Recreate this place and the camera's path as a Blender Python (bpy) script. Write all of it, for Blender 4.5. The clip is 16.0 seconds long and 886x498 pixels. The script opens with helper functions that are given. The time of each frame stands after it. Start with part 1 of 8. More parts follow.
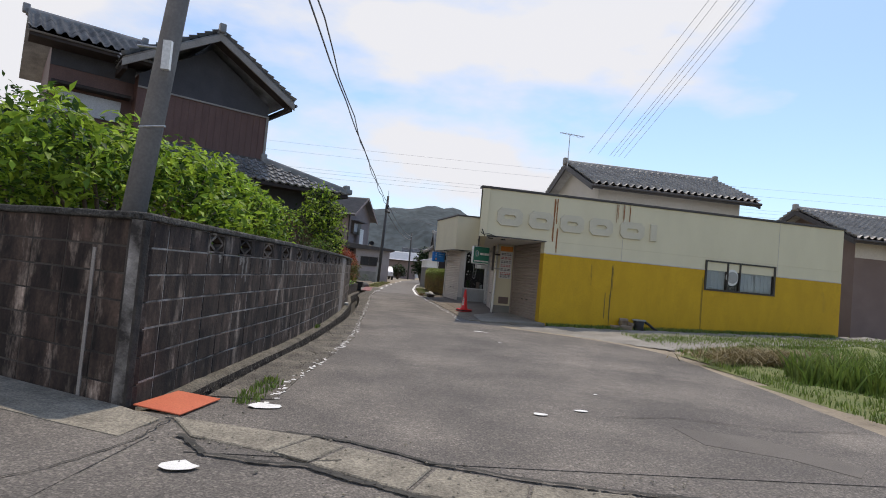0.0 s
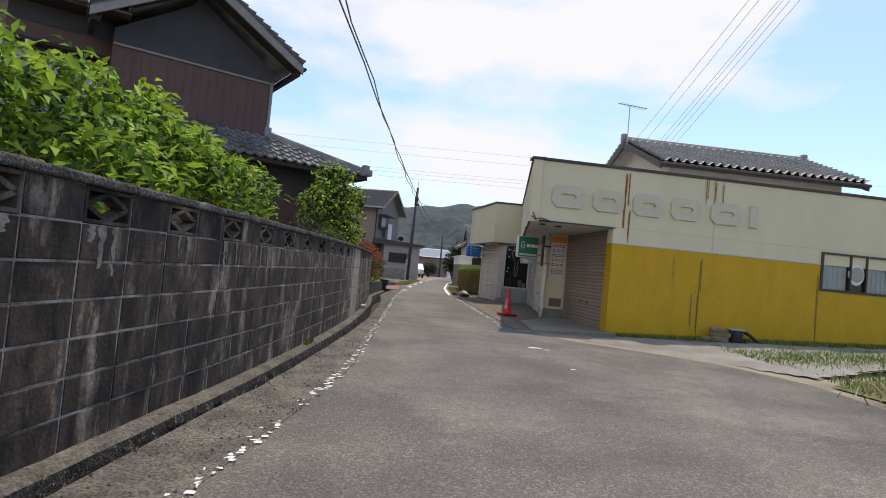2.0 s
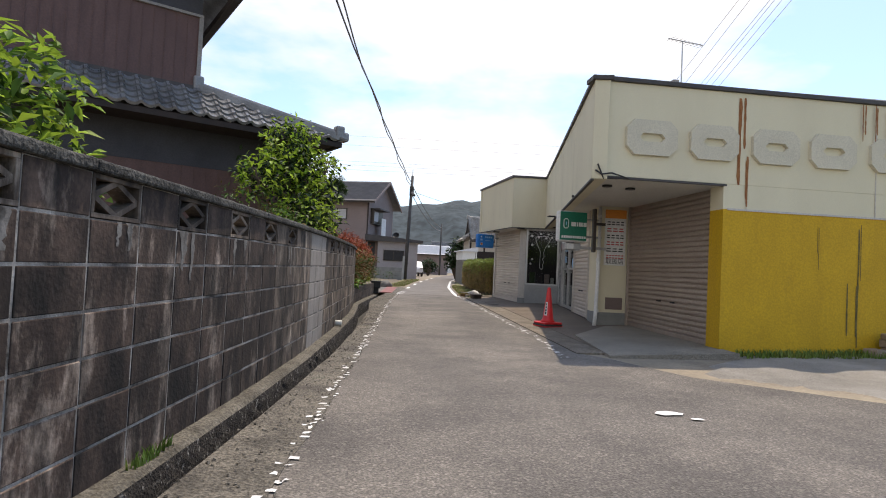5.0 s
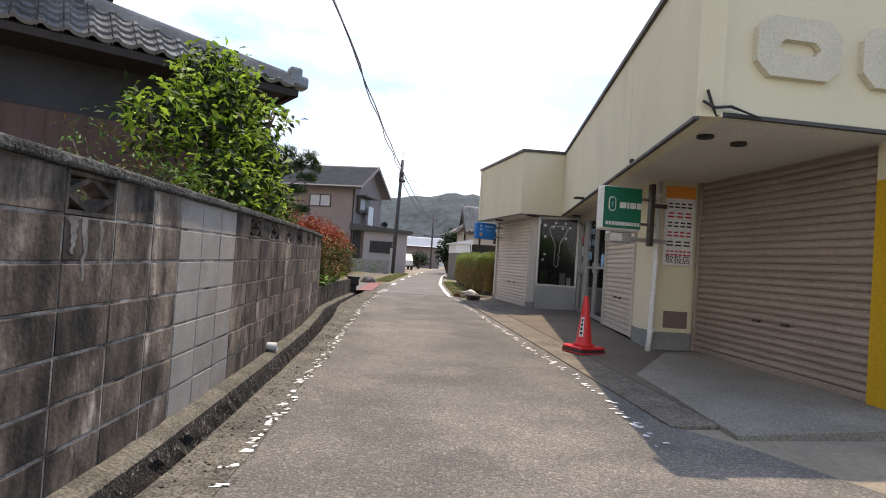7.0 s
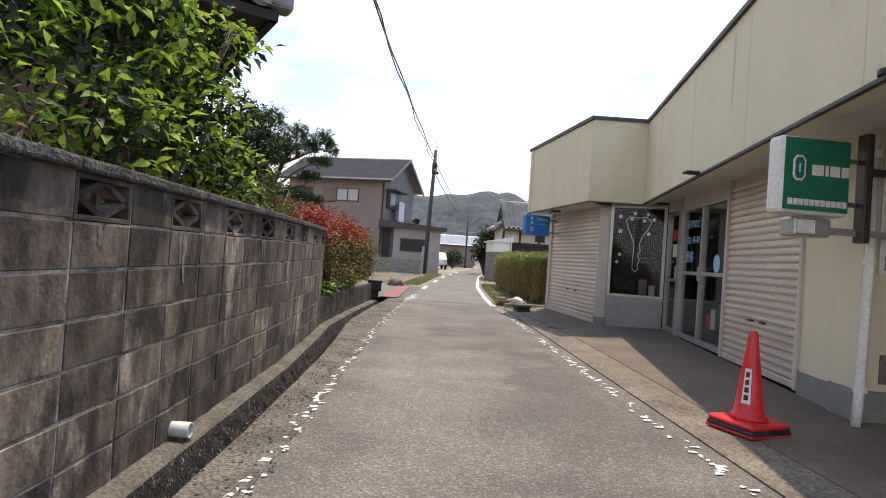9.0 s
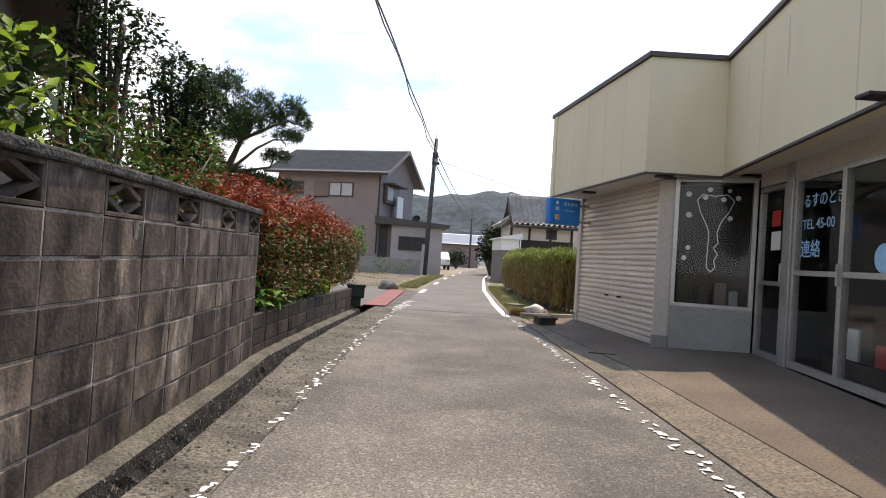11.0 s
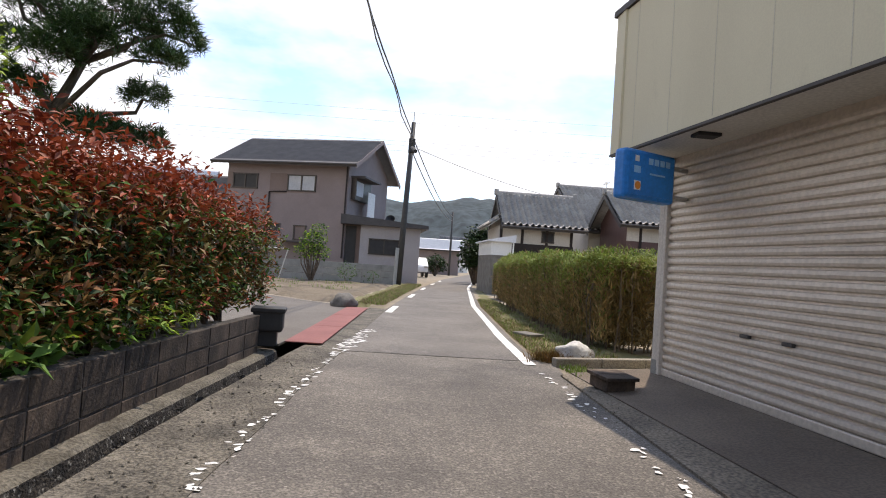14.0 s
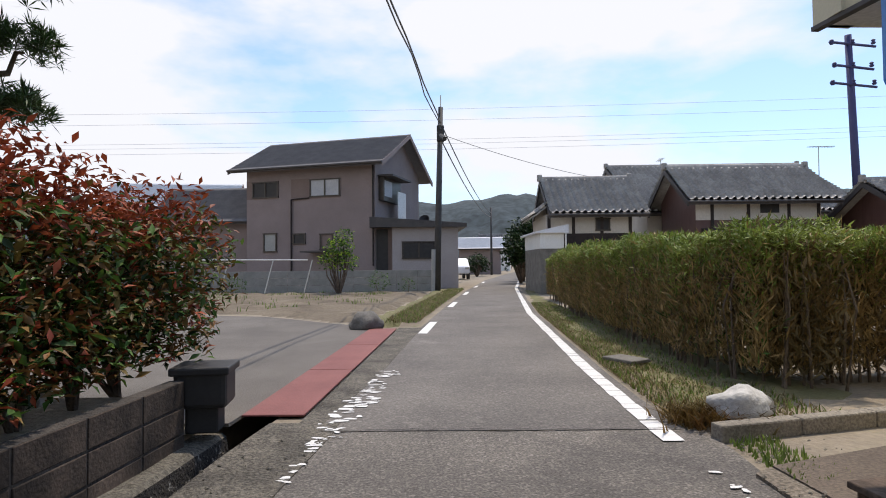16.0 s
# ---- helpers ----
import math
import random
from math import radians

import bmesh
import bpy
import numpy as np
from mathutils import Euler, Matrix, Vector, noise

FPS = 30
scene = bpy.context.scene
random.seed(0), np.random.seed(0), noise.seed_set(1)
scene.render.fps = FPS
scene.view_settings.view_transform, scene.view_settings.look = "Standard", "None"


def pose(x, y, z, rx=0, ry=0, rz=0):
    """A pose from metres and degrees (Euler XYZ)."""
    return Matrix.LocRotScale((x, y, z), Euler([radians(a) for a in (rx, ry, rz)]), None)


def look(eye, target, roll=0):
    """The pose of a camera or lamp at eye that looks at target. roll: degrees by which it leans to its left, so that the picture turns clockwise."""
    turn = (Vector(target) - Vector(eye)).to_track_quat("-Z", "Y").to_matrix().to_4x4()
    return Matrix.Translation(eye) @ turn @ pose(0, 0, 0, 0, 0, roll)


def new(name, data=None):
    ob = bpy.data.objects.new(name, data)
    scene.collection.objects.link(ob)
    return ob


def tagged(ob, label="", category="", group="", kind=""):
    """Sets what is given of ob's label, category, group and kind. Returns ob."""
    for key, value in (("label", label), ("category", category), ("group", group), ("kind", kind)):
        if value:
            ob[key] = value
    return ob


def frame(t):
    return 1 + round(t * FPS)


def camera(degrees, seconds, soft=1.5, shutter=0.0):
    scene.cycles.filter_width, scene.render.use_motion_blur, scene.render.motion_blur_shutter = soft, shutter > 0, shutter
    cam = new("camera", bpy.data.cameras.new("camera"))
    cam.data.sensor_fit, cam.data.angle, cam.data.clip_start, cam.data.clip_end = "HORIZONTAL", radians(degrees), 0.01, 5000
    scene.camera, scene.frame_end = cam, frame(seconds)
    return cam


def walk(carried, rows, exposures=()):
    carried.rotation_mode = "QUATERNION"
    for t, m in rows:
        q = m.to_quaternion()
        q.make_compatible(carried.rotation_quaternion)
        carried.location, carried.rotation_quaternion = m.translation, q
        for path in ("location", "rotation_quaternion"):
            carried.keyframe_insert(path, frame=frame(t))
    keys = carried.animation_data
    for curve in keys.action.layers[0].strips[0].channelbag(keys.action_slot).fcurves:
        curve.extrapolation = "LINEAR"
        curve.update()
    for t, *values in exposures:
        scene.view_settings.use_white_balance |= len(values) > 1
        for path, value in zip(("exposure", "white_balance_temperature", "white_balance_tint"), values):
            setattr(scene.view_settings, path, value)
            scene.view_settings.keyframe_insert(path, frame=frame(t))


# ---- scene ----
cam = camera(75.3, 16.0, soft=1.0)
PATH = [
    (0.0, -0.035, -0.707, 1.135, -7.35, 2.52, -5.23),
    (0.5, 0.009, 0.131, 1.124, -6.26, 2.22, -5.27),
    (1.0, 0.112, 0.958, 1.103, -5.51, 2.37, -4.91),
    (1.5, 0.172, 1.754, 1.093, -4.80, 2.22, -4.99),
    (2.0, 0.223, 2.580, 1.061, -4.19, 2.06, -5.31),
    (2.5, 0.199, 3.413, 1.046, -3.25, 2.03, -5.00),
    (3.0, 0.203, 4.145, 1.022, -2.63, 2.14, -4.27),
    (3.5, 0.200, 4.908, 1.017, -2.02, 2.16, -3.75),
    (4.0, 0.239, 5.628, 1.009, -3.68, 2.42, -3.31),
    (4.5, 0.285, 6.375, 0.985, -3.87, 2.12, -2.99),
    (5.0, 0.348, 7.117, 0.991, -4.34, 1.84, -2.75),
    (5.2, 0.368, 7.408, 0.997, -4.64, 1.74, -2.59),
    (7.3, 0.619, 10.832, 1.057, -5.04, 0.89, -4.02),
    (7.5, 0.622, 11.145, 1.069, -3.78, 0.60, -4.14),
    (8.0, 0.646, 11.897, 1.088, -2.31, 0.38, -4.35),
    (8.5, 0.685, 12.639, 1.093, -1.94, 0.67, -4.05),
    (9.0, 0.716, 13.345, 1.088, -1.81, 0.79, -4.02),
    (9.2, 0.731, 13.624, 1.058, -1.87, 0.95, -3.52),
    (11.3, 0.911, 16.718, 1.037, -1.41, 0.72, -3.66),
    (11.5, 0.913, 17.048, 1.046, -1.63, 0.58, -3.75),
    (12.0, 0.899, 17.833, 1.048, -1.98, 0.87, -3.90),
    (12.5, 0.930, 18.561, 1.041, -1.82, 1.24, -2.83),
    (13.0, 0.964, 19.299, 1.022, -1.75, 1.53, -3.25),
    (13.5, 1.006, 20.032, 1.022, -2.89, 1.55, -4.32),
    (14.0, 1.021, 20.790, 1.009, -3.65, 1.61, -3.91),
    (14.5, 1.027, 21.502, 1.015, -3.03, 2.07, -1.92),
    (15.0, 1.056, 22.210, 1.016, -0.39, 2.17, -0.47),
    (15.5, 1.087, 22.875, 1.020, 0.03, 1.70, 0.30),
    (16.0, 1.117, 23.533, 1.042, 0.44, 1.54, 0.55),
]
EXPOSURE = [(0.0, -0.47, 6900, 13), (2.0, -0.31, 7000, 13), (3.5, -0.17, 7100, 14), (5.0, -0.05, 7200, 14), (8.5, 0.3, 7300, 15), (12.5, 0.2, 7100, 14), (14.0, 0.08, 7050, 14), (15.0, -0.2, 7000, 14), (16.0, -0.3, 6800, 13)]
walk(cam, [(t, pose(x, y, z, 90 + pitch, roll, yaw)) for t, x, y, z, yaw, pitch, roll in PATH], EXPOSURE)

# ---- light ----
world = bpy.data.worlds.new("sky")
scene.world = world
world.use_nodes = True
wn, wl = world.node_tree.nodes, world.node_tree.links
wn.clear()
SUN_DIR = (0.37, 0.72, 2.20)
SUN_AZ = math.atan2(SUN_DIR[0], SUN_DIR[1])
SUN_EL = math.atan2(SUN_DIR[2], math.hypot(SUN_DIR[0], SUN_DIR[1]))
w_out = wn.new("ShaderNodeOutputWorld")
w_bg = wn.new("ShaderNodeBackground")
w_sky = wn.new("ShaderNodeTexSky")
w_sky.sky_type, w_sky.sun_disc = "NISHITA", False
w_sky.sun_elevation, w_sky.sun_rotation = SUN_EL, SUN_AZ
w_sky.dust_density, w_sky.air_density = 1.5, 1.0
w_tc = wn.new("ShaderNodeTexCoord")
w_map = wn.new("ShaderNodeMapping")
w_map.inputs["Scale"].default_value = (1.0, 1.0, 2.6)
w_map.inputs["Location"].default_value = (0.35, 0.1, 0.2)
w_noise = wn.new("ShaderNodeTexNoise")
w_noise.inputs["Scale"].default_value = 2.8
w_noise.inputs["Detail"].default_value = 7.0
w_noise.inputs["Roughness"].default_value = 0.52
w_ramp = wn.new("ShaderNodeValToRGB")
w_ramp.color_ramp.elements[0].position = 0.36
w_ramp.color_ramp.elements[1].position = 0.54
w_mix = wn.new("ShaderNodeMixRGB")
w_mix.inputs["Color2"].default_value = (10.7, 11.3, 12.3, 1)
wl.new(w_tc.outputs["Generated"], w_map.inputs["Vector"])
wl.new(w_map.outputs["Vector"], w_noise.inputs["Vector"])
w_sep = wn.new("ShaderNodeSeparateXYZ")
w_sq = wn.new("ShaderNodeMath")
w_sq.operation = "MULTIPLY"
w_veil = wn.new("ShaderNodeMath")
w_veil.operation = "MULTIPLY_ADD"
w_veil.inputs[1].default_value = -0.50
wl.new(w_tc.outputs["Generated"], w_sep.inputs["Vector"])
wl.new(w_sep.outputs["X"], w_sq.inputs[0])
w_abs = wn.new("ShaderNodeMath")
w_abs.operation = "ABSOLUTE"
wl.new(w_sep.outputs["X"], w_abs.inputs[0])
wl.new(w_abs.outputs["Value"], w_sq.inputs[1])
wl.new(w_sq.outputs["Value"], w_veil.inputs[0])
wl.new(w_noise.outputs["Fac"], w_veil.inputs[2])
wl.new(w_veil.outputs["Value"], w_ramp.inputs["Fac"])
w_up = wn.new("ShaderNodeMapRange")
w_up.interpolation_type = "SMOOTHSTEP"
w_up.inputs["From Min"].default_value, w_up.inputs["From Max"].default_value = 0.42, 0.68
w_up.inputs["To Min"].default_value, w_up.inputs["To Max"].default_value = 1.0, 0.05
wl.new(w_sep.outputs["Z"], w_up.inputs["Value"])
w_cover = wn.new("ShaderNodeMath")
w_cover.operation = "MULTIPLY"
wl.new(w_ramp.outputs["Color"], w_cover.inputs[0])
wl.new(w_up.outputs["Result"], w_cover.inputs[1])
wl.new(w_cover.outputs["Value"], w_mix.inputs["Fac"])
w_gain = wn.new("ShaderNodeVectorMath")
w_gain.operation = "MULTIPLY"
w_gain.inputs[1].default_value = (2.1, 2.45, 2.75)
wl.new(w_sky.outputs["Color"], w_gain.inputs[0])
wl.new(w_gain.outputs["Vector"], w_mix.inputs["Color1"])
wl.new(w_mix.outputs["Color"], w_bg.inputs["Color"])
wl.new(w_bg.outputs["Background"], w_out.inputs["Surface"])
w_bg.inputs["Strength"].default_value = 0.105
sun_data = bpy.data.lights.new("sun", "SUN")
sun_data.energy, sun_data.angle, sun_data.color = 4.1, radians(0.6), (1.0, 0.92, 0.80)
sun = new("sun", sun_data)
sun.matrix_world = look([c * 10 for c in SUN_DIR], (0, 0, 0))

# ---- materials ----
def material(name, c1, c2=None, rough=0.8, metal=0.0, scale=3.0, fine=60.0, bump=0.15, c3=None, spots=0.0, island=0.0, streak=False, spec=0.5, piece=0.0, cover=(0.62, 0.7), spot_scale=1.3, grain=(0.9, 1.09), blotch=0.0, speck=0.0):
    """Two tones mixed by a broad noise, a fine grain, an optional third tone in blotches, relief by the same grain."""
    m = bpy.data.materials.new(name)
    m.use_nodes = True
    n, l = m.node_tree.nodes, m.node_tree.links
    b = n["Principled BSDF"]
    b.inputs["Roughness"].default_value, b.inputs["Metallic"].default_value = rough, metal
    b.inputs["Specular IOR Level"].default_value = spec
    c2 = c2 or tuple(v * 0.8 for v in c1)
    tc = n.new("ShaderNodeNewGeometry")
    mp = n.new("ShaderNodeMapping")
    if streak:
        mp.inputs["Scale"].default_value = (2.8, 2.8, 0.95)
    l.new(tc.outputs["Position"], mp.inputs["Vector"])
    a = n.new("ShaderNodeTexNoise")
    a.inputs["Scale"].default_value, a.inputs["Detail"].default_value, a.inputs["Roughness"].default_value = scale, 6, 0.6
    l.new(mp.outputs["Vector"], a.inputs["Vector"])
    ra = n.new("ShaderNodeValToRGB")
    ra.color_ramp.elements[0].position, ra.color_ramp.elements[1].position = 0.35, 0.68
    ra.color_ramp.elements[0].color, ra.color_ramp.elements[1].color = (*c1, 1), (*c2, 1)
    l.new(a.outputs["Fac"], ra.inputs["Fac"])
    col = ra.outputs["Color"]
    f = n.new("ShaderNodeTexNoise")
    f.inputs["Scale"].default_value, f.inputs["Detail"].default_value = fine, 4
    l.new(tc.outputs["Position"], f.inputs["Vector"])
    if c3:
        s = n.new("ShaderNodeTexNoise")
        s.inputs["Scale"].default_value, s.inputs["Detail"].default_value, s.inputs["Roughness"].default_value = spot_scale, 8, 0.7
        l.new(mp.outputs["Vector"], s.inputs["Vector"])
        rs = n.new("ShaderNodeValToRGB")
        rs.color_ramp.elements[0].position, rs.color_ramp.elements[1].position = cover
        rs.color_ramp.elements[1].color = (spots, spots, spots, 1)
        l.new(s.outputs["Fac"], rs.inputs["Fac"])
        mx = n.new("ShaderNodeMixRGB")
        mx.inputs["Color2"].default_value = (*c3, 1)
        l.new(rs.outputs["Color"], mx.inputs["Fac"])
        l.new(col, mx.inputs["Color1"])
        col = mx.outputs["Color"]
    fr = n.new("ShaderNodeMapRange")
    fr.inputs["From Min"].default_value, fr.inputs["From Max"].default_value = 0.36, 0.64
    fr.inputs["To Min"].default_value, fr.inputs["To Max"].default_value = grain
    l.new(f.outputs["Fac"], fr.inputs["Value"])
    gain = fr.outputs["Result"]
    for amount, node_type, socket in ((island, "ShaderNodeNewGeometry", "Random Per Island"), (piece, "ShaderNodeObjectInfo", "Random")):
        if amount:
            g = n.new(node_type)
            mr = n.new("ShaderNodeMapRange")
            mr.inputs["To Min"].default_value, mr.inputs["To Max"].default_value = 1 - amount, 1 + amount
            l.new(g.outputs[socket], mr.inputs["Value"])
            mu = n.new("ShaderNodeMath")
            mu.operation = "MULTIPLY"
            l.new(gain, mu.inputs[0])
            l.new(mr.outputs["Result"], mu.inputs[1])
            gain = mu.outputs["Value"]
    if blotch:
        oi = n.new("ShaderNodeObjectInfo")
        w = n.new("ShaderNodeMath")
        w.operation = "MULTIPLY"
        w.inputs[1].default_value = 61.0
        l.new(oi.outputs["Random"], w.inputs[0])
        q = n.new("ShaderNodeTexNoise")
        q.noise_dimensions = "4D"
        q.inputs["Scale"].default_value, q.inputs["Detail"].default_value, q.inputs["Roughness"].default_value = 2.6, 6, 0.6
        qm = n.new("ShaderNodeMapping")
        qm.inputs["Scale"].default_value = (2.6, 2.6, 1.1)
        l.new(tc.outputs["Position"], qm.inputs["Vector"])
        l.new(qm.outputs["Vector"], q.inputs["Vector"])
        l.new(w.outputs["Value"], q.inputs["W"])
        qr = n.new("ShaderNodeMapRange")
        qr.inputs["From Min"].default_value, qr.inputs["From Max"].default_value = 0.36, 0.66
        qr.inputs["To Min"].default_value, qr.inputs["To Max"].default_value = 1 - blotch, 1 + blotch * 1.3
        l.new(q.outputs["Fac"], qr.inputs["Value"])
        mu = n.new("ShaderNodeMath")
        mu.operation = "MULTIPLY"
        l.new(gain, mu.inputs[0])
        l.new(qr.outputs["Result"], mu.inputs[1])
        gain = mu.outputs["Value"]
    if speck:
        vo = n.new("ShaderNodeTexVoronoi")
        vo.inputs["Scale"].default_value = 62.0
        l.new(tc.outputs["Position"], vo.inputs["Vector"])
        sp = n.new("ShaderNodeSeparateColor")
        l.new(vo.outputs["Color"], sp.inputs["Color"])
        sr = n.new("ShaderNodeValToRGB")
        e = sr.color_ramp.elements
        e[0].position, e[1].position = 0.0, 1.0
        lo, hi = 1 - speck, 1 + speck * 1.7
        e[0].color, e[1].color = (lo, lo, lo, 1), (hi, hi, hi, 1)
        for at, val in ((0.22, 1 - speck * 0.5), (0.72, 1.0)):
            k = e.new(at)
            k.color = (val, val, val, 1)
        l.new(sp.outputs["Red"], sr.inputs["Fac"])
        mu = n.new("ShaderNodeMath")
        mu.operation = "MULTIPLY"
        l.new(gain, mu.inputs[0])
        l.new(sr.outputs["Color"], mu.inputs[1])
        gain = mu.outputs["Value"]
    vm = n.new("ShaderNodeVectorMath")
    vm.operation = "SCALE"
    l.new(col, vm.inputs[0])
    l.new(gain, vm.inputs["Scale"])
    l.new(vm.outputs["Vector"], b.inputs["Base Color"])
    if bump:
        bp = n.new("ShaderNodeBump")
        bp.inputs["Strength"].default_value, bp.inputs["Distance"].default_value = bump, 0.02
        l.new(f.outputs["Fac"], bp.inputs["Height"])
        l.new(bp.outputs["Normal"], b.inputs["Normal"])
    return m


def leaf_material(name, c1, c2, rough=0.55, glow=0.25):
    """Leaf: tone varies leaf by leaf, with some light passing through the blade."""
    m = material(name, c1, c2, rough=rough, scale=2.0, fine=9.0, bump=0.0, island=0.45, spec=0.25)
    n, l = m.node_tree.nodes, m.node_tree.links
    b = n["Principled BSDF"]
    t = n.new("ShaderNodeBsdfTranslucent")
    mix = n.new("ShaderNodeMixShader")
    mix.inputs["Fac"].default_value = glow
    col = b.inputs["Base Color"].links[0].from_socket
    l.new(col, t.inputs["Color"])
    l.new(b.outputs["BSDF"], mix.inputs[1])
    l.new(t.outputs["BSDF"], mix.inputs[2])
    l.new(mix.outputs["Shader"], n["Material Output"].inputs["Surface"])
    return m


def glass_material(name, tint, rough=0.04):
    m = bpy.data.materials.new(name)
    m.use_nodes = True
    n, l = m.node_tree.nodes, m.node_tree.links
    b = n["Principled BSDF"]
    b.inputs["Base Color"].default_value = (*tint, 1)
    b.inputs["Roughness"].default_value = rough
    b.inputs["Transmission Weight"].default_value = 1.0
    b.inputs["IOR"].default_value = 1.3
    return m


M_ASPHALT = material("asphalt", (0.1162, 0.1043, 0.09253), (0.1753, 0.1575, 0.1378), rough=0.92, scale=0.9, fine=60, bump=0.5, c3=(0.2559, 0.2313, 0.2018), spots=0.65, spot_scale=0.5, grain=(0.78, 1.2), speck=0.2)
M_ASPHALT_OLD = material("asphalt_old", (0.09, 0.0801, 0.0702), (0.162, 0.144, 0.1224), rough=0.93, scale=0.8, fine=75, bump=0.45, c3=(0.243, 0.2133, 0.1782), spots=0.8, spot_scale=0.42, cover=(0.52, 0.72), grain=(0.62, 1.36), speck=0.27)
M_DRIVE = material("drive", (0.105, 0.093, 0.080), (0.15, 0.134, 0.115), rough=0.93, scale=0.9, fine=90, bump=0.4, c3=(0.1, 0.1, 0.1), spots=0.4)
M_EARTH = material("earth", (0.20, 0.165, 0.12), (0.30, 0.25, 0.18), rough=0.97, scale=1.2, fine=25, bump=0.7, c3=(0.12, 0.15, 0.05), spots=0.8)
M_FIELD = material("field_soil", (0.1105, 0.0861, 0.0585), (0.187, 0.1517, 0.1053), rough=0.97, scale=0.8, fine=18, bump=0.9, c3=(0.17, 0.164, 0.078), spots=0.5)
M_GRAVEL = material("gravel", (0.19, 0.175, 0.15), (0.32, 0.30, 0.265), rough=0.95, scale=0.9, fine=45, bump=1.0, c3=(0.2, 0.2, 0.11), spots=0.6)
M_LAWN = material("lawn", (0.115, 0.115, 0.045), (0.20, 0.175, 0.085), rough=0.95, scale=1.5, fine=40, bump=0.8, c3=(0.25, 0.21, 0.12), spots=0.7)
M_LOT = material("lot_turf", (0.085, 0.115, 0.03), (0.16, 0.17, 0.06), rough=0.95, scale=1.5, fine=40, bump=0.8, c3=(0.22, 0.19, 0.10), spots=0.6)
M_STRIP = material("gutter_concrete", (0.06679, 0.0587, 0.04655), (0.167, 0.1478, 0.1174), rough=0.95, scale=2.6, fine=60, bump=1.0, c3=(0.08602, 0.08602, 0.06072), spots=0.9, spot_scale=2.6, grain=(0.5, 1.5))
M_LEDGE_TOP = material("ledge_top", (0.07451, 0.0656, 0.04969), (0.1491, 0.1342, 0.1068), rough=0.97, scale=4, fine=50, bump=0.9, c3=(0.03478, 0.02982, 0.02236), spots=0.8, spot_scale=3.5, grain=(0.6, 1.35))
M_LEDGE = material("ledge_face_shade", (0.00896, 0.007, 0.0056), (0.042, 0.03472, 0.02744), rough=0.97, scale=9, fine=60, bump=1.0, c3=(0.24, 0.232, 0.208), spots=0.9, spot_scale=22, grain=(0.4, 1.6), cover=(0.56, 0.64))
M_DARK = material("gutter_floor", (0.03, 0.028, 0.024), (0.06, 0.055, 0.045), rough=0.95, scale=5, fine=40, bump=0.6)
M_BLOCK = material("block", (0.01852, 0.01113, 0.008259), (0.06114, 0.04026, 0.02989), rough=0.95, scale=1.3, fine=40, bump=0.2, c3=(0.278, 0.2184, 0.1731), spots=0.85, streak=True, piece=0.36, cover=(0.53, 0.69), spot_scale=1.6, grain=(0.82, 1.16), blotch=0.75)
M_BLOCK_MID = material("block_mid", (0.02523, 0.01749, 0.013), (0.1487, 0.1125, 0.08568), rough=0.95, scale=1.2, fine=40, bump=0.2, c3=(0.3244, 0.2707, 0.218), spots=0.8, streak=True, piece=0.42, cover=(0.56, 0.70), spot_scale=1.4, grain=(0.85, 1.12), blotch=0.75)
M_BLOCK_LOW = material("block_low", (0.0318, 0.02234, 0.0162), (0.0954, 0.06762, 0.0486), rough=0.95, scale=1.6, fine=50, bump=0.25, c3=(0.2035, 0.1705, 0.135), spots=0.6, piece=0.3, cover=(0.6, 0.75), spot_scale=3, grain=(0.8, 1.15), blotch=0.45)
M_JOINT_DARK = material("joint_dark", (0.025, 0.021, 0.018), (0.09, 0.076, 0.064), rough=0.97, scale=3, fine=50, bump=0.4)
M_BLOCK_PALE = material("block_pale", (0.2574, 0.2301, 0.2044), (0.3354, 0.3026, 0.2691), rough=0.95, scale=4, fine=70, bump=0.07, piece=0.08, c3=(0.195, 0.1794, 0.1599), spots=0.6)
M_MORTAR = material("mortar", (0.045, 0.038, 0.032), (0.44, 0.40, 0.355), rough=0.97, scale=4.2, fine=60, bump=0.4)
M_LIME = material("lime_run", (0.1008, 0.09, 0.0792), (0.2304, 0.2124, 0.1908), rough=0.97, scale=9, fine=60, bump=0.2, c3=(0.0504, 0.0432, 0.036), spots=0.8, spot_scale=12)
M_CAP = material("coping", (0.024, 0.0224, 0.0192), (0.104, 0.0992, 0.088), rough=0.97, scale=6, fine=50, bump=1.0, c3=(0.256, 0.248, 0.224), spots=0.6, spot_scale=3, grain=(0.5, 1.5))
M_CREAM = material("cream_render", (0.63, 0.5762, 0.4102), (0.68, 0.6255, 0.4467), rough=0.8, scale=0.5, fine=90, bump=0.04, c3=(0.47, 0.4235, 0.2917), spots=0.3, streak=True, spot_scale=0.6, grain=(0.97, 1.03))
M_CREAM_GREYED = material("cream_greyed", (0.55, 0.51, 0.395), (0.61, 0.565, 0.44), rough=0.85, scale=2.0, fine=60, bump=0.1)
M_YELLOW = material("yellow_paint", (0.50, 0.295, 0.004), (0.57, 0.34, 0.006), rough=0.7, scale=1.2, fine=40, bump=0.08, c3=(0.36, 0.225, 0.02), spots=0.5, streak=True, spot_scale=0.8)
M_RUST = material("rust", (0.22, 0.075, 0.02), (0.36, 0.17, 0.07), rough=0.95, scale=9, fine=60, bump=0.1, streak=True)
M_CRACK = material("crack_stain", (0.10, 0.08, 0.03), (0.2, 0.15, 0.05), rough=0.95, scale=9, fine=60, bump=0.1)
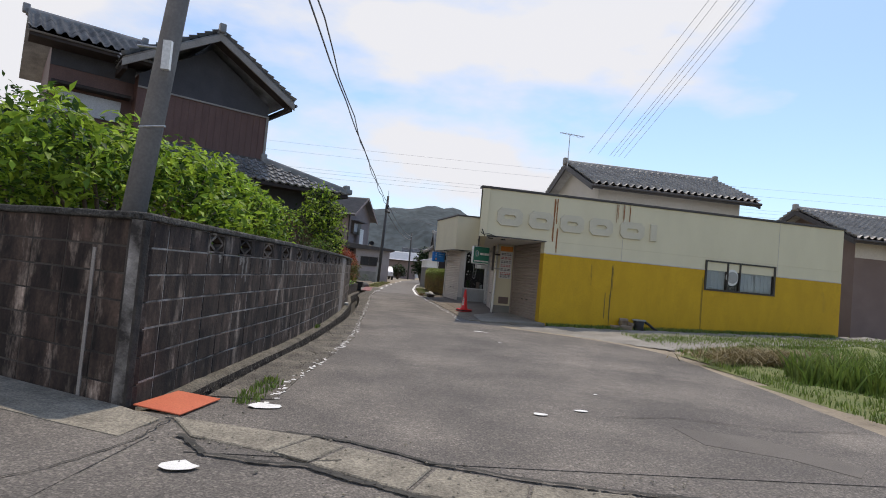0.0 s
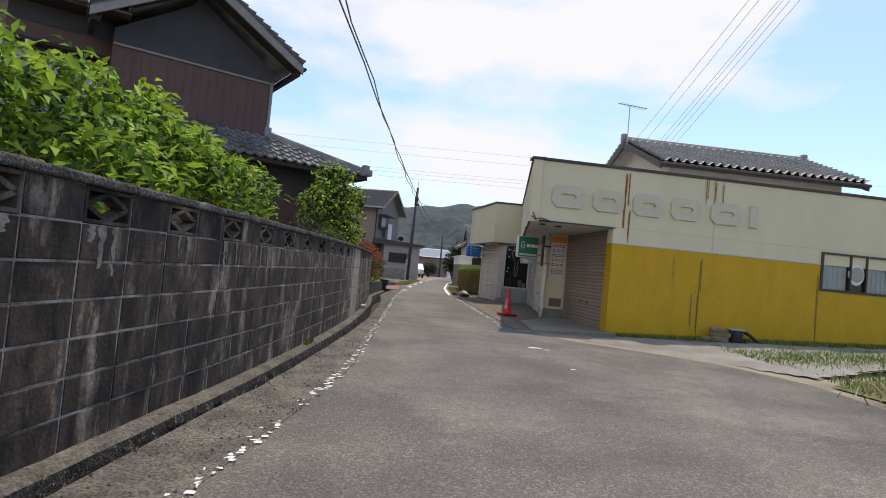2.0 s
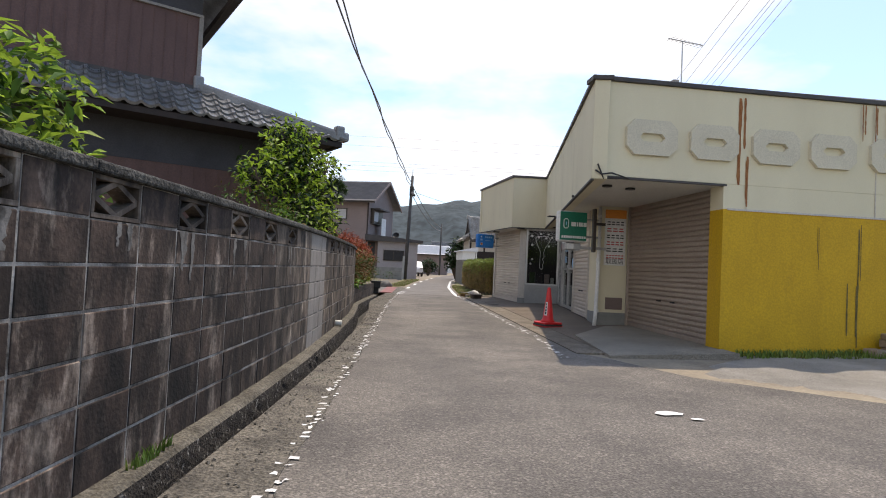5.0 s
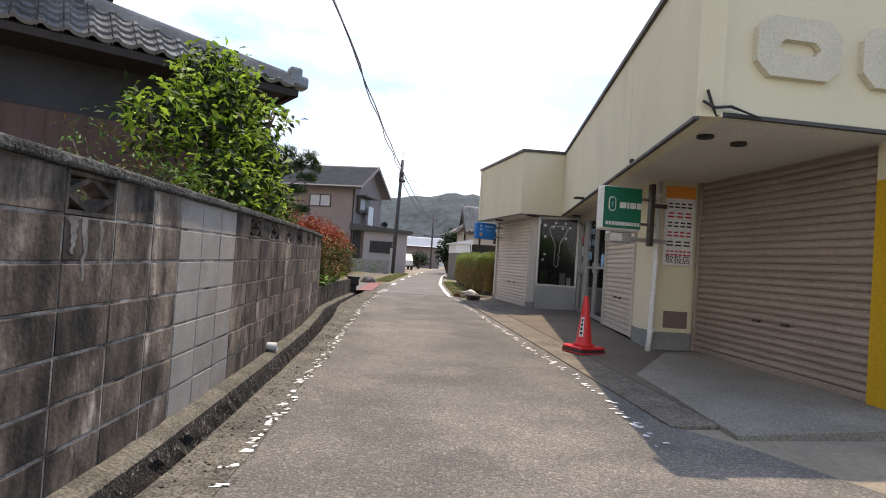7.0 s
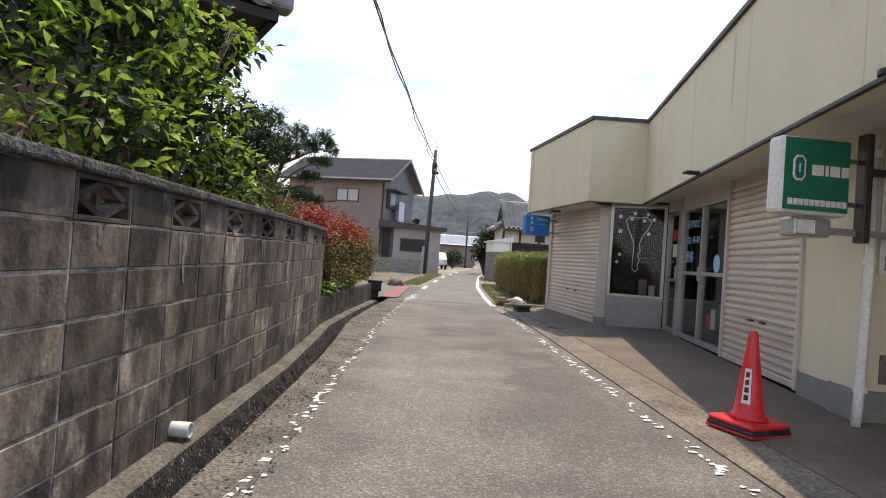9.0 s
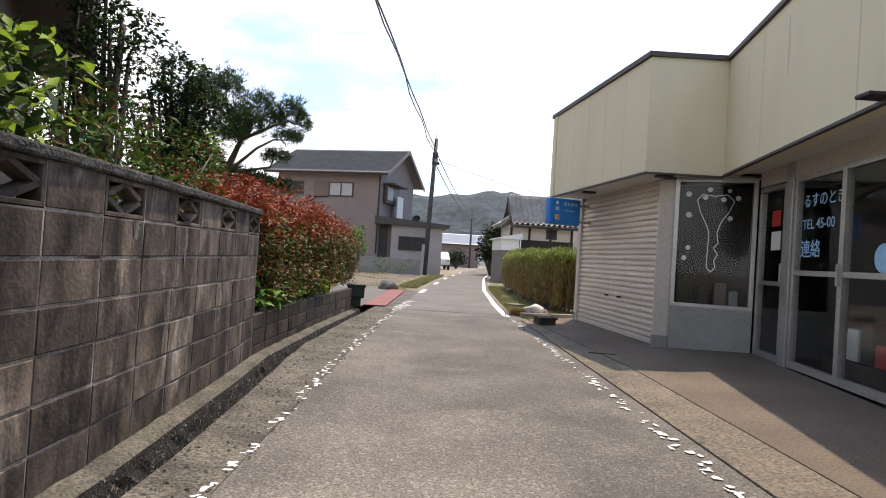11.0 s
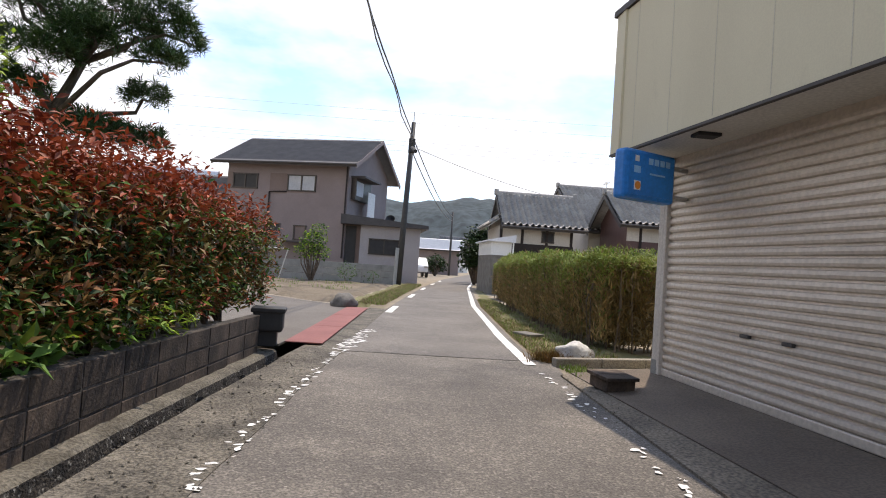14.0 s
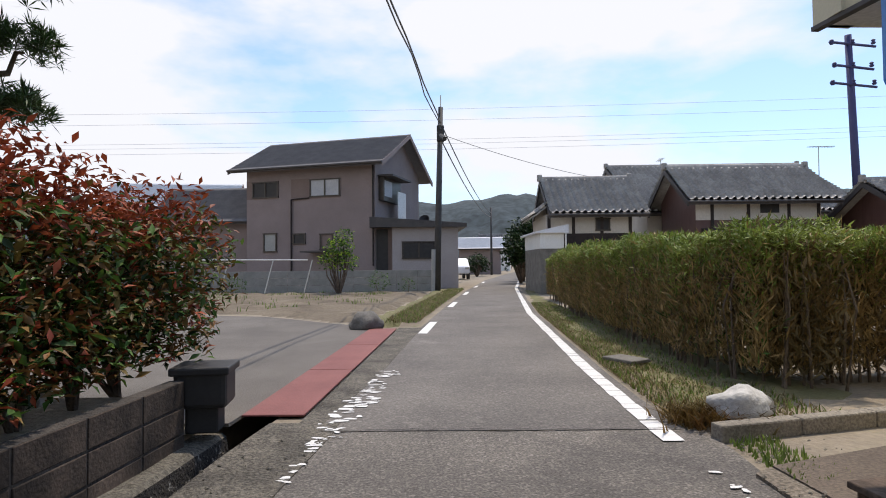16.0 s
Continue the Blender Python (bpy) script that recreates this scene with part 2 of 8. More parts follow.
M_SOFFIT = material("soffit", (0.62, 0.60, 0.54), (0.56, 0.54, 0.49), rough=0.8, scale=1.5, fine=40, bump=0.05)
M_TRIM = material("roof_trim", (0.045, 0.040, 0.038), (0.07, 0.06, 0.055), rough=0.6, scale=4, fine=40, bump=0.05)
M_SHUT_BROWN = material("shutter_brown", (0.32, 0.258, 0.212), (0.365, 0.298, 0.248), rough=0.5, metal=0.15, scale=2, fine=30, bump=0.03, piece=0.05)
M_SHUT = material("shutter_cream", (0.56, 0.495, 0.42), (0.62, 0.55, 0.47), rough=0.45, metal=0.2, scale=2, fine=30, bump=0.03, piece=0.05, c3=(0.38, 0.34, 0.29), spots=0.4)
M_ALU = material("aluminium", (0.42, 0.42, 0.41), (0.5, 0.5, 0.49), rough=0.4, metal=0.7, scale=5, fine=40, bump=0.02)
M_BRONZE = material("bronze_frame", (0.05, 0.042, 0.036), (0.07, 0.06, 0.05), rough=0.4, metal=0.5, scale=5, fine=40, bump=0.02)
M_GREY_WALL = material("base_grey", (0.30, 0.30, 0.28), (0.36, 0.36, 0.34), rough=0.9, scale=2, fine=50, bump=0.1)
M_PLINTH = material("plinth", (0.20, 0.205, 0.19), (0.26, 0.26, 0.245), rough=0.9, scale=3, fine=50, bump=0.1)
M_APRON = material("apron_concrete", (0.1034, 0.07834, 0.05676), (0.1572, 0.1216, 0.08787), rough=0.9, scale=0.9, fine=60, bump=0.3, c3=(0.06204, 0.04896, 0.03732), spots=0.7, spot_scale=0.9, grain=(0.75, 1.2))
M_APRON_PALE = material("apron_pale", (0.2, 0.1728, 0.1332), (0.272, 0.2381, 0.1872), rough=0.9, scale=1.4, fine=60, bump=0.4, c3=(0.136, 0.1152, 0.0864), spots=0.7, grain=(0.7, 1.25))
M_APRON_EDGE = material("apron_edge", (0.1105, 0.09044, 0.06732), (0.1955, 0.1615, 0.1197), rough=0.95, scale=2.2, fine=45, bump=0.7, c3=(0.306, 0.2745, 0.2244), spots=0.6, spot_scale=9, grain=(0.6, 1.4))
M_SLAB = material("slab_concrete", (0.145, 0.128, 0.10), (0.25, 0.225, 0.175), rough=0.95, scale=3.5, fine=60, bump=0.6, c3=(0.11, 0.10, 0.08), spots=0.7, spot_scale=4, piece=0.12, grain=(0.68, 1.3))
M_WHITE = material("white_paint", (0.74, 0.73, 0.70), (0.62, 0.61, 0.58), rough=0.85, scale=14, fine=120, bump=0.25)
M_WHITE_PLASTIC = material("white_plastic", (0.72, 0.72, 0.69), (0.66, 0.66, 0.63), rough=0.4, scale=3, fine=40, bump=0.02)
M_GREEN = material("green_panel", (0.004, 0.15, 0.09), (0.006, 0.17, 0.10), rough=0.3, scale=2, fine=30, bump=0.0)
M_BLUE = material("blue_panel", (0.016, 0.19, 0.56), (0.02, 0.23, 0.64), rough=0.3, scale=2, fine=30, bump=0.0)
M_BLUE_PALE = material("blue_pale", (0.25, 0.5, 0.75), (0.3, 0.55, 0.8), rough=0.4, scale=2, fine=30, bump=0.0)
M_BLACK = material("black", (0.018, 0.017, 0.017), (0.03, 0.028, 0.027), rough=0.6, scale=5, fine=50, bump=0.05)
M_INK_RED = material("ink_red", (0.45, 0.03, 0.03), (0.5, 0.05, 0.04), rough=0.6, bump=0.0)
M_INK_ORANGE = material("ink_orange", (0.75, 0.25, 0.03), (0.8, 0.3, 0.05), rough=0.6, bump=0.0)
M_CONE = material("cone_red", (0.62, 0.022, 0.022), (0.70, 0.03, 0.028), rough=0.45, scale=6, fine=40, bump=0.03)
M_PLATE = material("red_steel", (0.1785, 0.0527, 0.0442), (0.2295, 0.0765, 0.06375), rough=0.7, scale=2.2, fine=60, bump=0.15, c3=(0.2125, 0.136, 0.102), spots=0.6)
M_PLATE_BRIGHT = material("red_oxide", (0.45, 0.10, 0.045), (0.50, 0.13, 0.06), rough=0.75, scale=3, fine=60, bump=0.15, c3=(0.25, 0.08, 0.05), spots=0.5)
M_TILE = material("roof_tile", (0.12, 0.12, 0.122), (0.25, 0.25, 0.25), rough=0.25, scale=1.6, fine=30, bump=0.05, c3=(0.2, 0.2, 0.2), spots=0.5)
M_TILE_WORN = material("roof_tile_worn", (0.25, 0.235, 0.215), (0.40, 0.38, 0.35), rough=0.55, scale=1.4, fine=12, bump=0.05, c3=(0.13, 0.12, 0.11), spots=0.6, spot_scale=2.5, grain=(0.86, 1.14))
M_SLATE = material("slate_roof", (0.12, 0.1125, 0.1108), (0.16, 0.15, 0.1448), rough=0.8, scale=2, fine=20, bump=0.1)
M_WOOD = material("brown_siding", (0.095, 0.047, 0.039), (0.125, 0.066, 0.055), rough=0.6, scale=1.5, fine=30, bump=0.1, streak=True)
M_WOOD_DARK = material("dark_timber", (0.02, 0.014, 0.012), (0.036, 0.025, 0.021), rough=0.8, scale=4, fine=40, bump=0.1)
M_GABLE = material("grey_gable", (0.046, 0.047, 0.056), (0.062, 0.063, 0.073), rough=0.85, scale=2, fine=40, bump=0.05)
M_BARGE = material("barge_board", (0.22, 0.205, 0.19), (0.28, 0.265, 0.25), rough=0.8, scale=3, fine=30, bump=0.05)
M_PLASTER_B = material("mauve_render", (0.224, 0.179, 0.168), (0.256, 0.207, 0.197), rough=0.9, scale=1.1, fine=40, bump=0.1)
M_PLASTER_G = material("grey_render", (0.33, 0.30, 0.295), (0.37, 0.34, 0.33), rough=0.9, scale=1.1, fine=40, bump=0.1)
M_PLASTER_C = material("pale_render", (0.50, 0.46, 0.40), (0.56, 0.52, 0.46), rough=0.9, scale=1.1, fine=40, bump=0.1)
M_BRICK_WALL = material("taupe_render", (0.17, 0.125, 0.11), (0.20, 0.15, 0.132), rough=0.9, scale=1.3, fine=40, bump=0.1)
M_POLE = material("pole_concrete", (0.17, 0.16, 0.155), (0.22, 0.21, 0.20), rough=0.85, scale=3, fine=40, bump=0.1)
M_POLE_DARK = material("pole_dark", (0.035, 0.034, 0.034), (0.06, 0.058, 0.056), rough=0.7, scale=3, fine=40, bump=0.1)
M_STEEL_BLUE = material("steel_pole", (0.035, 0.035, 0.11), (0.05, 0.05, 0.13), rough=0.6, scale=3, fine=40, bump=0.05)
M_WIRE = material("wire", (0.10, 0.10, 0.105), (0.16, 0.16, 0.165), rough=0.6, bump=0.0)
M_WIRE_PALE = material("wire_pale", (0.45, 0.45, 0.48), (0.5, 0.5, 0.53), rough=0.6, bump=0.0)
M_BARK = material("bark", (0.0875, 0.0625, 0.045), (0.1625, 0.125, 0.09375), rough=0.95, scale=9, fine=40, bump=0.8)
M_ROCK = material("rock", (0.42, 0.40, 0.36), (0.56, 0.54, 0.50), rough=0.95, scale=4, fine=30, bump=0.6, c3=(0.2, 0.16, 0.12), spots=0.8)
M_ROCK_DARK = material("rock_dark", (0.12, 0.11, 0.095), (0.20, 0.185, 0.16), rough=0.95, scale=4, fine=30, bump=0.6)
M_BRICK_PALE = material("buff_brick", (0.2232, 0.1674, 0.1178), (0.2914, 0.2294, 0.1674), rough=0.95, scale=6, fine=50, bump=0.4, c3=(0.1488, 0.1178, 0.0868), spots=0.6)
M_ROOM = material("shop_unlit_dark", (0.010, 0.009, 0.009), (0.016, 0.014, 0.013), rough=0.8, bump=0.0)
M_CURTAIN = material("curtain", (0.40, 0.41, 0.43), (0.48, 0.49, 0.5), rough=0.9, scale=3, fine=30, bump=0.05)
M_CAR = material("car_white", (0.75, 0.75, 0.75), (0.7, 0.7, 0.7), rough=0.25, bump=0.0)
M_METAL_ROOF = material("pale_metal_roof", (0.62, 0.63, 0.64), (0.7, 0.7, 0.71), rough=0.5, scale=2, fine=30, bump=0.03)
M_HILL = material("wooded_hill", (0.034, 0.047, 0.054), (0.052, 0.068, 0.072), rough=1.0, scale=0.012, fine=0.11, bump=0.0, c3=(0.03, 0.044, 0.046), spots=0.8, spot_scale=0.03, grain=(0.7, 1.3))
M_GLASS = glass_material("glass", (0.85, 0.9, 0.9))
M_LEAF_LIME = leaf_material("leaf_lime", (0.195, 0.325, 0.0325), (0.338, 0.455, 0.0585), glow=0.38)
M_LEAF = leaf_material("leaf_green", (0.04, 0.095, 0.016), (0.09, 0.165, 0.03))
M_LEAF_FRESH = leaf_material("leaf_fresh", (0.09, 0.19, 0.03), (0.17, 0.29, 0.06))
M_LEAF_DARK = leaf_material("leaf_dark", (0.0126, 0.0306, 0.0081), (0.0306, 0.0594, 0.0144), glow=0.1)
M_LEAF_RED = leaf_material("leaf_red", (0.21, 0.036, 0.018), (0.33, 0.085, 0.032), glow=0.2)
M_LEAF_RUST = leaf_material("leaf_rust", (0.17, 0.075, 0.024), (0.10, 0.095, 0.024), glow=0.15)
M_LEAF_HEDGE = leaf_material("leaf_hedge", (0.138, 0.2012, 0.0322), (0.253, 0.299, 0.069), glow=0.2)
M_LEAF_SHADE = leaf_material("leaf_inner_shade", (0.112, 0.0837, 0.036), (0.184, 0.1283, 0.054), glow=0.08)
M_LEAF_DRY = leaf_material("leaf_dry", (0.225, 0.1495, 0.0598), (0.345, 0.234, 0.09775), glow=0.1)
M_NEEDLE = leaf_material("pine_needle", (0.0319, 0.0696, 0.0203), (0.06525, 0.1131, 0.0319), glow=0.05)
M_GRASS = leaf_material("grass_blade", (0.115, 0.19, 0.035), (0.20, 0.25, 0.065), glow=0.25)
M_GRASS_DRY = leaf_material("dry_grass", (0.2, 0.16, 0.08), (0.264, 0.216, 0.112), glow=0.2)

# ---- building helpers ----
def mesh_of(bm, name, mat, smooth=False):
    me = bpy.data.meshes.new(name)
    bmesh.ops.recalc_face_normals(bm, faces=bm.faces)
    bm.to_mesh(me)
    bm.free()
    me.materials.append(mat)
    if smooth:
        me.polygons.foreach_set("use_smooth", [True] * len(me.polygons))
    return me


def data_of(name, verts, faces, mat, smooth=False):
    me = bpy.data.meshes.new(name)
    me.from_pydata([tuple(v) for v in verts], [], [tuple(f) for f in faces])
    me.update()
    me.materials.append(mat)
    if smooth:
        me.polygons.foreach_set("use_smooth", [True] * len(me.polygons))
    return me


def part(name, bm, mat, parent=None, label="", smooth=False, at=None):
    """Links a bmesh or a mesh as one mesh object under a thing or a part."""
    me = mesh_of(bm, name, mat, smooth) if isinstance(bm, bmesh.types.BMesh) else bm
    ob = new(name, me)
    if at is not None:
        ob.matrix_basis = at
    if parent is not None:
        ob.parent = parent
    if label:
        tagged(ob, label)
    return ob


def thing(name, label, category, m=None, group="", kind=""):
    ob = new(name)
    ob.empty_display_size = 0.2
    if m is not None:
        ob.matrix_basis = m
    return tagged(ob, label, category, group, kind)


def box(x0, y0, z0, x1, y1, z1, bevel=0.0, bm=None, m=None):
    own = bmesh.new()
    r = bmesh.ops.create_cube(own, size=1.0)
    bmesh.ops.scale(own, vec=(x1 - x0, y1 - y0, z1 - z0), verts=own.verts)
    bmesh.ops.translate(own, vec=((x0 + x1) / 2, (y0 + y1) / 2, (z0 + z1) / 2), verts=own.verts)
    if bevel:
        bmesh.ops.bevel(own, geom=own.edges[:], offset=bevel, segments=2, profile=0.5, affect="EDGES")
    if m is not None:
        own.transform(m)
    if bm is None:
        return own
    tmp = bpy.data.meshes.new("tmp")
    own.to_mesh(tmp)
    own.free()
    bm.from_mesh(tmp)
    bpy.data.meshes.remove(tmp)
    return bm


def prism(points, z0, z1, bevel=0.0):
    """An upright slab over a plan polygon; z1 may be a list, a height for each corner."""
    bm = bmesh.new()
    tops = z1 if isinstance(z1, (list, tuple)) else [z1] * len(points)
    lo = [bm.verts.new((x, y, z0)) for x, y in points]
    hi = [bm.verts.new((x, y, z)) for (x, y), z in zip(points, tops)]
    bm.faces.new(lo[::-1])
    bm.faces.new(hi)
    n = len(points)
    for i in range(n):
        bm.faces.new((lo[i], lo[(i + 1) % n], hi[(i + 1) % n], hi[i]))
    if bevel:
        bmesh.ops.bevel(bm, geom=bm.edges[:], offset=bevel, segments=1, affect="EDGES")
    return bm


def wall_slab(p, q, z0, z1, thick, bevel=0.0):
    """A wall from p to q; thick goes to the right of the way from p to q when negative, to the left when positive."""
    d = Vector((q[0] - p[0], q[1] - p[1])).normalized()
    n = Vector((-d.y, d.x)) * thick
    return prism([p, q, (q[0] + n.x, q[1] + n.y), (p[0] + n.x, p[1] + n.y)], z0, z1, bevel)


def tube(points, radius, sides=8, taper=None):
    """A tube along points, with a radius or one that runs to taper."""
    bm = bmesh.new()
    rings = []
    pts = [Vector(p) for p in points]
    for i, p in enumerate(pts):
        d = (pts[min(i + 1, len(pts) - 1)] - pts[max(i - 1, 0)]).normalized()
        side = d.cross(Vector((0, 0, 1)))
        side = side.normalized() if side.length > 1e-4 else Vector((1, 0, 0))
        up = side.cross(d)
        k = i / max(1, len(pts) - 1)
        r = radius if taper is None else radius + (taper - radius) * k
        rings.append([bm.verts.new(p + r * (math.cos(a) * side + math.sin(a) * up)) for a in [2 * math.pi * j / sides for j in range(sides)]])
    for a, b in zip(rings, rings[1:]):
        for j in range(sides):
            bm.faces.new((a[j], a[(j + 1) % sides], b[(j + 1) % sides], b[j]))
    bm.faces.new(rings[0][::-1])
    bm.faces.new(rings[-1])
    return bm


def lathe(profile, sides=20):
    """A body turned about z from (radius, height) pairs."""
    bm = bmesh.new()
    rings = [[bm.verts.new((r * math.cos(2 * math.pi * j / sides), r * math.sin(2 * math.pi * j / sides), z)) for j in range(sides)] for r, z in profile]
    for a, b in zip(rings, rings[1:]):
        for j in range(sides):
            bm.faces.new((a[j], a[(j + 1) % sides], b[(j + 1) % sides], b[j]))
    bm.faces.new(rings[0][::-1])
    bm.faces.new(rings[-1])
    return bm


RNG = np.random.default_rng(7)


def leaves(centres, sizes, length, width, droop=0.3, rng=RNG, curl=0.25, upright=0.0):
    """Leaf blades with a folded midrib at the given places: verts and faces."""
    n = len(centres)
    d = rng.normal(size=(n, 3))
    d[:, 2] = d[:, 2] * 0.6 - droop + upright
    d /= np.linalg.norm(d, axis=1)[:, None]
    s = np.cross(d, rng.normal(size=(n, 3)) * 0.45 + np.array([0, 0, 1.0]))
    s /= np.linalg.norm(s, axis=1)[:, None] + 1e-9
    u = np.cross(s, d)
    L = (length * sizes)[:, None]
    W = (width * sizes)[:, None]
    c = np.asarray(centres)
    a = c
    m1 = c + d * L * 0.45
    t = c + d * L - u * L * curl * 0.4
    l1 = c + d * L * 0.45 + s * W * 0.5 + u * W * curl
    r1 = c + d * L * 0.45 - s * W * 0.5 + u * W * curl
    v = np.stack([a, r1, t, l1, m1], 1).reshape(-1, 3)
    k = np.arange(n)[:, None] * 5
    f = np.concatenate([k + np.array([[0, 1, 4]]), k + np.array([[1, 2, 4]]), k + np.array([[2, 3, 4]]), k + np.array([[3, 0, 4]])], 0)
    return v, f


def fast_mesh(name, v, f, mat):
    me = bpy.data.meshes.new(name)
    v = np.asarray(v, dtype=np.float32)
    f = np.asarray(f, dtype=np.int32)
    k = f.shape[1]
    me.vertices.add(len(v))
    me.vertices.foreach_set("co", v.ravel())
    me.loops.add(f.size)
    me.loops.foreach_set("vertex_index", f.ravel())
    me.polygons.add(len(f))
    me.polygons.foreach_set("loop_start", np.arange(0, f.size, k, dtype=np.int32))
    me.polygons.foreach_set("loop_total", np.full(len(f), k, dtype=np.int32))
    me.update(calc_edges=True)
    me.validate()
    me.materials.append(mat)
    return me


def cloud(clumps, per_m3, rng=RNG, shell=0.55):
    """Leaf places in uneven clumps (x, y, z, rx, ry, rz), thicker towards the outside of each."""
    out = []
    for x, y, z, rx, ry, rz in clumps:
        n = int(per_m3 * 4.19 * rx * ry * rz)
        d = rng.normal(size=(n, 3))
        d /= np.linalg.norm(d, axis=1)[:, None]
        r = shell + (1 - shell) * rng.random(n) ** 0.6
        bump = 1 + 0.22 * np.sin(5 * d[:, 0] + x * 3) * np.cos(4 * d[:, 1] + y) + 0.16 * np.sin(9 * d[:, 2] + 7 * d[:, 0])
        out.append(np.array([x, y, z]) + d * (r * bump)[:, None] * np.array([rx, ry, rz]))
    return np.concatenate(out)


def limbs(base, tips, r0, r1, bend=0.15, sides=6):
    bm = bmesh.new()
    for t in tips:
        b = Vector(base)
        e = Vector(t)
        mid = (b + e) / 2 + Vector((random.uniform(-bend, bend), random.uniform(-bend, bend), random.uniform(0, bend)))
        tmp = bpy.data.meshes.new("tmp")
        one = tube([b, b.lerp(mid, 0.5), mid, mid.lerp(e, 0.5) + Vector((0, 0, bend * 0.3)), e], r0, sides, r1)
        one.to_mesh(tmp)
        one.free()
        bm.from_mesh(tmp)
        bpy.data.meshes.remove(tmp)
    return bm


def tiled(name, e0, e1, r0, r1, mat, parent, pitch=0.27, course=0.24, swell=0.075, thick=0.06):
    """A pantile slope between the eave e0-e1 and the top r0-r1: waves along it, steps from course to course."""
    e0, e1, r0, r1 = [np.array(p, float) for p in (e0, e1, r0, r1)]
    width = max(np.linalg.norm(e1 - e0), np.linalg.norm(r1 - r0))
    depth = np.linalg.norm((r0 + r1 - e0 - e1) / 2)
    cols = max(2, int(width / pitch)) * 6
    rows_n = max(2, int(depth / course))
    nrm = np.cross(e1 - e0, (r0 + r1 - e0 - e1) / 2)
    nrm /= np.linalg.norm(nrm)
    if nrm[2] < 0:
        nrm = -nrm
    s = np.linspace(0, 1, cols + 1)
    ph = s * (cols / 6) * 2 * np.pi
    prof = swell * (np.maximum(np.cos(ph), -0.35) + 0.35)
    v, f = [], []
    for r in range(rows_n):
        for k, up in ((r / rows_n, thick), ((r + 1) / rows_n, 0.0)):
            lo = e0[None] + (r0 - e0)[None] * k
            hi = e1[None] + (r1 - e1)[None] * k
            v.append(lo + (hi - lo) * s[:, None] + nrm[None] * (prof + up)[:, None])
    v = np.concatenate(v)
    n = cols + 1
    for r in range(2 * rows_n - 1):
        a = r * n + np.arange(cols)
        f.append(np.stack([a, a + 1, a + n + 1, a + n], 1))
    base = np.stack([e0, e1, r1, r0]) - nrm[None] * 0.05
    top = np.stack([e0, e1, r1, r0]) + nrm[None] * 0.005
    k = len(v)
    v = np.concatenate([v, base, top])
    f.append(np.array([[k, k + 3, k + 2, k + 1], [k, k + 1, k + 5, k + 4], [k + 1, k + 2, k + 6, k + 5], [k + 2, k + 3, k + 7, k + 6], [k + 3, k, k + 4, k + 7]]))
    return part(name, fast_mesh(name, v, np.concatenate(f), mat), mat, parent)


def ridge_row(p, q, parent, mat, r=0.09, name="ridge"):
    """A ridge of stacked flat tiles with a round cover tile on top and end ornaments."""
    p, q = Vector(p), Vector(q)
    bm = tube([p + Vector((0, 0, 0.10)), q + Vector((0, 0, 0.10))], r, 8)
    d = (q - p)
    L = d.length
    side = d.cross(Vector((0, 0, 1))).normalized()
    for h0, h1, w in ((-0.05, 0.03, 0.13), (0.035, 0.095, 0.10)):
        vs = [bm.verts.new(a + side * s * w + Vector((0, 0, h))) for a in (p, q) for s in (-1, 1) for h in (h0, h1)]
        for i in ((0, 1, 3, 2), (4, 6, 7, 5), (0, 4, 5, 1), (2, 3, 7, 6), (1, 5, 7, 3), (0, 2, 6, 4)):
            bm.faces.new([vs[j] for j in i])
    for a in (p, q):
        box(a.x - 0.1, a.y - 0.1, a.z - 0.02, a.x + 0.1, a.y + 0.1, a.z + 0.27, 0.04, bm)
    return part(name, bm, mat, parent)


def bars(parent, rows, mat, m, depth=0.004, name="lettering"):
    """Plain bars in place of writing: rows of (x0, z0, x1, z1) on the plane y = 0 of m."""
    for x0, z0, x1, z1 in rows:
        part(name, box(x0, -depth, z0, x1, 0.001, z1), mat, parent, at=m)

# ---- ground ----
WALL_Y = [3.66, 5.2, 7.26, 8.07, 9.67, 11.5, 13.5, 16.0, 19.0, 21.0, 22.1, 24.5, 27.0, 30.0, 33.0]
WALL_X = [-1.66, -1.49, -1.21, -1.12, -0.97, -0.83, -0.72, -0.66, -0.65, -0.72, -0.79, -0.68, -0.50, -0.32, -0.15]
LINE_Y = [2.0, 3.9, 5.1, 7.6, 8.7, 12.0, 16.0, 22.0, 27.3, 29.1, 32.7, 38.3, 46.0, 60.0, 90.0, 140.0]
LINE_X = [-0.95, -0.74, -0.62, -0.29, -0.19, -0.10, 0.0, 0.11, 0.37, 0.55, 0.75, 1.23, 1.95, 3.6, 8.5, 20.0]
RIGHT_Y = [13.6, 15.5, 27.3, 29.3, 35.6, 48.0, 60.0, 90.0, 140.0]
RIGHT_X = [2.33, 2.45, 2.45, 2.51, 2.86, 4.05, 5.7, 10.6, 22.1]


def wall_x(y):
    return float(np.interp(y, WALL_Y, WALL_X))


def line_x(y):
    return float(np.interp(y, LINE_Y, LINE_X))


def right_x(y):
    return float(np.interp(y, RIGHT_Y, RIGHT_X))


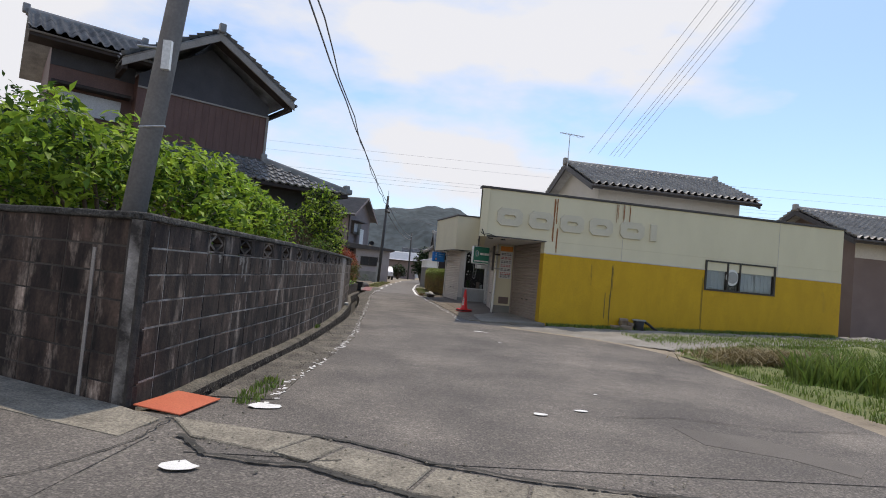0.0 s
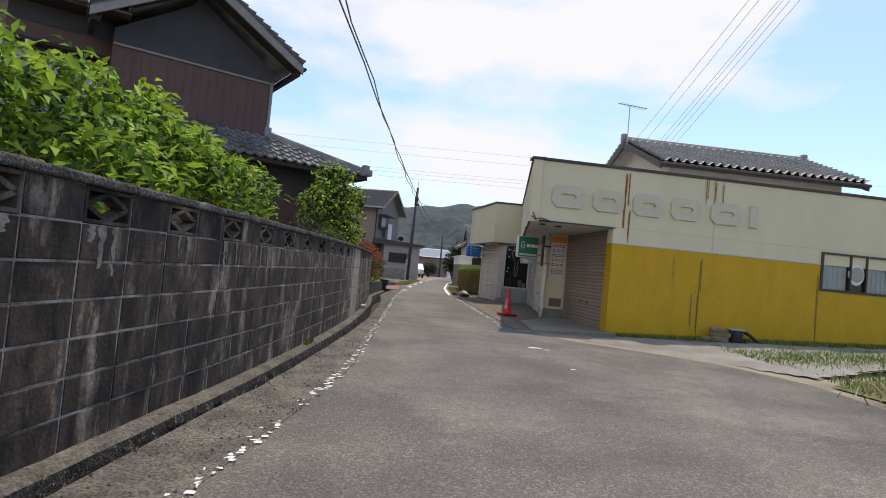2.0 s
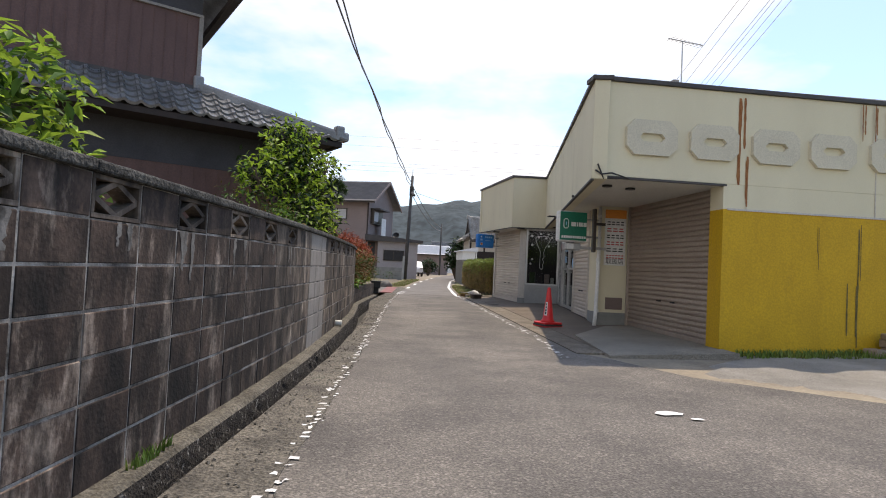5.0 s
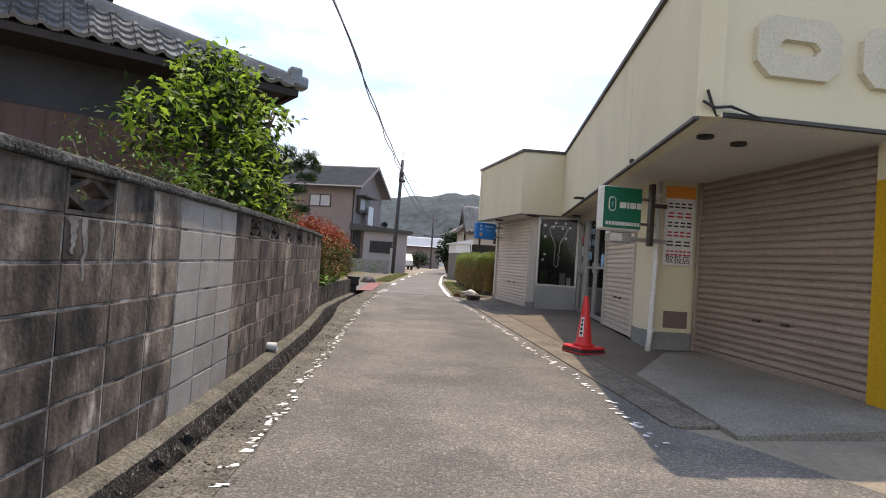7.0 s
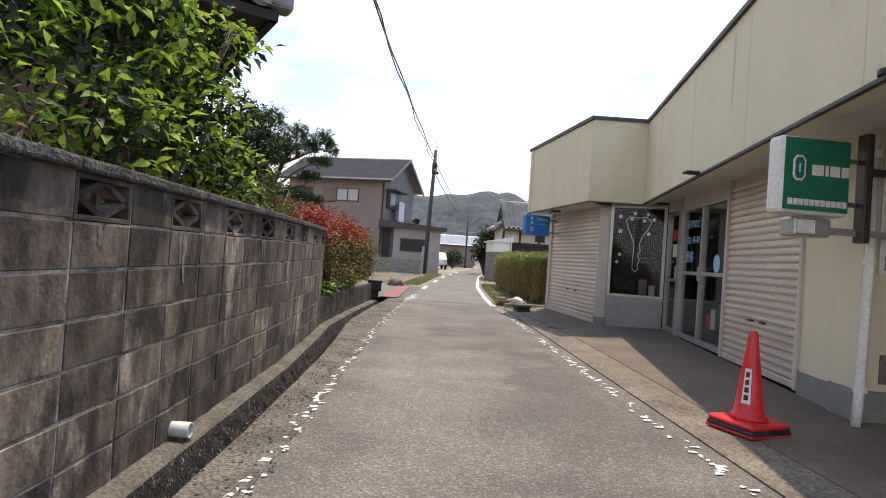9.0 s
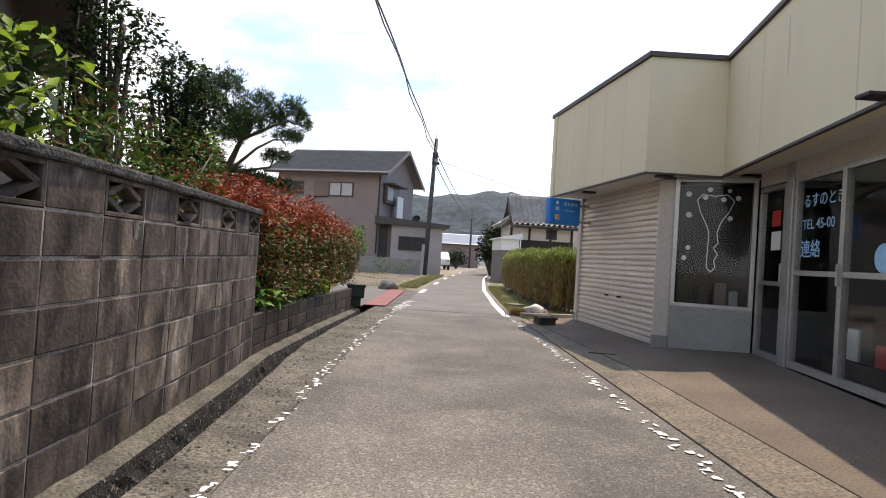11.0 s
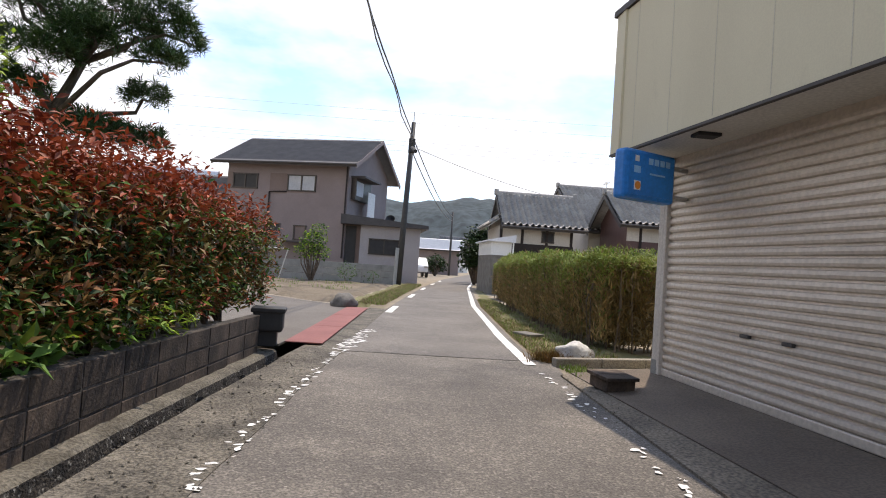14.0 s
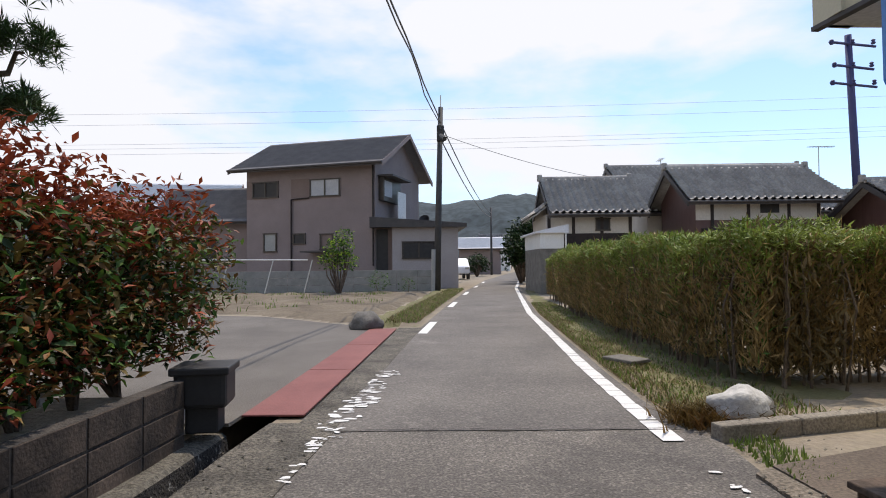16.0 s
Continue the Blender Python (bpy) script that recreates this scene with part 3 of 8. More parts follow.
def ground_sheet():
    """One sheet to the horizon with the open gutter let into it."""
    ys = [-900, -60, -6, 0, 3.0, 3.59] + list(np.arange(3.6, 33.01, 0.7)) + [33.05, 40, 60, 120, 300, 1200]
    v, f = [], []
    for y in ys:
        wx = wall_x(min(max(y, 3.66), 33.0))
        inside = 3.6 <= y <= 33.01
        g = -0.44 if inside else -0.012
        xs = [(-1500, -0.012), (-80, -0.012), (-12, -0.012), (wx - 0.2, -0.012), (wx - 0.052, -0.012), (wx - 0.05, g), (wx + 0.40, g), (wx + 0.402, -0.012), (2.5, -0.012), (14, -0.012), (80, -0.012), (1500, -0.012)]
        v += [(x, y, z) for x, z in xs]
    n = 12
    for r in range(len(ys) - 1):
        for c in range(n - 1):
            a = r * n + c
            f.append((a, a + 1, a + n + 1, a + n))
    ob = part("ground", data_of("ground", v, f, M_EARTH), M_EARTH)
    tagged(ob, "bare earth ground with weeds, running to the hills", "ground", kind="structure")


ground_sheet()


def ribbon(name, ys, left, right, z0, z1, mat, label, category, kind="structure", wobble=0.0):
    """A slab that follows two edges."""
    bm = bmesh.new()
    L = [(left(y) + wobble * noise.noise((y * 1.7, 3.1, 0)), y) for y in ys]
    R = [(right(y) + wobble * noise.noise((y * 1.3, 9.4, 0)), y) for y in ys]
    top = [[bm.verts.new((x, y, z1)) for x, y in row] for row in (L, R)]
    low = [[bm.verts.new((x, y, z0)) for x, y in row] for row in (L, R)]
    for i in range(len(ys) - 1):
        bm.faces.new((top[0][i], top[1][i], top[1][i + 1], top[0][i + 1]))
        bm.faces.new((low[0][i], top[0][i], top[0][i + 1], low[0][i + 1]))
        bm.faces.new((low[1][i], low[1][i + 1], top[1][i + 1], top[1][i]))
    bm.faces.new((low[0][0], low[1][0], top[1][0], top[0][0]))
    bm.faces.new((low[0][-1], top[0][-1], top[1][-1], low[1][-1]))
    ob = part(name, bm, mat)
    return tagged(ob, label, category, kind=kind)


# older patched asphalt near the crossing, newer asphalt further along
ribbon("road", list(np.arange(2.75, 27.01, 0.5)) + [27.15], lambda y: line_x(y) - 0.1 + 0.06 * math.sin(y * 2.1), lambda y: right_x(y) + 0.22 if y > 14.2 else float(np.interp(y, [2.75, 4.1, 6.35, 9.9, 11.5, 12.8, 14.2], [4.6, 4.86, 5.27, 5.75, 5.0, 3.3, 2.7])), -0.01, 0.0, M_ASPHALT_OLD, "worn grey asphalt lane with exposed stone and faint patches", "road", wobble=0.05)
ribbon("road", [27.154] + list(np.arange(28, 141, 1.0)), lambda y: line_x(y) - 0.12, lambda y: right_x(y) + 0.12, -0.01, 0.003, M_ASPHALT, "smooth newer grey asphalt lane between white edge lines", "road", wobble=0.03)
ribbon("road", [-14, -6, -2, 0, 1.0, 1.9, 2.35], lambda y: -14.0, lambda y: 16.0, -0.01, -0.002, M_ASPHALT_OLD, "old grey asphalt of the crossing street", "road")
ribbon("gutter_edge", list(np.arange(4.1, 27.2, 0.45)) + [27.34], lambda y: wall_x(y) + 0.402, lambda y: line_x(y) + 0.02, -0.02, 0.006, M_STRIP, "weathered concrete gutter edge with moss and crumbs", "kerb", wobble=0.03)
ribbon("gutter_edge", [27.344, 28, 29, 30, 31, 32, 33], lambda y: float(np.interp(y, [27.2, 32.8], [0.125, 0.305])), lambda y: line_x(y) - 0.08, -0.02, 0.006, M_STRIP, "weathered concrete gutter edge beside the red plates", "kerb", wobble=0.0)
ribbon("gutter_floor", list(np.arange(3.7, 33.0, 0.6)), lambda y: wall_x(y) + 0.145, lambda y: wall_x(y) + 0.398, -0.42, -0.405, M_DARK, "near-black floor of the roadside gutter", "gutter")


def footing():
    """The rough ledge of concrete under the block wall, its face down into the gutter."""
    ys = np.arange(3.7, 27.35, 0.11)
    top, face = [], []
    for y in ys:
        wx = wall_x(y)
        k = 0.012 * noise.noise((y * 6, 0, 0)) + 0.012 * noise.noise((y * 17, 4, 0))
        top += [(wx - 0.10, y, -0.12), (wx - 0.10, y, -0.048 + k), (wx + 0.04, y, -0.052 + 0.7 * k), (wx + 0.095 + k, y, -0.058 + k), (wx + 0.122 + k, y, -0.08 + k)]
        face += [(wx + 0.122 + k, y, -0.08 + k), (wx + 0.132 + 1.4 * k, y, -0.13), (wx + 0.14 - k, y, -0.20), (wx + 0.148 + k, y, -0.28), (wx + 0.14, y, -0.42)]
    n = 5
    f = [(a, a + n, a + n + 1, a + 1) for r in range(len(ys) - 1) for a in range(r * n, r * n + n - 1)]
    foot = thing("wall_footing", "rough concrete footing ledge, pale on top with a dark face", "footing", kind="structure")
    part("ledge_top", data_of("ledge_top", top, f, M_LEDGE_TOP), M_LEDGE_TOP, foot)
    # same concrete coloured near black for the shaded face, pale for the sunlit top
    part("ledge_face", data_of("ledge_face", face, f, M_LEDGE), M_LEDGE, foot, "face coloured dark for its shade, with pale flecks")


footing()

# concrete slabs over the ditch at the crossing
slabs = thing("gutter_cover", "broken concrete cover slabs across the lane mouth", "gutter cover", kind="structure")
for pts in ([(-1.25, 3.42), (-1.02, 3.03), (-0.52, 2.80), (-0.29, 3.14)], [(-0.5, 2.80), (-0.28, 2.66), (-0.08, 2.98), (-0.27, 3.13)], [(-0.26, 2.64), (0.26, 2.30), (0.44, 2.67), (-0.06, 2.97)], [(0.28, 2.28), (0.82, 2.08), (0.97, 2.46), (0.47, 2.67)], [(0.84, 2.07), (1.42, 1.95), (1.55, 2.36), (0.99, 2.46)], [(1.44, 1.94), (2.02, 1.85), (2.15, 2.28), (1.57, 2.35)], [(2.04, 1.84), (2.7, 1.78), (2.8, 2.22), (2.17, 2.27)]):
    part("slab", prism(pts, -0.1, 0.006 + random.uniform(0.0, 0.006), 0.008), M_SLAB, slabs)
lip = part("slab_bed", prism([(-1.56, 3.56), (-1.75, 2.2), (4.6, 1.6), (4.6, 2.9), (1.5, 2.75), (0.2, 2.95), (-0.5, 3.6), (-0.75, 4.2), (-1.15, 4.1), (-1.2, 3.5)], -0.1, -0.006), M_ASPHALT_OLD, slabs)
part("pavement", prism([(-9.0, 1.0), (-1.5, 1.5), (-1.25, 3.0), (-1.55, 3.55), (-2.0, 3.72), (-9.0, 7.6)], -0.02, 0.002), M_ASPHALT_OLD)
tagged(bpy.data.objects["pavement"], "cracked grey asphalt along the side street wall", "pavement", kind="structure")
part("pavement", prism([(-1.41, 2.95), (-1.32, 3.36), (-1.66, 3.62), (-2.2, 3.93), (-4.5, 5.32), (-4.5, 4.75), (-2.36, 3.42), (-1.86, 3.16)], -0.02, 0.007), M_SLAB)
tagged(bpy.data.objects["pavement.001"], "pale concrete strip at the foot of the wall", "pavement", kind="structure")

plate = part("steel_plate", prism([(-1.60, 3.66), (-1.22, 3.46), (-1.08, 3.98), (-1.45, 4.16)], 0.006, 0.016, 0.002), M_PLATE_BRIGHT)
tagged(plate, "bright red oxide steel plate covering the gutter end", "steel plate")
plate2 = thing("steel_plate", "faded red steel cover plates over the driveway gutter", "steel plate")
for a, b in ((27.5, 29.2), (29.22, 30.95), (30.97, 32.8)):
    xa, xb = (-0.31 + 0.17 * (v - 27.5) / 5.3 for v in (a, b))
    part("plate", prism([(xa, a), (xa + 0.43, a), (xb + 0.43, b), (xb, b)], 0.006, 0.02, 0.003), M_PLATE, plate2)

def crack(points, w, label):
    """A dark open joint that wanders through the given places."""
    bm = bmesh.new()
    line = []
    for (x0, y0), (x1, y1) in zip(points, points[1:]):
        n = max(2, int(math.hypot(x1 - x0, y1 - y0) / 0.06))
        line += [(x0 + (x1 - x0) * i / n + random.uniform(-0.012, 0.012), y0 + (y1 - y0) * i / n + random.uniform(-0.012, 0.012)) for i in range(n)]
    for (x0, y0), (x1, y1) in zip(line, line[1:]):
        d = Vector((x1 - x0, y1 - y0)).normalized()
        s = Vector((-d.y, d.x)) * w * random.uniform(0.25, 0.6)
        bm.faces.new([bm.verts.new((x, y, 0.0105)) for x, y in ((x0 - s.x, y0 - s.y), (x1 - s.x, y1 - s.y), (x1 + s.x, y1 + s.y), (x0 + s.x, y0 + s.y))])
    tagged(part("crack", bm, M_DARK), label, "crack", kind="structure")


for pts, w in (([(-1.3, 3.45), (-0.9, 3.25), (-0.28, 3.17), (0.0, 3.05), (0.46, 2.74), (1.0, 2.52), (1.6, 2.4), (2.2, 2.32), (3.0, 2.4), (4.4, 2.75)], 0.04), ([(-1.1, 3.05), (-0.85, 2.72), (-0.55, 2.62), (-0.28, 2.6), (0.26, 2.24), (0.8, 2.03), (1.5, 1.9), (2.6, 1.75)], 0.05), ([(-0.51, 2.82), (-0.27, 2.65), (-0.02, 2.75)], 0.02), ([(-1.25, 3.4), (-1.3, 2.9), (-1.5, 2.4), (-2.0, 1.8)], 0.012), ([(2.2, 4.2), (2.9, 4.35), (3.8, 4.1), (4.7, 4.2)], 0.012)):
    crack(pts, w, "dark crack between asphalt and concrete slabs")
crack([(0.3, 27.15), (1.0, 27.17), (1.8, 27.14), (2.6, 27.16)], 0.014, "dark seam between old and new asphalt")
crack([(-0.75, 15.4), (-0.1, 15.5)], 0.01, "dark joint across the gutter edge")

tagged(part("road_patch", prism([(2.68, 4.0), (3.29, 3.82), (3.71, 3.12), (3.44, 2.88), (3.19, 3.23), (2.67, 3.5)], -0.01, 0.003), M_DRIVE), "smooth grey repair patch in the asphalt", "road patch", kind="structure")


def crumbs(name, spots, size, mat, label, seed):
    """Loose chips of stone, each a squashed irregular octahedron."""
    rng = random.Random(seed)
    v, f = [], []
    for x, y, z in spots:
        s = size * rng.uniform(0.4, 1.5)
        k = len(v)
        for d in ((1, 0, 0), (0, 1, 0), (-1, 0, 0), (0, -1, 0), (0, 0, 0.7), (0, 0, -0.4)):
            v.append(tuple(p + s * (c + rng.uniform(-0.3, 0.3)) for p, c in zip((x, y, z), d)))
        for i in range(4):
            f += [(k + i, k + (i + 1) % 4, k + 4), (k + (i + 1) % 4, k + i, k + 5)]
    tagged(part(name, data_of(name, v, f, mat), mat), label, "chips", kind="stuff")


CR = random.Random(77)
chips = []
for i in range(420):
    x = CR.uniform(-1.4, 2.6)
    y = float(np.interp(x, [-1.3, -0.3, 0.46, 1.0, 2.2], [3.35, 2.9, 2.5, 2.3, 2.1])) + CR.gauss(0, 0.28)
    chips.append((x, y, 0.008))
crumbs("stone_chips", chips, 0.009, M_SLAB, "loose stone chips round the broken slabs", 78)
chips = []
for i in range(1500):
    y = CR.uniform(4.2, 27.0)
    chips.append((CR.uniform(wall_x(y) + 0.38, line_x(y) + 0.06), y, 0.01))
crumbs("gutter_grit", chips, 0.008, M_STRIP, "grit and crumbs along the gutter edge", 79)
chips = [(CR.uniform(2.5, 3.3), CR.uniform(24.5, 27.0), 0.03) for i in range(120)]
crumbs("stone_chips", chips, 0.010, M_SLAB, "loose stone chips at the end of the apron", 80)

# worn edge lines
def worn_line(name, edge, y0, y1, width, broken, label, seed):
    rng = random.Random(seed)
    bm = bmesh.new()
    y = y0
    while y < y1:
        step = rng.uniform(0.012, 0.06) if broken else rng.uniform(0.12, 0.3)
        if not broken or rng.random() < 0.52 + 0.4 * noise.noise((y * 0.8, seed, 0)):
            ln = step * (rng.uniform(0.4, 0.95) if broken else rng.uniform(0.88, 0.97))
            w = width * (rng.uniform(0.10, 0.5) if broken else rng.uniform(0.85, 1))
            x0, x1 = edge(y), edge(y + ln)
            o = rng.uniform(-0.6, 0.6) * (width - w) if broken else 0
            j = lambda s=0.011: rng.uniform(-s, s) * (1 if broken else 0.3)
            pts = [(x0 - w / 2 + o + j(), y + j()), (x0 + o + j(), y - abs(j())), (x0 + w / 2 + o + j(), y + j()), (x1 + w / 2 + o + j(), y + ln + j()), (x1 + o + j(), y + ln + abs(j())), (x1 - w / 2 + o + j(), y + ln + j())]
            bm.faces.new([bm.verts.new((a, b, 0.0085)) for a, b in pts])
        y += step
    ob = part(name, bm, M_WHITE)
    return tagged(ob, label, "road marking", kind="structure")


worn_line("road_marking", line_x, 3.8, 26.6, 0.11, True, "flaking white edge line along the gutter", 3)
worn_line("road_marking", right_x, 13.7, 26.4, 0.13, True, "flaking white edge line along the shop apron", 4)
worn_line("road_marking", lambda y: right_x(y) - 0.03, 26.9, 120, 0.135, False, "solid white edge line along the hedge verge", 5)
worn_line("road_marking", line_x, 26.7, 29.2, 0.20, True, "worn white dash beside the gutter plate", 6)
worn_line("road_marking", lambda y: line_x(y) + 0.02, 26.8, 29.0, 0.26, True, "worn white dash beside the gutter plate", 16)
for y0, y1 in ((32.2, 33.9), (37.5, 39.3), (43.0, 45.0), (49, 51), (55, 57)):
    bm = bmesh.new()
    bm.faces.new([bm.verts.new(p) for p in ((line_x(y0) - 0.06, y0, 0.009), (line_x(y0) + 0.08, y0 - 0.02, 0.009), (line_x(y1) + 0.07, y1, 0.009), (line_x(y1) - 0.06, y1 + 0.02, 0.009))])
    tagged(part("road_marking", bm, M_WHITE), "short worn white dash at the lane edge", "road marking", kind="structure", group="edge dashes")

# driveway, field, verge, gravel, lawn
tagged(part("driveway", prism([(-14, 27.2), (-0.34, 27.35), (-0.02, 32.9), (-0.45, 33.4), (-2.6, 35.3), (-14, 39.0)], -0.02, 0.005), M_DRIVE), "plain grey asphalt driveway beside the gutter plates", "driveway", kind="structure")


def rise(x):
    """The open lot climbs a little towards the east."""
    return np.clip(0.036 * (x - 5.2), 0.0, 0.36)


def rough_patch(name, poly, z, amp, step, mat, label, category, furrow=0.0):
    """An uneven patch of soil inside a plan polygon."""
    xs = [p[0] for p in poly]
    ys = [p[1] for p in poly]

    def inside(x, y):
        c = False
        for (x0, y0), (x1, y1) in zip(poly, poly[1:] + poly[:1]):
            if (y0 > y) != (y1 > y) and x < (x1 - x0) * (y - y0) / (y1 - y0) + x0:
                c = not c
        return c
    bm = bmesh.new()
    nx, ny = int((max(xs) - min(xs)) / step) + 2, int((max(ys) - min(ys)) / step) + 2
    g = {}
    for i in range(nx):
        for j in range(ny):
            x, y = min(xs) + i * step, min(ys) + j * step
            if inside(x, y):
                h = amp * (noise.noise((x * 1.1, y * 1.1, z)) + 0.6 * noise.noise((x * 3.7, y * 3.7, 2)) + 0.4 * noise.noise((x * 9, y * 9, 5))) + furrow * math.sin((y + 0.14 * x) * 6.5)
                g[i, j] = bm.verts.new((x, y, z + h + (float(rise(x)) if y < 16.5 else 0.0)))
    for (i, j), a in list(g.items()):
        q = [g.get((i + 1, j)), g.get((i + 1, j + 1)), g.get((i, j + 1))]
        if all(q):
            bm.faces.new((a, *q))
    for e in [e for e in bm.edges if e.is_boundary]:
        for w in e.verts:
            w.co.z = min(w.co.z, -0.02 + (float(rise(w.co.x)) if w.co.y < 16.5 else 0.0))
    return tagged(part(name, bm, mat, smooth=True), label, category, kind="structure")


rough_patch("field", [(-13, 39.2), (-3.0, 35.7), (-0.9, 33.9), (-0.2, 34.2), (0.55, 44.2), (-13, 44.2)], 0.05, 0.07, 0.22, M_FIELD, "dry bare vegetable plot of pale lumpy soil", "field", 0.05)
rough_patch("verge", [(-0.55, 33.2), (0.35, 33.2), (1.0, 41.0), (1.5, 46.5), (0.5, 46.5), (0.2, 41.0)], 0.06, 0.05, 0.14, M_LAWN, "narrow grassy verge between plot and lane", "verge")
rough_patch("verge", [(2.7, 27.5), (4.4, 27.9), (3.9, 38), (4.6, 47), (4.15, 47), (3.05, 36), (2.68, 30)], 0.02, 0.03, 0.13, M_LAWN, "grassy verge of yellowed turf under the hedge", "verge")
rough_patch("gravel_yard", [(3.3, 13.0), (5.0, 11.7), (6.2, 10.2), (9, 11.8), (16, 13.2), (16, 16.2), (14.5, 15.2), (4.7, 14.6)], 0.01, 0.035, 0.16, M_GRAVEL, "pale gravel strip in front of the yellow wall", "gravel")
rough_patch("grass_lot", [(4.95, 2.0), (5.35, 6.35), (5.9, 9.9), (9.0, 11.6), (20, 13.0), (24, 2.0)], 0.03, 0.10, 0.25, M_LOT, "overgrown grass lot with mown hay", "grass lot")

# shop apron
APRON = [(3.0, 14.2), (4.7, 14.42), (4.66, 17.5), (4.05, 17.6), (4.82, 23.05), (3.85, 23.4), (3.58, 26.62), (2.72, 26.42), (3.03, 22.0)]
tagged(part("apron", prism(APRON, -0.05, [0.014, 0.07, 0.09, 0.06, 0.12, 0.08, 0.085, 0.03, 0.038]), M_APRON), "brown-grey concrete apron in front of the shop", "apron", kind="structure")
tagged(part("apron", prism([(2.60, 14.15), (2.992, 14.2), (3.022, 22.0), (2.712, 26.42), (2.60, 26.35)], -0.05, [0.01, 0.013, 0.034, 0.024, 0.018]), M_APRON_EDGE), "rough stony concrete strip along the apron edge", "apron", kind="structure")
tagged(part("forecourt", prism([(2.95, 13.95), (4.72, 14.15), (4.655, 17.42), (4.1, 17.3), (3.12, 15.9)], -0.02, [0.022, 0.077, 0.097, 0.075, 0.045], 0.004), M_APRON_PALE), "smooth pale grey concrete forecourt before the roller shutter", "forecourt", kind="structure")

# ---- block wall ----
def along(p, q):
    """A frame whose x runs from p to q, y to the back and z up."""
    d = Vector((q[0] - p[0], q[1] - p[1], 0)).normalized()
    m = Matrix.Identity(4)
    for i, c in enumerate((d, Vector((-d.y, d.x, 0)), Vector((0, 0, 1)))):
        for k in range(3):
            m[k][i] = c[k]
    m.translation = (p[0], p[1], 0)
    return m


def block_mesh(length, height, mat, thick=0.1):
    return mesh_of(box(0.006, 0, 0.007, length - 0.006, thick, height - 0.006, 0.005), "block", mat)


def lattice_mesh(length, height, mat, thick=0.1):
    """A pierced block: frame, and bars that make a diamond with corner braces."""
    bm = bmesh.new()
    fw = 0.026
    for b in ((0.004, 0.004, length - 0.004, fw), (0.004, height - fw, length - 0.004, height - 0.004), (0.004, fw, fw, height - fw), (length - fw, fw, length - 0.004, height - fw)):
        box(b[0], 0, b[1], b[2], thick, b[3], 0.003, bm)
    cx, cz = length / 2, height / 2
    hw, hh = length / 2 - fw + 0.004, height / 2 - fw + 0.004
    for sx, sz in ((1, 1), (1, -1), (-1, 1), (-1, -1)):
        a, b = Vector((cx + sx * hw * 0.98, 0, cz)), Vector((cx, 0, cz + sz * hh * 0.98))
        a2 = Vector((cx + sx * 0.40 * length, 0, cz + sz * 0.02))
        L = (b - a).length
        ang = math.atan2(b.z - a.z, b.x - a.x)
        m = Matrix.Translation((a + b) / 2) @ Matrix.Rotation(-ang, 4, "Y")
        box(-L / 2, 0.008, -0.013, L / 2, thick - 0.008, 0.013, 0, bm, m)
    return mesh_of(bm, "lattice_block", mat)


def wall_columns():
    """Plan points of the block joints along the lane wall, with the length and look of each column."""
    out = []
    y = 3.66
    for i in range(25):
        out.append((y, 0.4, i >= 3 and i % 2 == 1, False))
        y += 0.4
    for i in range(4):
        out.append((y, 0.39, False, i > 0))
        y += 0.39
    for i in range(16):
        out.append((y, 0.42, i % 2 == 1, False))
        y += 0.42
    return out, y


lane_wall = thing("wall_lane", "stained grey concrete block wall with pierced blocks on top", "block wall", kind="structure")
COLS, WALL_END = wall_columns()
MESHES = {}
TOP = 1.33
for y, ln, lat, pale in COLS:
    p, q = (wall_x(y), y), (wall_x(y + ln), y + ln)
    true = math.hypot(q[0] - p[0], q[1] - p[1])
    m = along(p, q)
    for k in range(7):
        # near blocks coloured darker: more dirt, plus their different facing to the light
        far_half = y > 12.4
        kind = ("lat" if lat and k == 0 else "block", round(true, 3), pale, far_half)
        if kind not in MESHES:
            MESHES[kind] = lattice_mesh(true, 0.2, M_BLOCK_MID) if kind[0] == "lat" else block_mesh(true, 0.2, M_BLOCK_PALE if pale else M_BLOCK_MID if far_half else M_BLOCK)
        jig = random.uniform(-0.003, 0.002)
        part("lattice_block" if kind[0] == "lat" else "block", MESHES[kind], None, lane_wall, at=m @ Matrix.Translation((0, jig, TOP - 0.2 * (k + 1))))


def mortar_core():
    """Joints, a little behind the faces of the blocks; open behind the pierced blocks."""
    bm = bmesh.new()
    for y, ln, lat, pale in COLS:
        p, q = (wall_x(y), y), (wall_x(y + ln), y + ln)
        m = along(p, q)
        L = math.hypot(q[0] - p[0], q[1] - p[1])
        box(0, 0.0035, -0.12, L, 0.095, TOP - (0.2 if lat else 0.002), 0, bm, m)
    return part("mortar", bm, M_MORTAR, lane_wall)


mortar_core()
for i in range(0, len(COLS), 3):
    seg = COLS[i:i + 3]
    y0, y1 = seg[0][0], seg[-1][0] + seg[-1][1] - 0.004
    p, q = (wall_x(y0), y0), (wall_x(y1), y1)
    L = math.hypot(q[0] - p[0], q[1] - p[1])
    bm = box(0, -0.028, TOP, L, 0.13, TOP + 0.055, 0.014)
    bmesh.ops.subdivide_edges(bm, edges=[e for e in bm.edges if e.calc_length() > 0.4], cuts=9, use_grid_fill=True)
    for w in bm.verts:
        w.co.z += 0.006 * noise.noise((w.co.x * 7 + i, w.co.y * 9, 1))
        w.co.y += 0.006 * noise.noise((w.co.x * 8 + i, 3, w.co.z * 9))
    part("coping", bm, M_CAP, lane_wall, at=along(p, q))

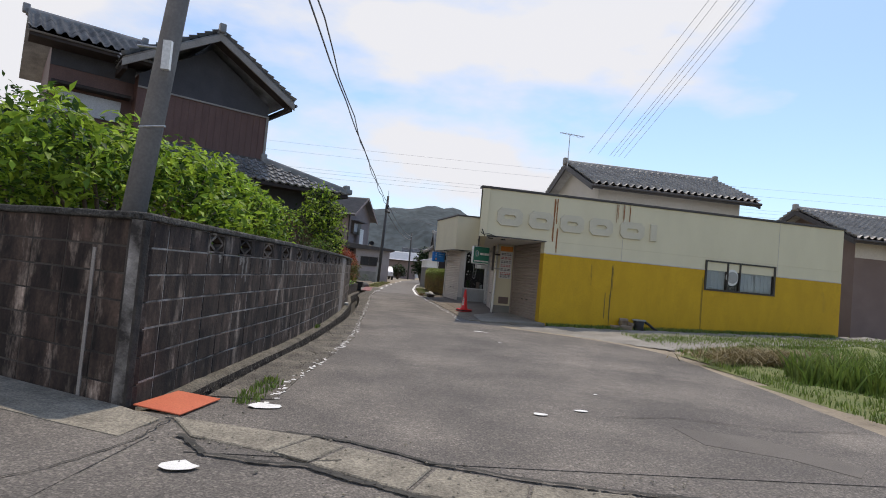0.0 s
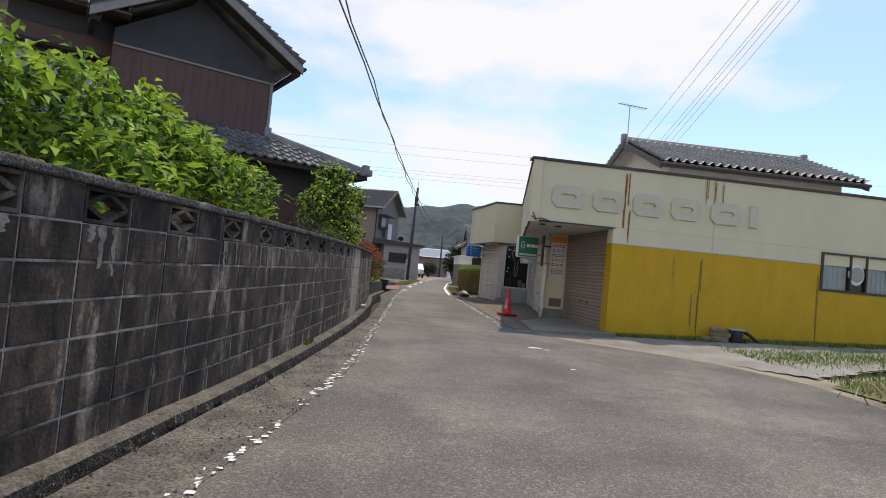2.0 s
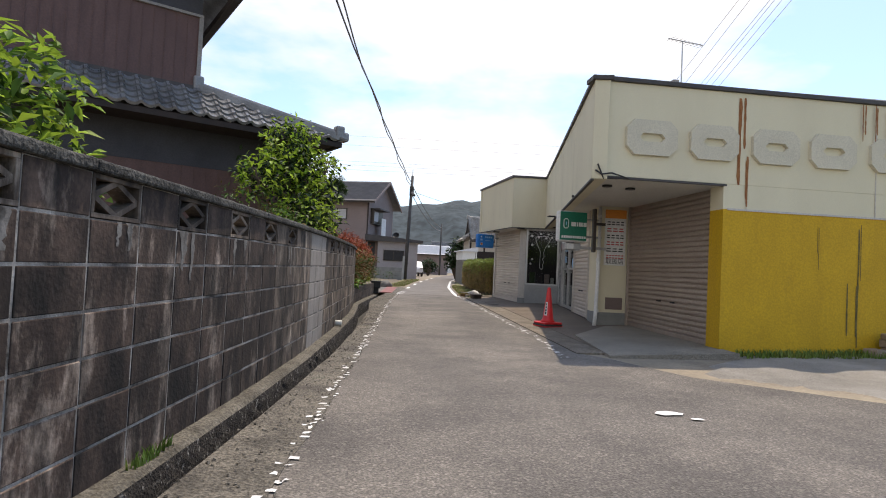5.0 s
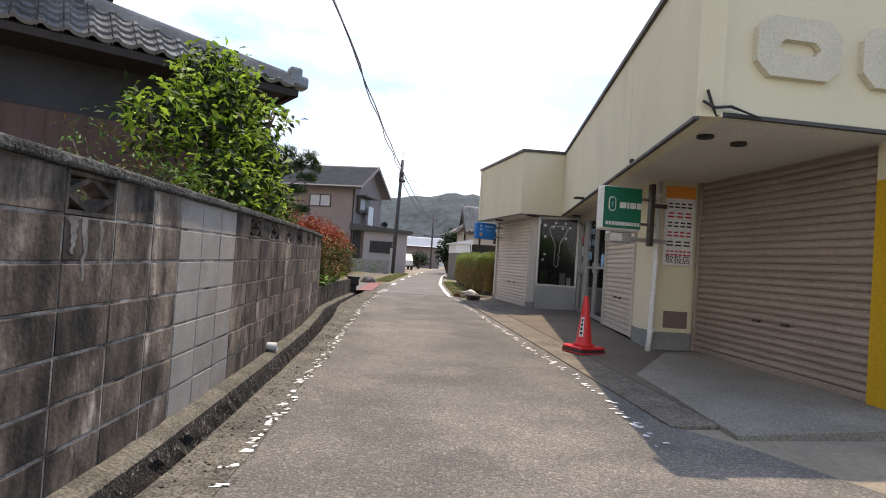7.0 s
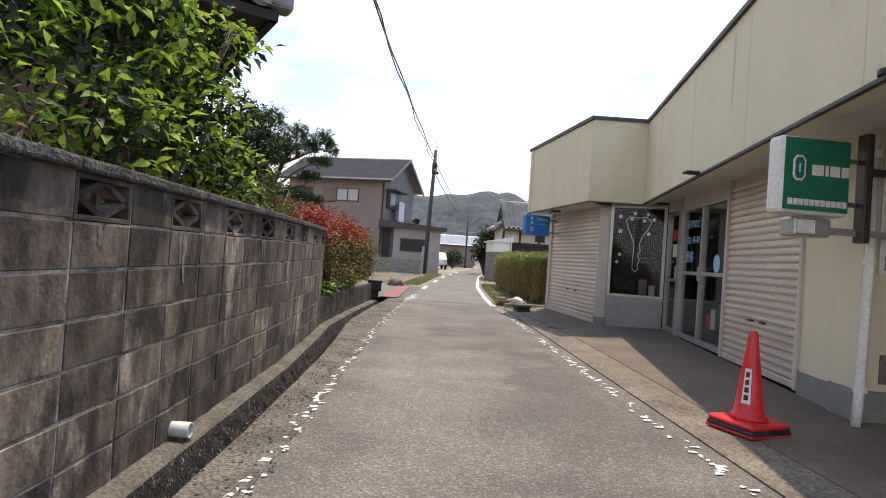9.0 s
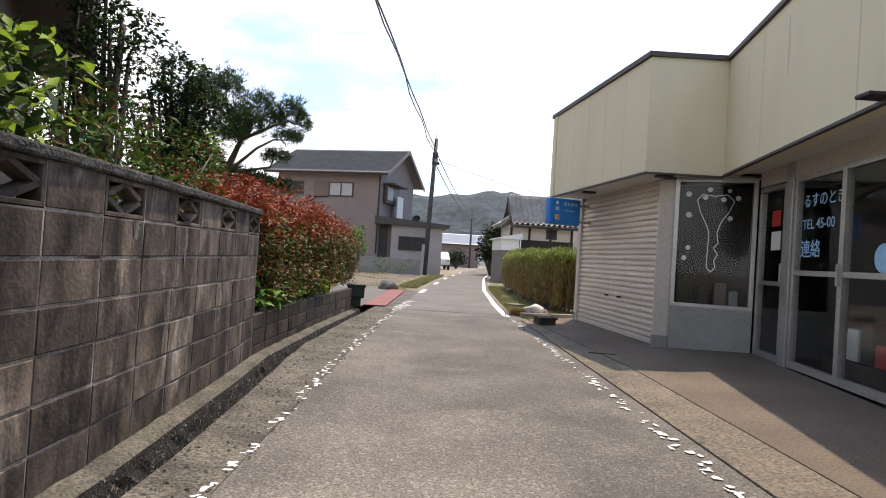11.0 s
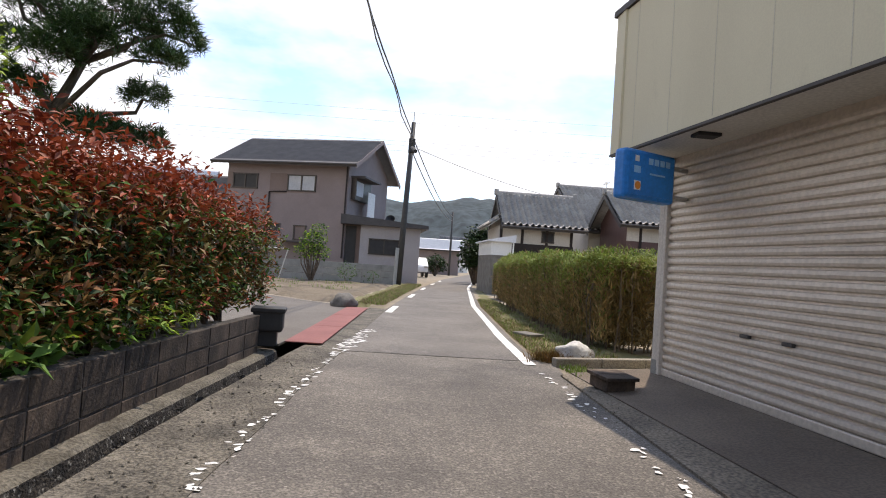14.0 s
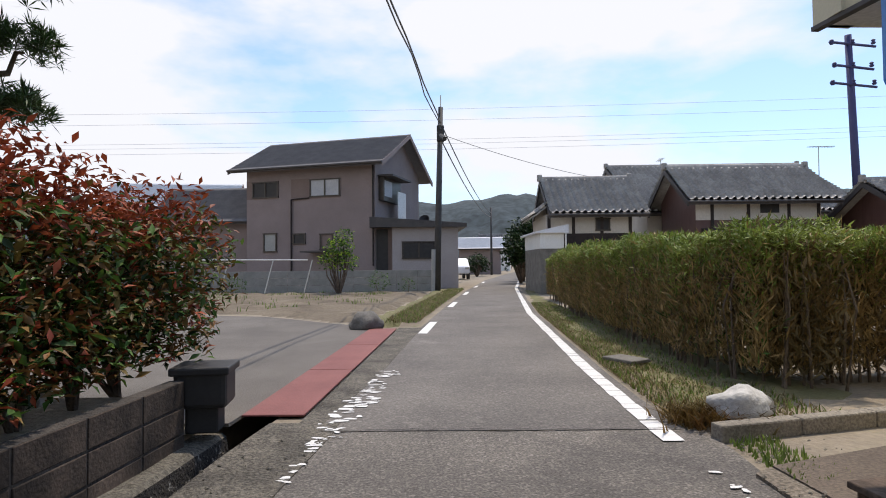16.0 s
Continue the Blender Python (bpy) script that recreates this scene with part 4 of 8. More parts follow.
def drip(seed, w, h):
    """A pale lime run on the face of the wall, ragged at its sides and foot."""
    rng = random.Random(seed)
    bm = bmesh.new()
    n = 9
    rows_ = []
    for i in range(n + 1):
        q = i / n
        half = w * (0.5 - 0.34 * q) * rng.uniform(0.6, 1.2)
        mid = 0.012 * rng.uniform(-1, 1)
        rows_.append([bm.verts.new((mid + e * half, -0.0032, -h * q)) for e in (-1, 1)])
    for a_, b_ in zip(rows_, rows_[1:]):
        bm.faces.new((a_[0], b_[0], b_[1], a_[1]))
    return bm


for i, (y, ln, lat, pale) in enumerate(COLS):
    if lat and not pale:
        for j in range(2 + i % 2):
            m = along((wall_x(y), y), (wall_x(y + ln), y + ln))
            part("lime_run", drip(i * 5 + j, random.uniform(0.03, 0.09), random.uniform(0.08, 0.3)), M_LIME, lane_wall, at=m @ Matrix.Translation((random.uniform(0.06, ln - 0.06), 0, TOP - 0.2)))

# wing of the wall along the side street
wing = thing("wall_wing", "dark stained concrete block wall turning the corner", "block wall", kind="structure")
C0, C1 = (-6.75, 6.73), (-1.66, 3.66)
wm = along(C0, C1)
WL = math.hypot(C1[0] - C0[0], C1[1] - C0[1])
n_cols = int(WL / 0.4)
wing_mesh = block_mesh(WL / n_cols, 0.2, M_BLOCK)
for i in range(n_cols):
    for k in range(7):
        part("block", wing_mesh, None, wing, at=wm @ Matrix.Translation((i * WL / n_cols, random.uniform(-0.002, 0.002), TOP - 0.2 * (k + 1))))
part("mortar", box(0, 0.0045, -0.05, WL - 0.02, 0.095, TOP - 0.002), M_JOINT_DARK, wing, at=wm)
bm = box(-0.01, -0.03, TOP, WL - 0.03, 0.13, TOP + 0.055, 0.014)
bmesh.ops.subdivide_edges(bm, edges=[e for e in bm.edges if e.calc_length() > 0.5], cuts=30, use_grid_fill=True)
for w in bm.verts:
    w.co.z += 0.007 * noise.noise((w.co.x * 7, w.co.y * 9, 1))
    w.co.y += 0.006 * noise.noise((w.co.x * 8, 3, w.co.z * 9))
part("coping", bm, M_CAP, wing, at=wm)
part("joint_strip", box(WL - 0.52, -0.006, -0.02, WL - 0.485, 0.01, 1.1), M_BLOCK_PALE, wing, at=wm)
part("pilaster", box(WL - 0.16, -0.006, -0.02, WL + 0.012, 0.05, TOP - 0.003, 0.01), M_JOINT_DARK, wing, at=wm)

# drain pipe stub at the foot of the wall
stub = thing("drain_pipe", "short grey plastic drain pipe stub through the wall foot", "pipe", along((wall_x(16.62), 16.62), (wall_x(16.9), 16.9)))
bm = lathe([(0.045, -0.01), (0.045, 0.14), (0.038, 0.14), (0.038, 0.0)], 18)
bm.transform(Matrix.Translation((0.06, 0.03, 0.0)) @ Matrix.Rotation(radians(90), 4, "X"))
part("pipe", bm, M_SOFFIT, stub, smooth=True)

# planter with two courses of block
planter = thing("planter_wall", "low two-course concrete block planter edge", "planter")
y = WALL_END + 0.004
for i in range(12):
    ln = (27.05 - WALL_END) / 12
    p, q = (wall_x(y), y), (wall_x(y + ln), y + ln)
    true = math.hypot(q[0] - p[0], q[1] - p[1])
    for k in range(-1, 2):
        kind = ("low", round(true, 3), False)
        if kind not in MESHES:
            MESHES[kind] = block_mesh(true, 0.16, M_BLOCK_LOW)
        part("block", MESHES[kind], None, planter, at=along(p, q) @ Matrix.Translation((0, random.uniform(-0.002, 0.002), 0.03 + 0.16 * k)))
    part("joint", box(0, 0.0045, -0.12, true, 0.095, 0.345), M_JOINT_DARK, planter, at=along(p, q))
    y += ln
bed = prism([(wall_x(22.15) - 0.1, 22.15), (wall_x(24.5) - 0.1, 24.5), (wall_x(27.0) - 0.1, 27.0), (-2.6, 27.0), (-2.6, 22.15)], -0.02, 0.26)
tagged(part("planting_bed", bed, M_EARTH), "dark soil bed behind the planter edge", "planting bed", kind="structure")

# black pot and small block at the planter's end
pot = thing("planter_pot", "black plastic square planter pot on a stand", "plant pot", pose(-0.44, 27.22, 0.0, rz=8))
part("pot", box(-0.16, -0.14, 0.16, 0.16, 0.14, 0.40, 0.03), M_BLACK, pot)
part("rim", box(-0.18, -0.16, 0.37, 0.18, 0.16, 0.42, 0.012), M_BLACK, pot)
part("stand", box(-0.10, -0.09, 0.0, 0.10, 0.09, 0.17, 0.01), M_BLACK, pot)
tagged(part("loose_block", box(-0.09, -0.1, 0, 0.09, 0.1, 0.2, 0.012), M_BLOCK, at=pose(-0.80, 27.02, 0.0, rz=12)), "small upright grey block beside the pot", "block")

# ---- shop ----
FA, FB = (2.80, 14.45), (14.1, 15.0)           # sign front
W0, W1 = (4.05, 17.62), (4.82, 23.05)          # set-back lane front
S0, S1 = (3.85, 23.40), (3.58, 26.30)          # far shutter bay
shop = thing("shop_building", "cream rendered shop with a yellow painted base and flat roof", "shop")


def on_front(x):
    k = (x - FA[0]) / (FB[0] - FA[0])
    return FA[1] + k * (FB[1] - FA[1])


# upper band, wall by wall, with a thickness of 0.2
FZ0, FZ1, MIDZ = 2.30, 3.56, 1.96
front = along(FA, FB)
FL = math.hypot(FB[0] - FA[0], FB[1] - FA[1])
FW = Vector((4.05 - 2.80, 22.06 - 14.45)).normalized()
part("fascia_front", box(0.2, 0, FZ0, FL, 0.2, FZ1, 0.006), M_CREAM, shop, at=front)
part("upper_wall", box(1.92, 0.004, MIDZ, FL, 0.2, FZ0, 0), M_CREAM, shop, at=front)
CAN_FAR, CAN_NEAR, CAN_IN = (2.99, 26.44), (3.46, 23.14), (4.41, 23.11)
CZ0, CZ1 = 2.23, 3.64
lane = along(CAN_IN, FA)
LL = math.hypot(CAN_IN[0] - FA[0], CAN_IN[1] - FA[1])


def lane_band(x0, y0, z0, x1, y1, z1, bevel=0.0):
    """A length of the lane fascia, its top rising a little towards the far end."""
    bm = box(x0, y0, z0, x1, y1, z1, bevel)
    for w in bm.verts:
        if w.co.z > 3:
            w.co.z += (CZ1 - FZ1) * (1 - max(0.0, w.co.x) / LL)
    return bm


part("fascia_lane", lane_band(0.0, 0, FZ0 - 0.05, LL, 0.2, FZ1, 0.006), M_CREAM, shop, at=lane)
for x in (1.1, 2.9, 4.7, 6.6):
    part("panel_seam", box(x, -0.002, FZ0 - 0.05, x + 0.012, 0.001, FZ1 - 0.01), M_CREAM_GREYED, shop, at=lane)
part("canopy_front", wall_slab((CAN_NEAR[0] + 0.004, CAN_NEAR[1]), (CAN_IN[0] + 0.2, CAN_IN[1] - 0.004), CZ0, CZ1, 0.2), M_CREAM, shop)
part("canopy_lane", wall_slab(CAN_FAR, CAN_NEAR, CZ0, CZ1, 0.2, 0.006), M_CREAM, shop)
can = along(CAN_FAR, CAN_NEAR)
for x in (0.42, 0.98, 1.55, 2.12, 2.70):
    part("panel_seam", box(x, -0.002, CZ0 + 0.02, x + 0.007, 0.001, CZ1 - 0.02), M_CREAM_GREYED, shop, at=can)
part("canopy_back", wall_slab((6.0, 26.55), CAN_FAR, CZ0, CZ1, 0.2), M_CREAM, shop)
# dark capping
part("roof_trim", box(-0.03, -0.035, FZ1, FL + 0.03, 0.24, FZ1 + 0.06, 0.006), M_TRIM, shop, at=front)
part("roof_trim", lane_band(0, -0.035, FZ1, LL + 0.03, 0.24, FZ1 + 0.058, 0.006), M_TRIM, shop, at=lane)
part("roof_trim", wall_slab((2.96, 26.47), (3.43, 23.11), CZ1, CZ1 + 0.06, 0.24), M_TRIM, shop)
part("roof_trim", wall_slab((3.44, 23.105), (4.5, 23.075), CZ1, CZ1 + 0.057, 0.24), M_TRIM, shop)
part("edge_drip", box(0, -0.012, FZ0 - 0.075, LL, 0.03, FZ0 - 0.05), M_TRIM, shop, at=lane)
part("edge_drip", box(0.05, -0.012, FZ0 - 0.03, 1.9, 0.03, FZ0 - 0.002), M_TRIM, shop, at=front)
part("edge_drip", wall_slab((2.98, 26.44), (3.45, 23.13), CZ0 - 0.022, CZ0, 0.04), M_TRIM, shop)
part("edge_drip", wall_slab((3.46, 23.128), (4.41, 23.098), CZ0 - 0.022, CZ0, 0.04), M_TRIM, shop)
# soffits
part("soffit", prism([(2.92, 14.6), (4.74, 14.62), (4.70, 17.75), (4.95, 23.1), (4.45, 23.1)], FZ0 - 0.02, FZ0 + 0.02), M_SOFFIT, shop)
part("soffit", prism([(3.5, 23.2), (4.42, 23.17), (4.9, 23.16), (4.6, 26.5), (3.05, 26.4)], 2.225, 2.265), M_SOFFIT, shop)
part("roof", prism([(2.9, 14.55), (14.0, 15.05), (14.0, 26.8), (3.2, 26.35), (3.55, 23.25), (4.5, 23.2)], 3.3, 3.4), M_GREY_WALL, shop)
for x, y in ((3.25, 15.1), (3.65, 15.25), (3.2, 16.4)):
    part("downlight", lathe([(0.07, 0), (0.07, 0.03), (0.05, 0.03), (0.045, 0.015)], 14), M_BLACK, shop, at=Matrix.Translation((x, y, FZ0 - 0.045)))
for x, y, z in ((3.75, 19.9, 2.25), (3.75, 23.27, 2.195), (3.38, 25.3, 2.195)):
    part("downlight", box(-0.10, -0.07, 0, 0.10, 0.07, 0.03, 0.01), M_BLACK, shop, at=Matrix.Translation((x, y, z)))

part("loose_wire", tube([(2.84, 14.42, 2.36), (2.9, 14.36, 2.30), (3.05, 14.40, 2.33), (3.3, 14.42, 2.27), (2.95, 14.43, 2.26), (2.86, 14.40, 2.44)], 0.012, 6), M_BLACK, shop)
# yellow base with an opening for the window
GX0, GX1, WX0, WX1, WZ0, WZ1 = 1.92, FL, 6.78, 9.02, 1.42, 2.20
for a, b, c, d in ((GX0, -0.02, WX0, MIDZ), (WX1, -0.02, GX1, MIDZ), (WX0, -0.02, WX1, WZ0)):
    part("yellow_wall", box(a, -0.004, b, c, 0.2, d), M_YELLOW, shop, at=front)
part("wall_moulding", box(GX0, -0.016, MIDZ - 0.012, WX0, 0.0, MIDZ + 0.014), M_PLASTER_C, shop, at=front)
part("wall_moulding", box(WX1, -0.016, MIDZ - 0.012, GX1, 0.0, MIDZ + 0.014), M_PLASTER_C, shop, at=front)
for x in (4.13, 9.1):
    part("panel_joint", box(x, -0.007, MIDZ, x + 0.015, 0.0, FZ1 - 0.01), M_PLASTER_C, shop, at=front)
window = part("window", box(WX0, 0.09, WZ0, WX1, 0.10, WZ1), M_CURTAIN, shop, "dark framed shop window with drawn grey curtains", at=front)
wf = bmesh.new()
for b in ((WX0 - 0.03, WZ0 - 0.05, WX1 + 0.03, WZ0), (WX0 - 0.03, WZ1, WX1 + 0.03, WZ1 + 0.045), (WX0 - 0.03, WZ0, WX0 + 0.025, WZ1), (WX1 - 0.025, WZ0, WX1 + 0.03, WZ1), (WX0 + 0.68, WZ0, WX0 + 0.72, WZ1), (WX0 + 1.08, WZ0, WX0 + 1.12, WZ1)):
    box(b[0], -0.03, b[1], b[2], 0.08, b[3], 0, wf)
part("window_frame", wf, M_BRONZE, window)
for a, b in ((0.03, 0.68), (1.12, 1.64), (1.66, 2.21)):
    fold = bmesh.new()
    for i in range(int((b - a) / 0.06)):
        box(WX0 + a + i * 0.06, 0.062 - 0.008 * (i % 2), WZ0 + 0.02, WX0 + a + i * 0.06 + 0.058, 0.085, WZ1 - 0.02, 0, fold)
    part("curtain", fold, M_CURTAIN, window)
part("dark_pane", box(WX0 + 0.72, 0.06, WZ0, WX0 + 1.08, 0.085, WZ1), M_BLACK, window)
pane = part("pane", box(WX0, 0.03, WZ0, WX1, 0.036, WZ1), M_GLASS, window)
pane.visible_shadow = False
ring = lathe([(0.24, 0), (0.24, 0.03), (0.17, 0.03), (0.17, 0)], 24)
ring.transform(Matrix.Rotation(radians(90), 4, "X") @ Matrix.Identity(4))
part("round_vent", ring, M_WHITE_PLASTIC, window, "white round ring in the window", at=Matrix.Translation((WX0 + 0.86, 0.02, 1.80)) @ Matrix.Scale(0.8, 4, (1, 0, 0)))
part("vent_disc", lathe([(0.17, 0), (0.17, 0.01)], 20), M_GREY_WALL, window, at=Matrix.Translation((WX0 + 0.86, -0.012, 1.80)) @ Matrix.Rotation(radians(90), 4, "X"))


# raised sign shapes in cream greyed for relief shade, and rust runs below their fixings
def relief(points, d=0.035):
    bm = bmesh.new()
    lo = [bm.verts.new((x, 0.0, z)) for x, z in points]
    hi = [bm.verts.new((x, -d, z)) for x, z in points]
    bm.faces.new(hi)
    for i in range(len(points)):
        j = (i + 1) % len(points)
        bm.faces.new((lo[i], lo[j], hi[j], hi[i]))
    bmesh.ops.bevel(bm, geom=[e for e in bm.edges if all(abs(v.co.y + d) < 1e-4 for v in e.verts)], offset=0.012, segments=1, affect="EDGES")
    return bm


SIGN_X = [0.44, 1.34, 2.24, 3.10, 4.02, 4.92]
SIGN_W = [0.72, 0.70, 0.70, 0.70, 0.74, 0.26]


def raised_ring(x, w, z0, z1, band, d):
    """A raised cut-cornered frame with a sunk middle."""
    bm = bmesh.new()
    loops = []
    for inset, y in ((0.0, 0.0), (0.006, -d), (band - 0.006, -d), (band, -0.002)):
        c = 0.11 if inset < band / 2 else 0.05
        x0, x1, a, b = x + inset, x + w - inset, z0 + inset, z1 - inset
        loops.append([bm.verts.new((p, y, q)) for p, q in ((x0 + c, a), (x1 - c, a), (x1, a + c), (x1, b - c), (x1 - c, b), (x0 + c, b), (x0, b - c), (x0, a + c))])
    for p, q in zip(loops, loops[1:]):
        for i in range(8):
            bm.faces.new((p[i], p[(i + 1) % 8], q[(i + 1) % 8], q[i]))
    return bm


for x, w in zip(SIGN_X[:5], SIGN_W[:5]):
    part("sign_relief", raised_ring(x, w, 2.60, 3.08, 0.19, 0.05), M_CREAM_GREYED, shop, "raised plain sign shape in cream greyed for relief shade", at=front)
part("sign_relief", relief([(4.94, 2.60), (5.14, 2.60), (5.14, 3.08), (4.94, 3.08)], 0.05), M_CREAM_GREYED, shop, "raised plain sign bar in cream greyed for relief shade", at=front)


def runs(x, z0, z1, w, mat, seed, n=3):
    rng = random.Random(seed)
    bm = bmesh.new()
    for k in range(n):
        a, ww, top, low = x + rng.uniform(-w, w), w * rng.uniform(0.3, 0.8), z1 - rng.uniform(0, 0.1), z0 + rng.uniform(0, 0.5) * (z1 - z0) * (k > 0)
        N = 10
        left = [bm.verts.new((a - ww * (0.25 + 0.35 * abs(noise.noise((i * 0.6, seed, k)))) * (1 if i else 0.6), -0.0405 - 0.0004 * k, low + (top - low) * i / N)) for i in range(N + 1)]
        right = [bm.verts.new((a + ww * (0.25 + 0.35 * abs(noise.noise((i * 0.6, seed + 5, k)))), -0.0405 - 0.0004 * k, low + (top - low) * i / N)) for i in range(N + 1)]
        for i in range(N):
            bm.faces.new((left[i], right[i], right[i + 1], left[i + 1]))
    return bm


part("rust_run", runs(2.14, FZ0 + 0.0, FZ1, 0.10, M_RUST, 1), M_RUST, shop, "orange rust streak", at=front @ Matrix.Translation((0, 0.036, 0)))
part("rust_run", runs(2.14, MIDZ + 0.05, FZ0 + 0.4, 0.06, M_RUST, 2, 2), M_RUST, shop, "orange rust streak", at=front @ Matrix.Translation((0, 0.036, 0)))
for x in (3.92, 4.10, 4.26):
    part("rust_run", runs(x, 3.02, FZ1, 0.055, M_RUST, int(x * 10), 2), M_RUST, shop, "orange rust streak", at=front @ Matrix.Translation((0, 0.001, 0)))
part("crack", runs(3.93, 0.9, 1.86, 0.05, M_CRACK, 21, 3), M_CRACK, shop, "dark crack in the yellow paint", at=front @ Matrix.Translation((0, 0.033, 0)))
part("crack", runs(3.80, 0.15, 1.1, 0.10, M_CRACK, 22, 3), M_CRACK, shop, at=front @ Matrix.Translation((0, 0.033, 0)))
part("crack", runs(6.70, 0.1, 1.75, 0.025, M_CRACK, 23, 3), M_CRACK, shop, at=front @ Matrix.Translation((0, 0.033, 0)))
part("crack", runs(3.28, 1.2, 1.8, 0.02, M_CRACK, 24, 2), M_CRACK, shop, at=front @ Matrix.Translation((0, 0.033, 0)))
for y, z0 in ((0.7, 2.6), (1.7, 2.9), (4.3, 2.7), (6.2, 2.8)):
    part("stain_run", runs(y, z0, FZ1, 0.02, M_CRACK, int(y * 10), 2), M_PLASTER_C, shop, at=lane @ Matrix.Translation((0, 0.0385, 0)))


def shutter(name, p, q, z0, z1, mat, label, slat=0.078, rail=0.05):
    """A roller shutter of separate slats between two guide rails, with a bottom bar and two pulls."""
    m = along(p, q)
    L = math.hypot(q[0] - p[0], q[1] - p[1])
    sh = part(name, box(-rail, 0.03, z0, L + rail, 0.05, z1), mat, shop, label, at=m)
    prof = [(0.008, 0.0), (-0.014, 0.010), (-0.021, 0.03), (-0.017, slat - 0.022), (0.006, slat - 0.013), (0.008, slat)]
    bm = bmesh.new()
    a = [bm.verts.new((0, y + 0.02, z)) for y, z in prof]
    b = [bm.verts.new((L, y + 0.02, z)) for y, z in prof]
    for i in range(len(prof) - 1):
        bm.faces.new((a[i], b[i], b[i + 1], a[i + 1]))
    me = mesh_of(bm, "slat", mat)
    n = int((z1 - z0 - 0.08) / slat)
    for i in range(n):
        part("slat", me, None, sh, at=Matrix.Translation((0, 0, z0 + 0.07 + i * slat)))
    part("bottom_bar", box(0, -0.005, z0, L, 0.03, z0 + 0.07, 0.008), mat, sh)
    for x in (-rail, L):
        part("guide_rail", box(x, -0.03, z0, x + rail, 0.04, z1, 0.006), mat if mat is M_SHUT_BROWN else M_PLASTER_C, sh)
    for x in (L * 0.42, L * 0.58):
        part("pull", box(x - 0.05, -0.014, z0 + 0.52, x + 0.05, 0.02, z0 + 0.545, 0.004), M_TRIM, sh)
    return sh


shutter("shutter", (4.60, 17.50), (4.69, 14.72), 0.08, 2.30, M_SHUT_BROWN, "closed brown steel roller shutter")
part("corner_post", box(1.86, -0.006, 0.0, 1.96, 0.3, MIDZ), M_YELLOW, shop, at=front)
part("corner_post", box(1.86, -0.002, MIDZ, 1.92, 0.3, FZ0), M_CREAM, shop, at=front)
part("side_wall", wall_slab((4.74, 17.6), (4.78, 14.6), -0.02, FZ0 + 0.02, 0.12), M_CREAM, shop)
# pillar with the dealer board
part("pillar", box(0, 0, 0.30, 0.58, 0.35, FZ0, 0.006), M_CREAM, shop, at=along((4.06, 17.6), (4.64, 17.58)))
part("pillar_base", box(-0.006, -0.01, -0.02, 0.586, 0.35, 0.30, 0.004), M_PLINTH, shop, at=along((4.06, 17.6), (4.64, 17.58)))
part("pillar_vent", box(0.14, -0.014, 0.36, 0.46, 0.0, 0.58, 0.004), M_BRICK_WALL, shop, "brown louvre grille", at=along((4.06, 17.6), (4.64, 17.58)))
board = thing("dealer_board", "white dealer board with rows of red and black lettering", "sign board", along((4.14, 17.585), (4.64, 17.57)))
part("panel", box(0.0, -0.012, 1.18, 0.40, 0.0, 2.22, 0.003), M_WHITE_PLASTIC, board)
part("header", box(0.0, -0.015, 2.06, 0.40, -0.012, 2.22), M_INK_ORANGE, board)
R = random.Random(2)
for k in range(7):
    z = 2.01 - k * 0.125
    mat = (M_BLACK, M_INK_RED, M_BLACK, M_INK_RED, M_BLACK, M_INK_RED, M_BLACK)[k]
    n = (4, 3, 4, 4, 3, 6, 0)[k]
    for i in range(n):
        x = 0.04 + i * 0.34 / n
        for zz, xa, xb in ((0.0, 0.0, 0.26 / n), (0.045, 0.02 / n, 0.24 / n)):
            part("lettering", box(x + xa, -0.0145, z - 0.075 + zz, x + xb, -0.012, z - 0.055 + zz), mat, board)


def text_mesh(body, size, mat, name="lettering"):
    """Words as a flat mesh in the xz plane."""
    cu = bpy.data.curves.new(name, "FONT")
    cu.body, cu.size, cu.extrude = body, size, 0.001
    ob = bpy.data.objects.new("tmp_text", cu)
    scene.collection.objects.link(ob)
    me = bpy.data.meshes.new_from_object(ob.evaluated_get(bpy.context.evaluated_depsgraph_get()))
    bpy.data.objects.remove(ob)
    me.transform(Matrix.Rotation(radians(90), 4, "X"))
    me.materials.clear()
    me.materials.append(mat)
    return me


part("lettering", text_mesh("取扱店", 0.115, M_BLACK), None, board, at=Matrix.Translation((0.03, -0.0145, 1.215)))

# lane front: wall, shutter, doors
wm2 = along(W1, W0)
WL2 = math.hypot(W1[0] - W0[0], W1[1] - W0[1])


def lane_pos(y):
    """Distance along the lane front, from its far end, of a place y."""
    return (W1[1] - y) / (W1[1] - W0[1]) * WL2


a, b = lane_pos(18.48), WL2
part("lane_wall", box(a, 0, 0.28, b, 0.15, FZ0, 0.003), M_CREAM, shop, at=wm2)
part("lane_wall_base", box(a, -0.006, -0.02, b, 0.15, 0.28), M_PLINTH, shop, at=wm2)
p_at = lambda y: (W0[0] + (W1[0] - W0[0]) * (y - W0[1]) / (W1[1] - W0[1]), y)
shutter("shutter", p_at(20.28), p_at(18.52), 0.10, 2.28, M_SHUT, "closed cream steel roller shutter")
part("lane_lintel", box(lane_pos(23.0), 0.0, 2.10, lane_pos(20.33), 0.15, FZ0), M_PLASTER_C, shop, at=wm2)


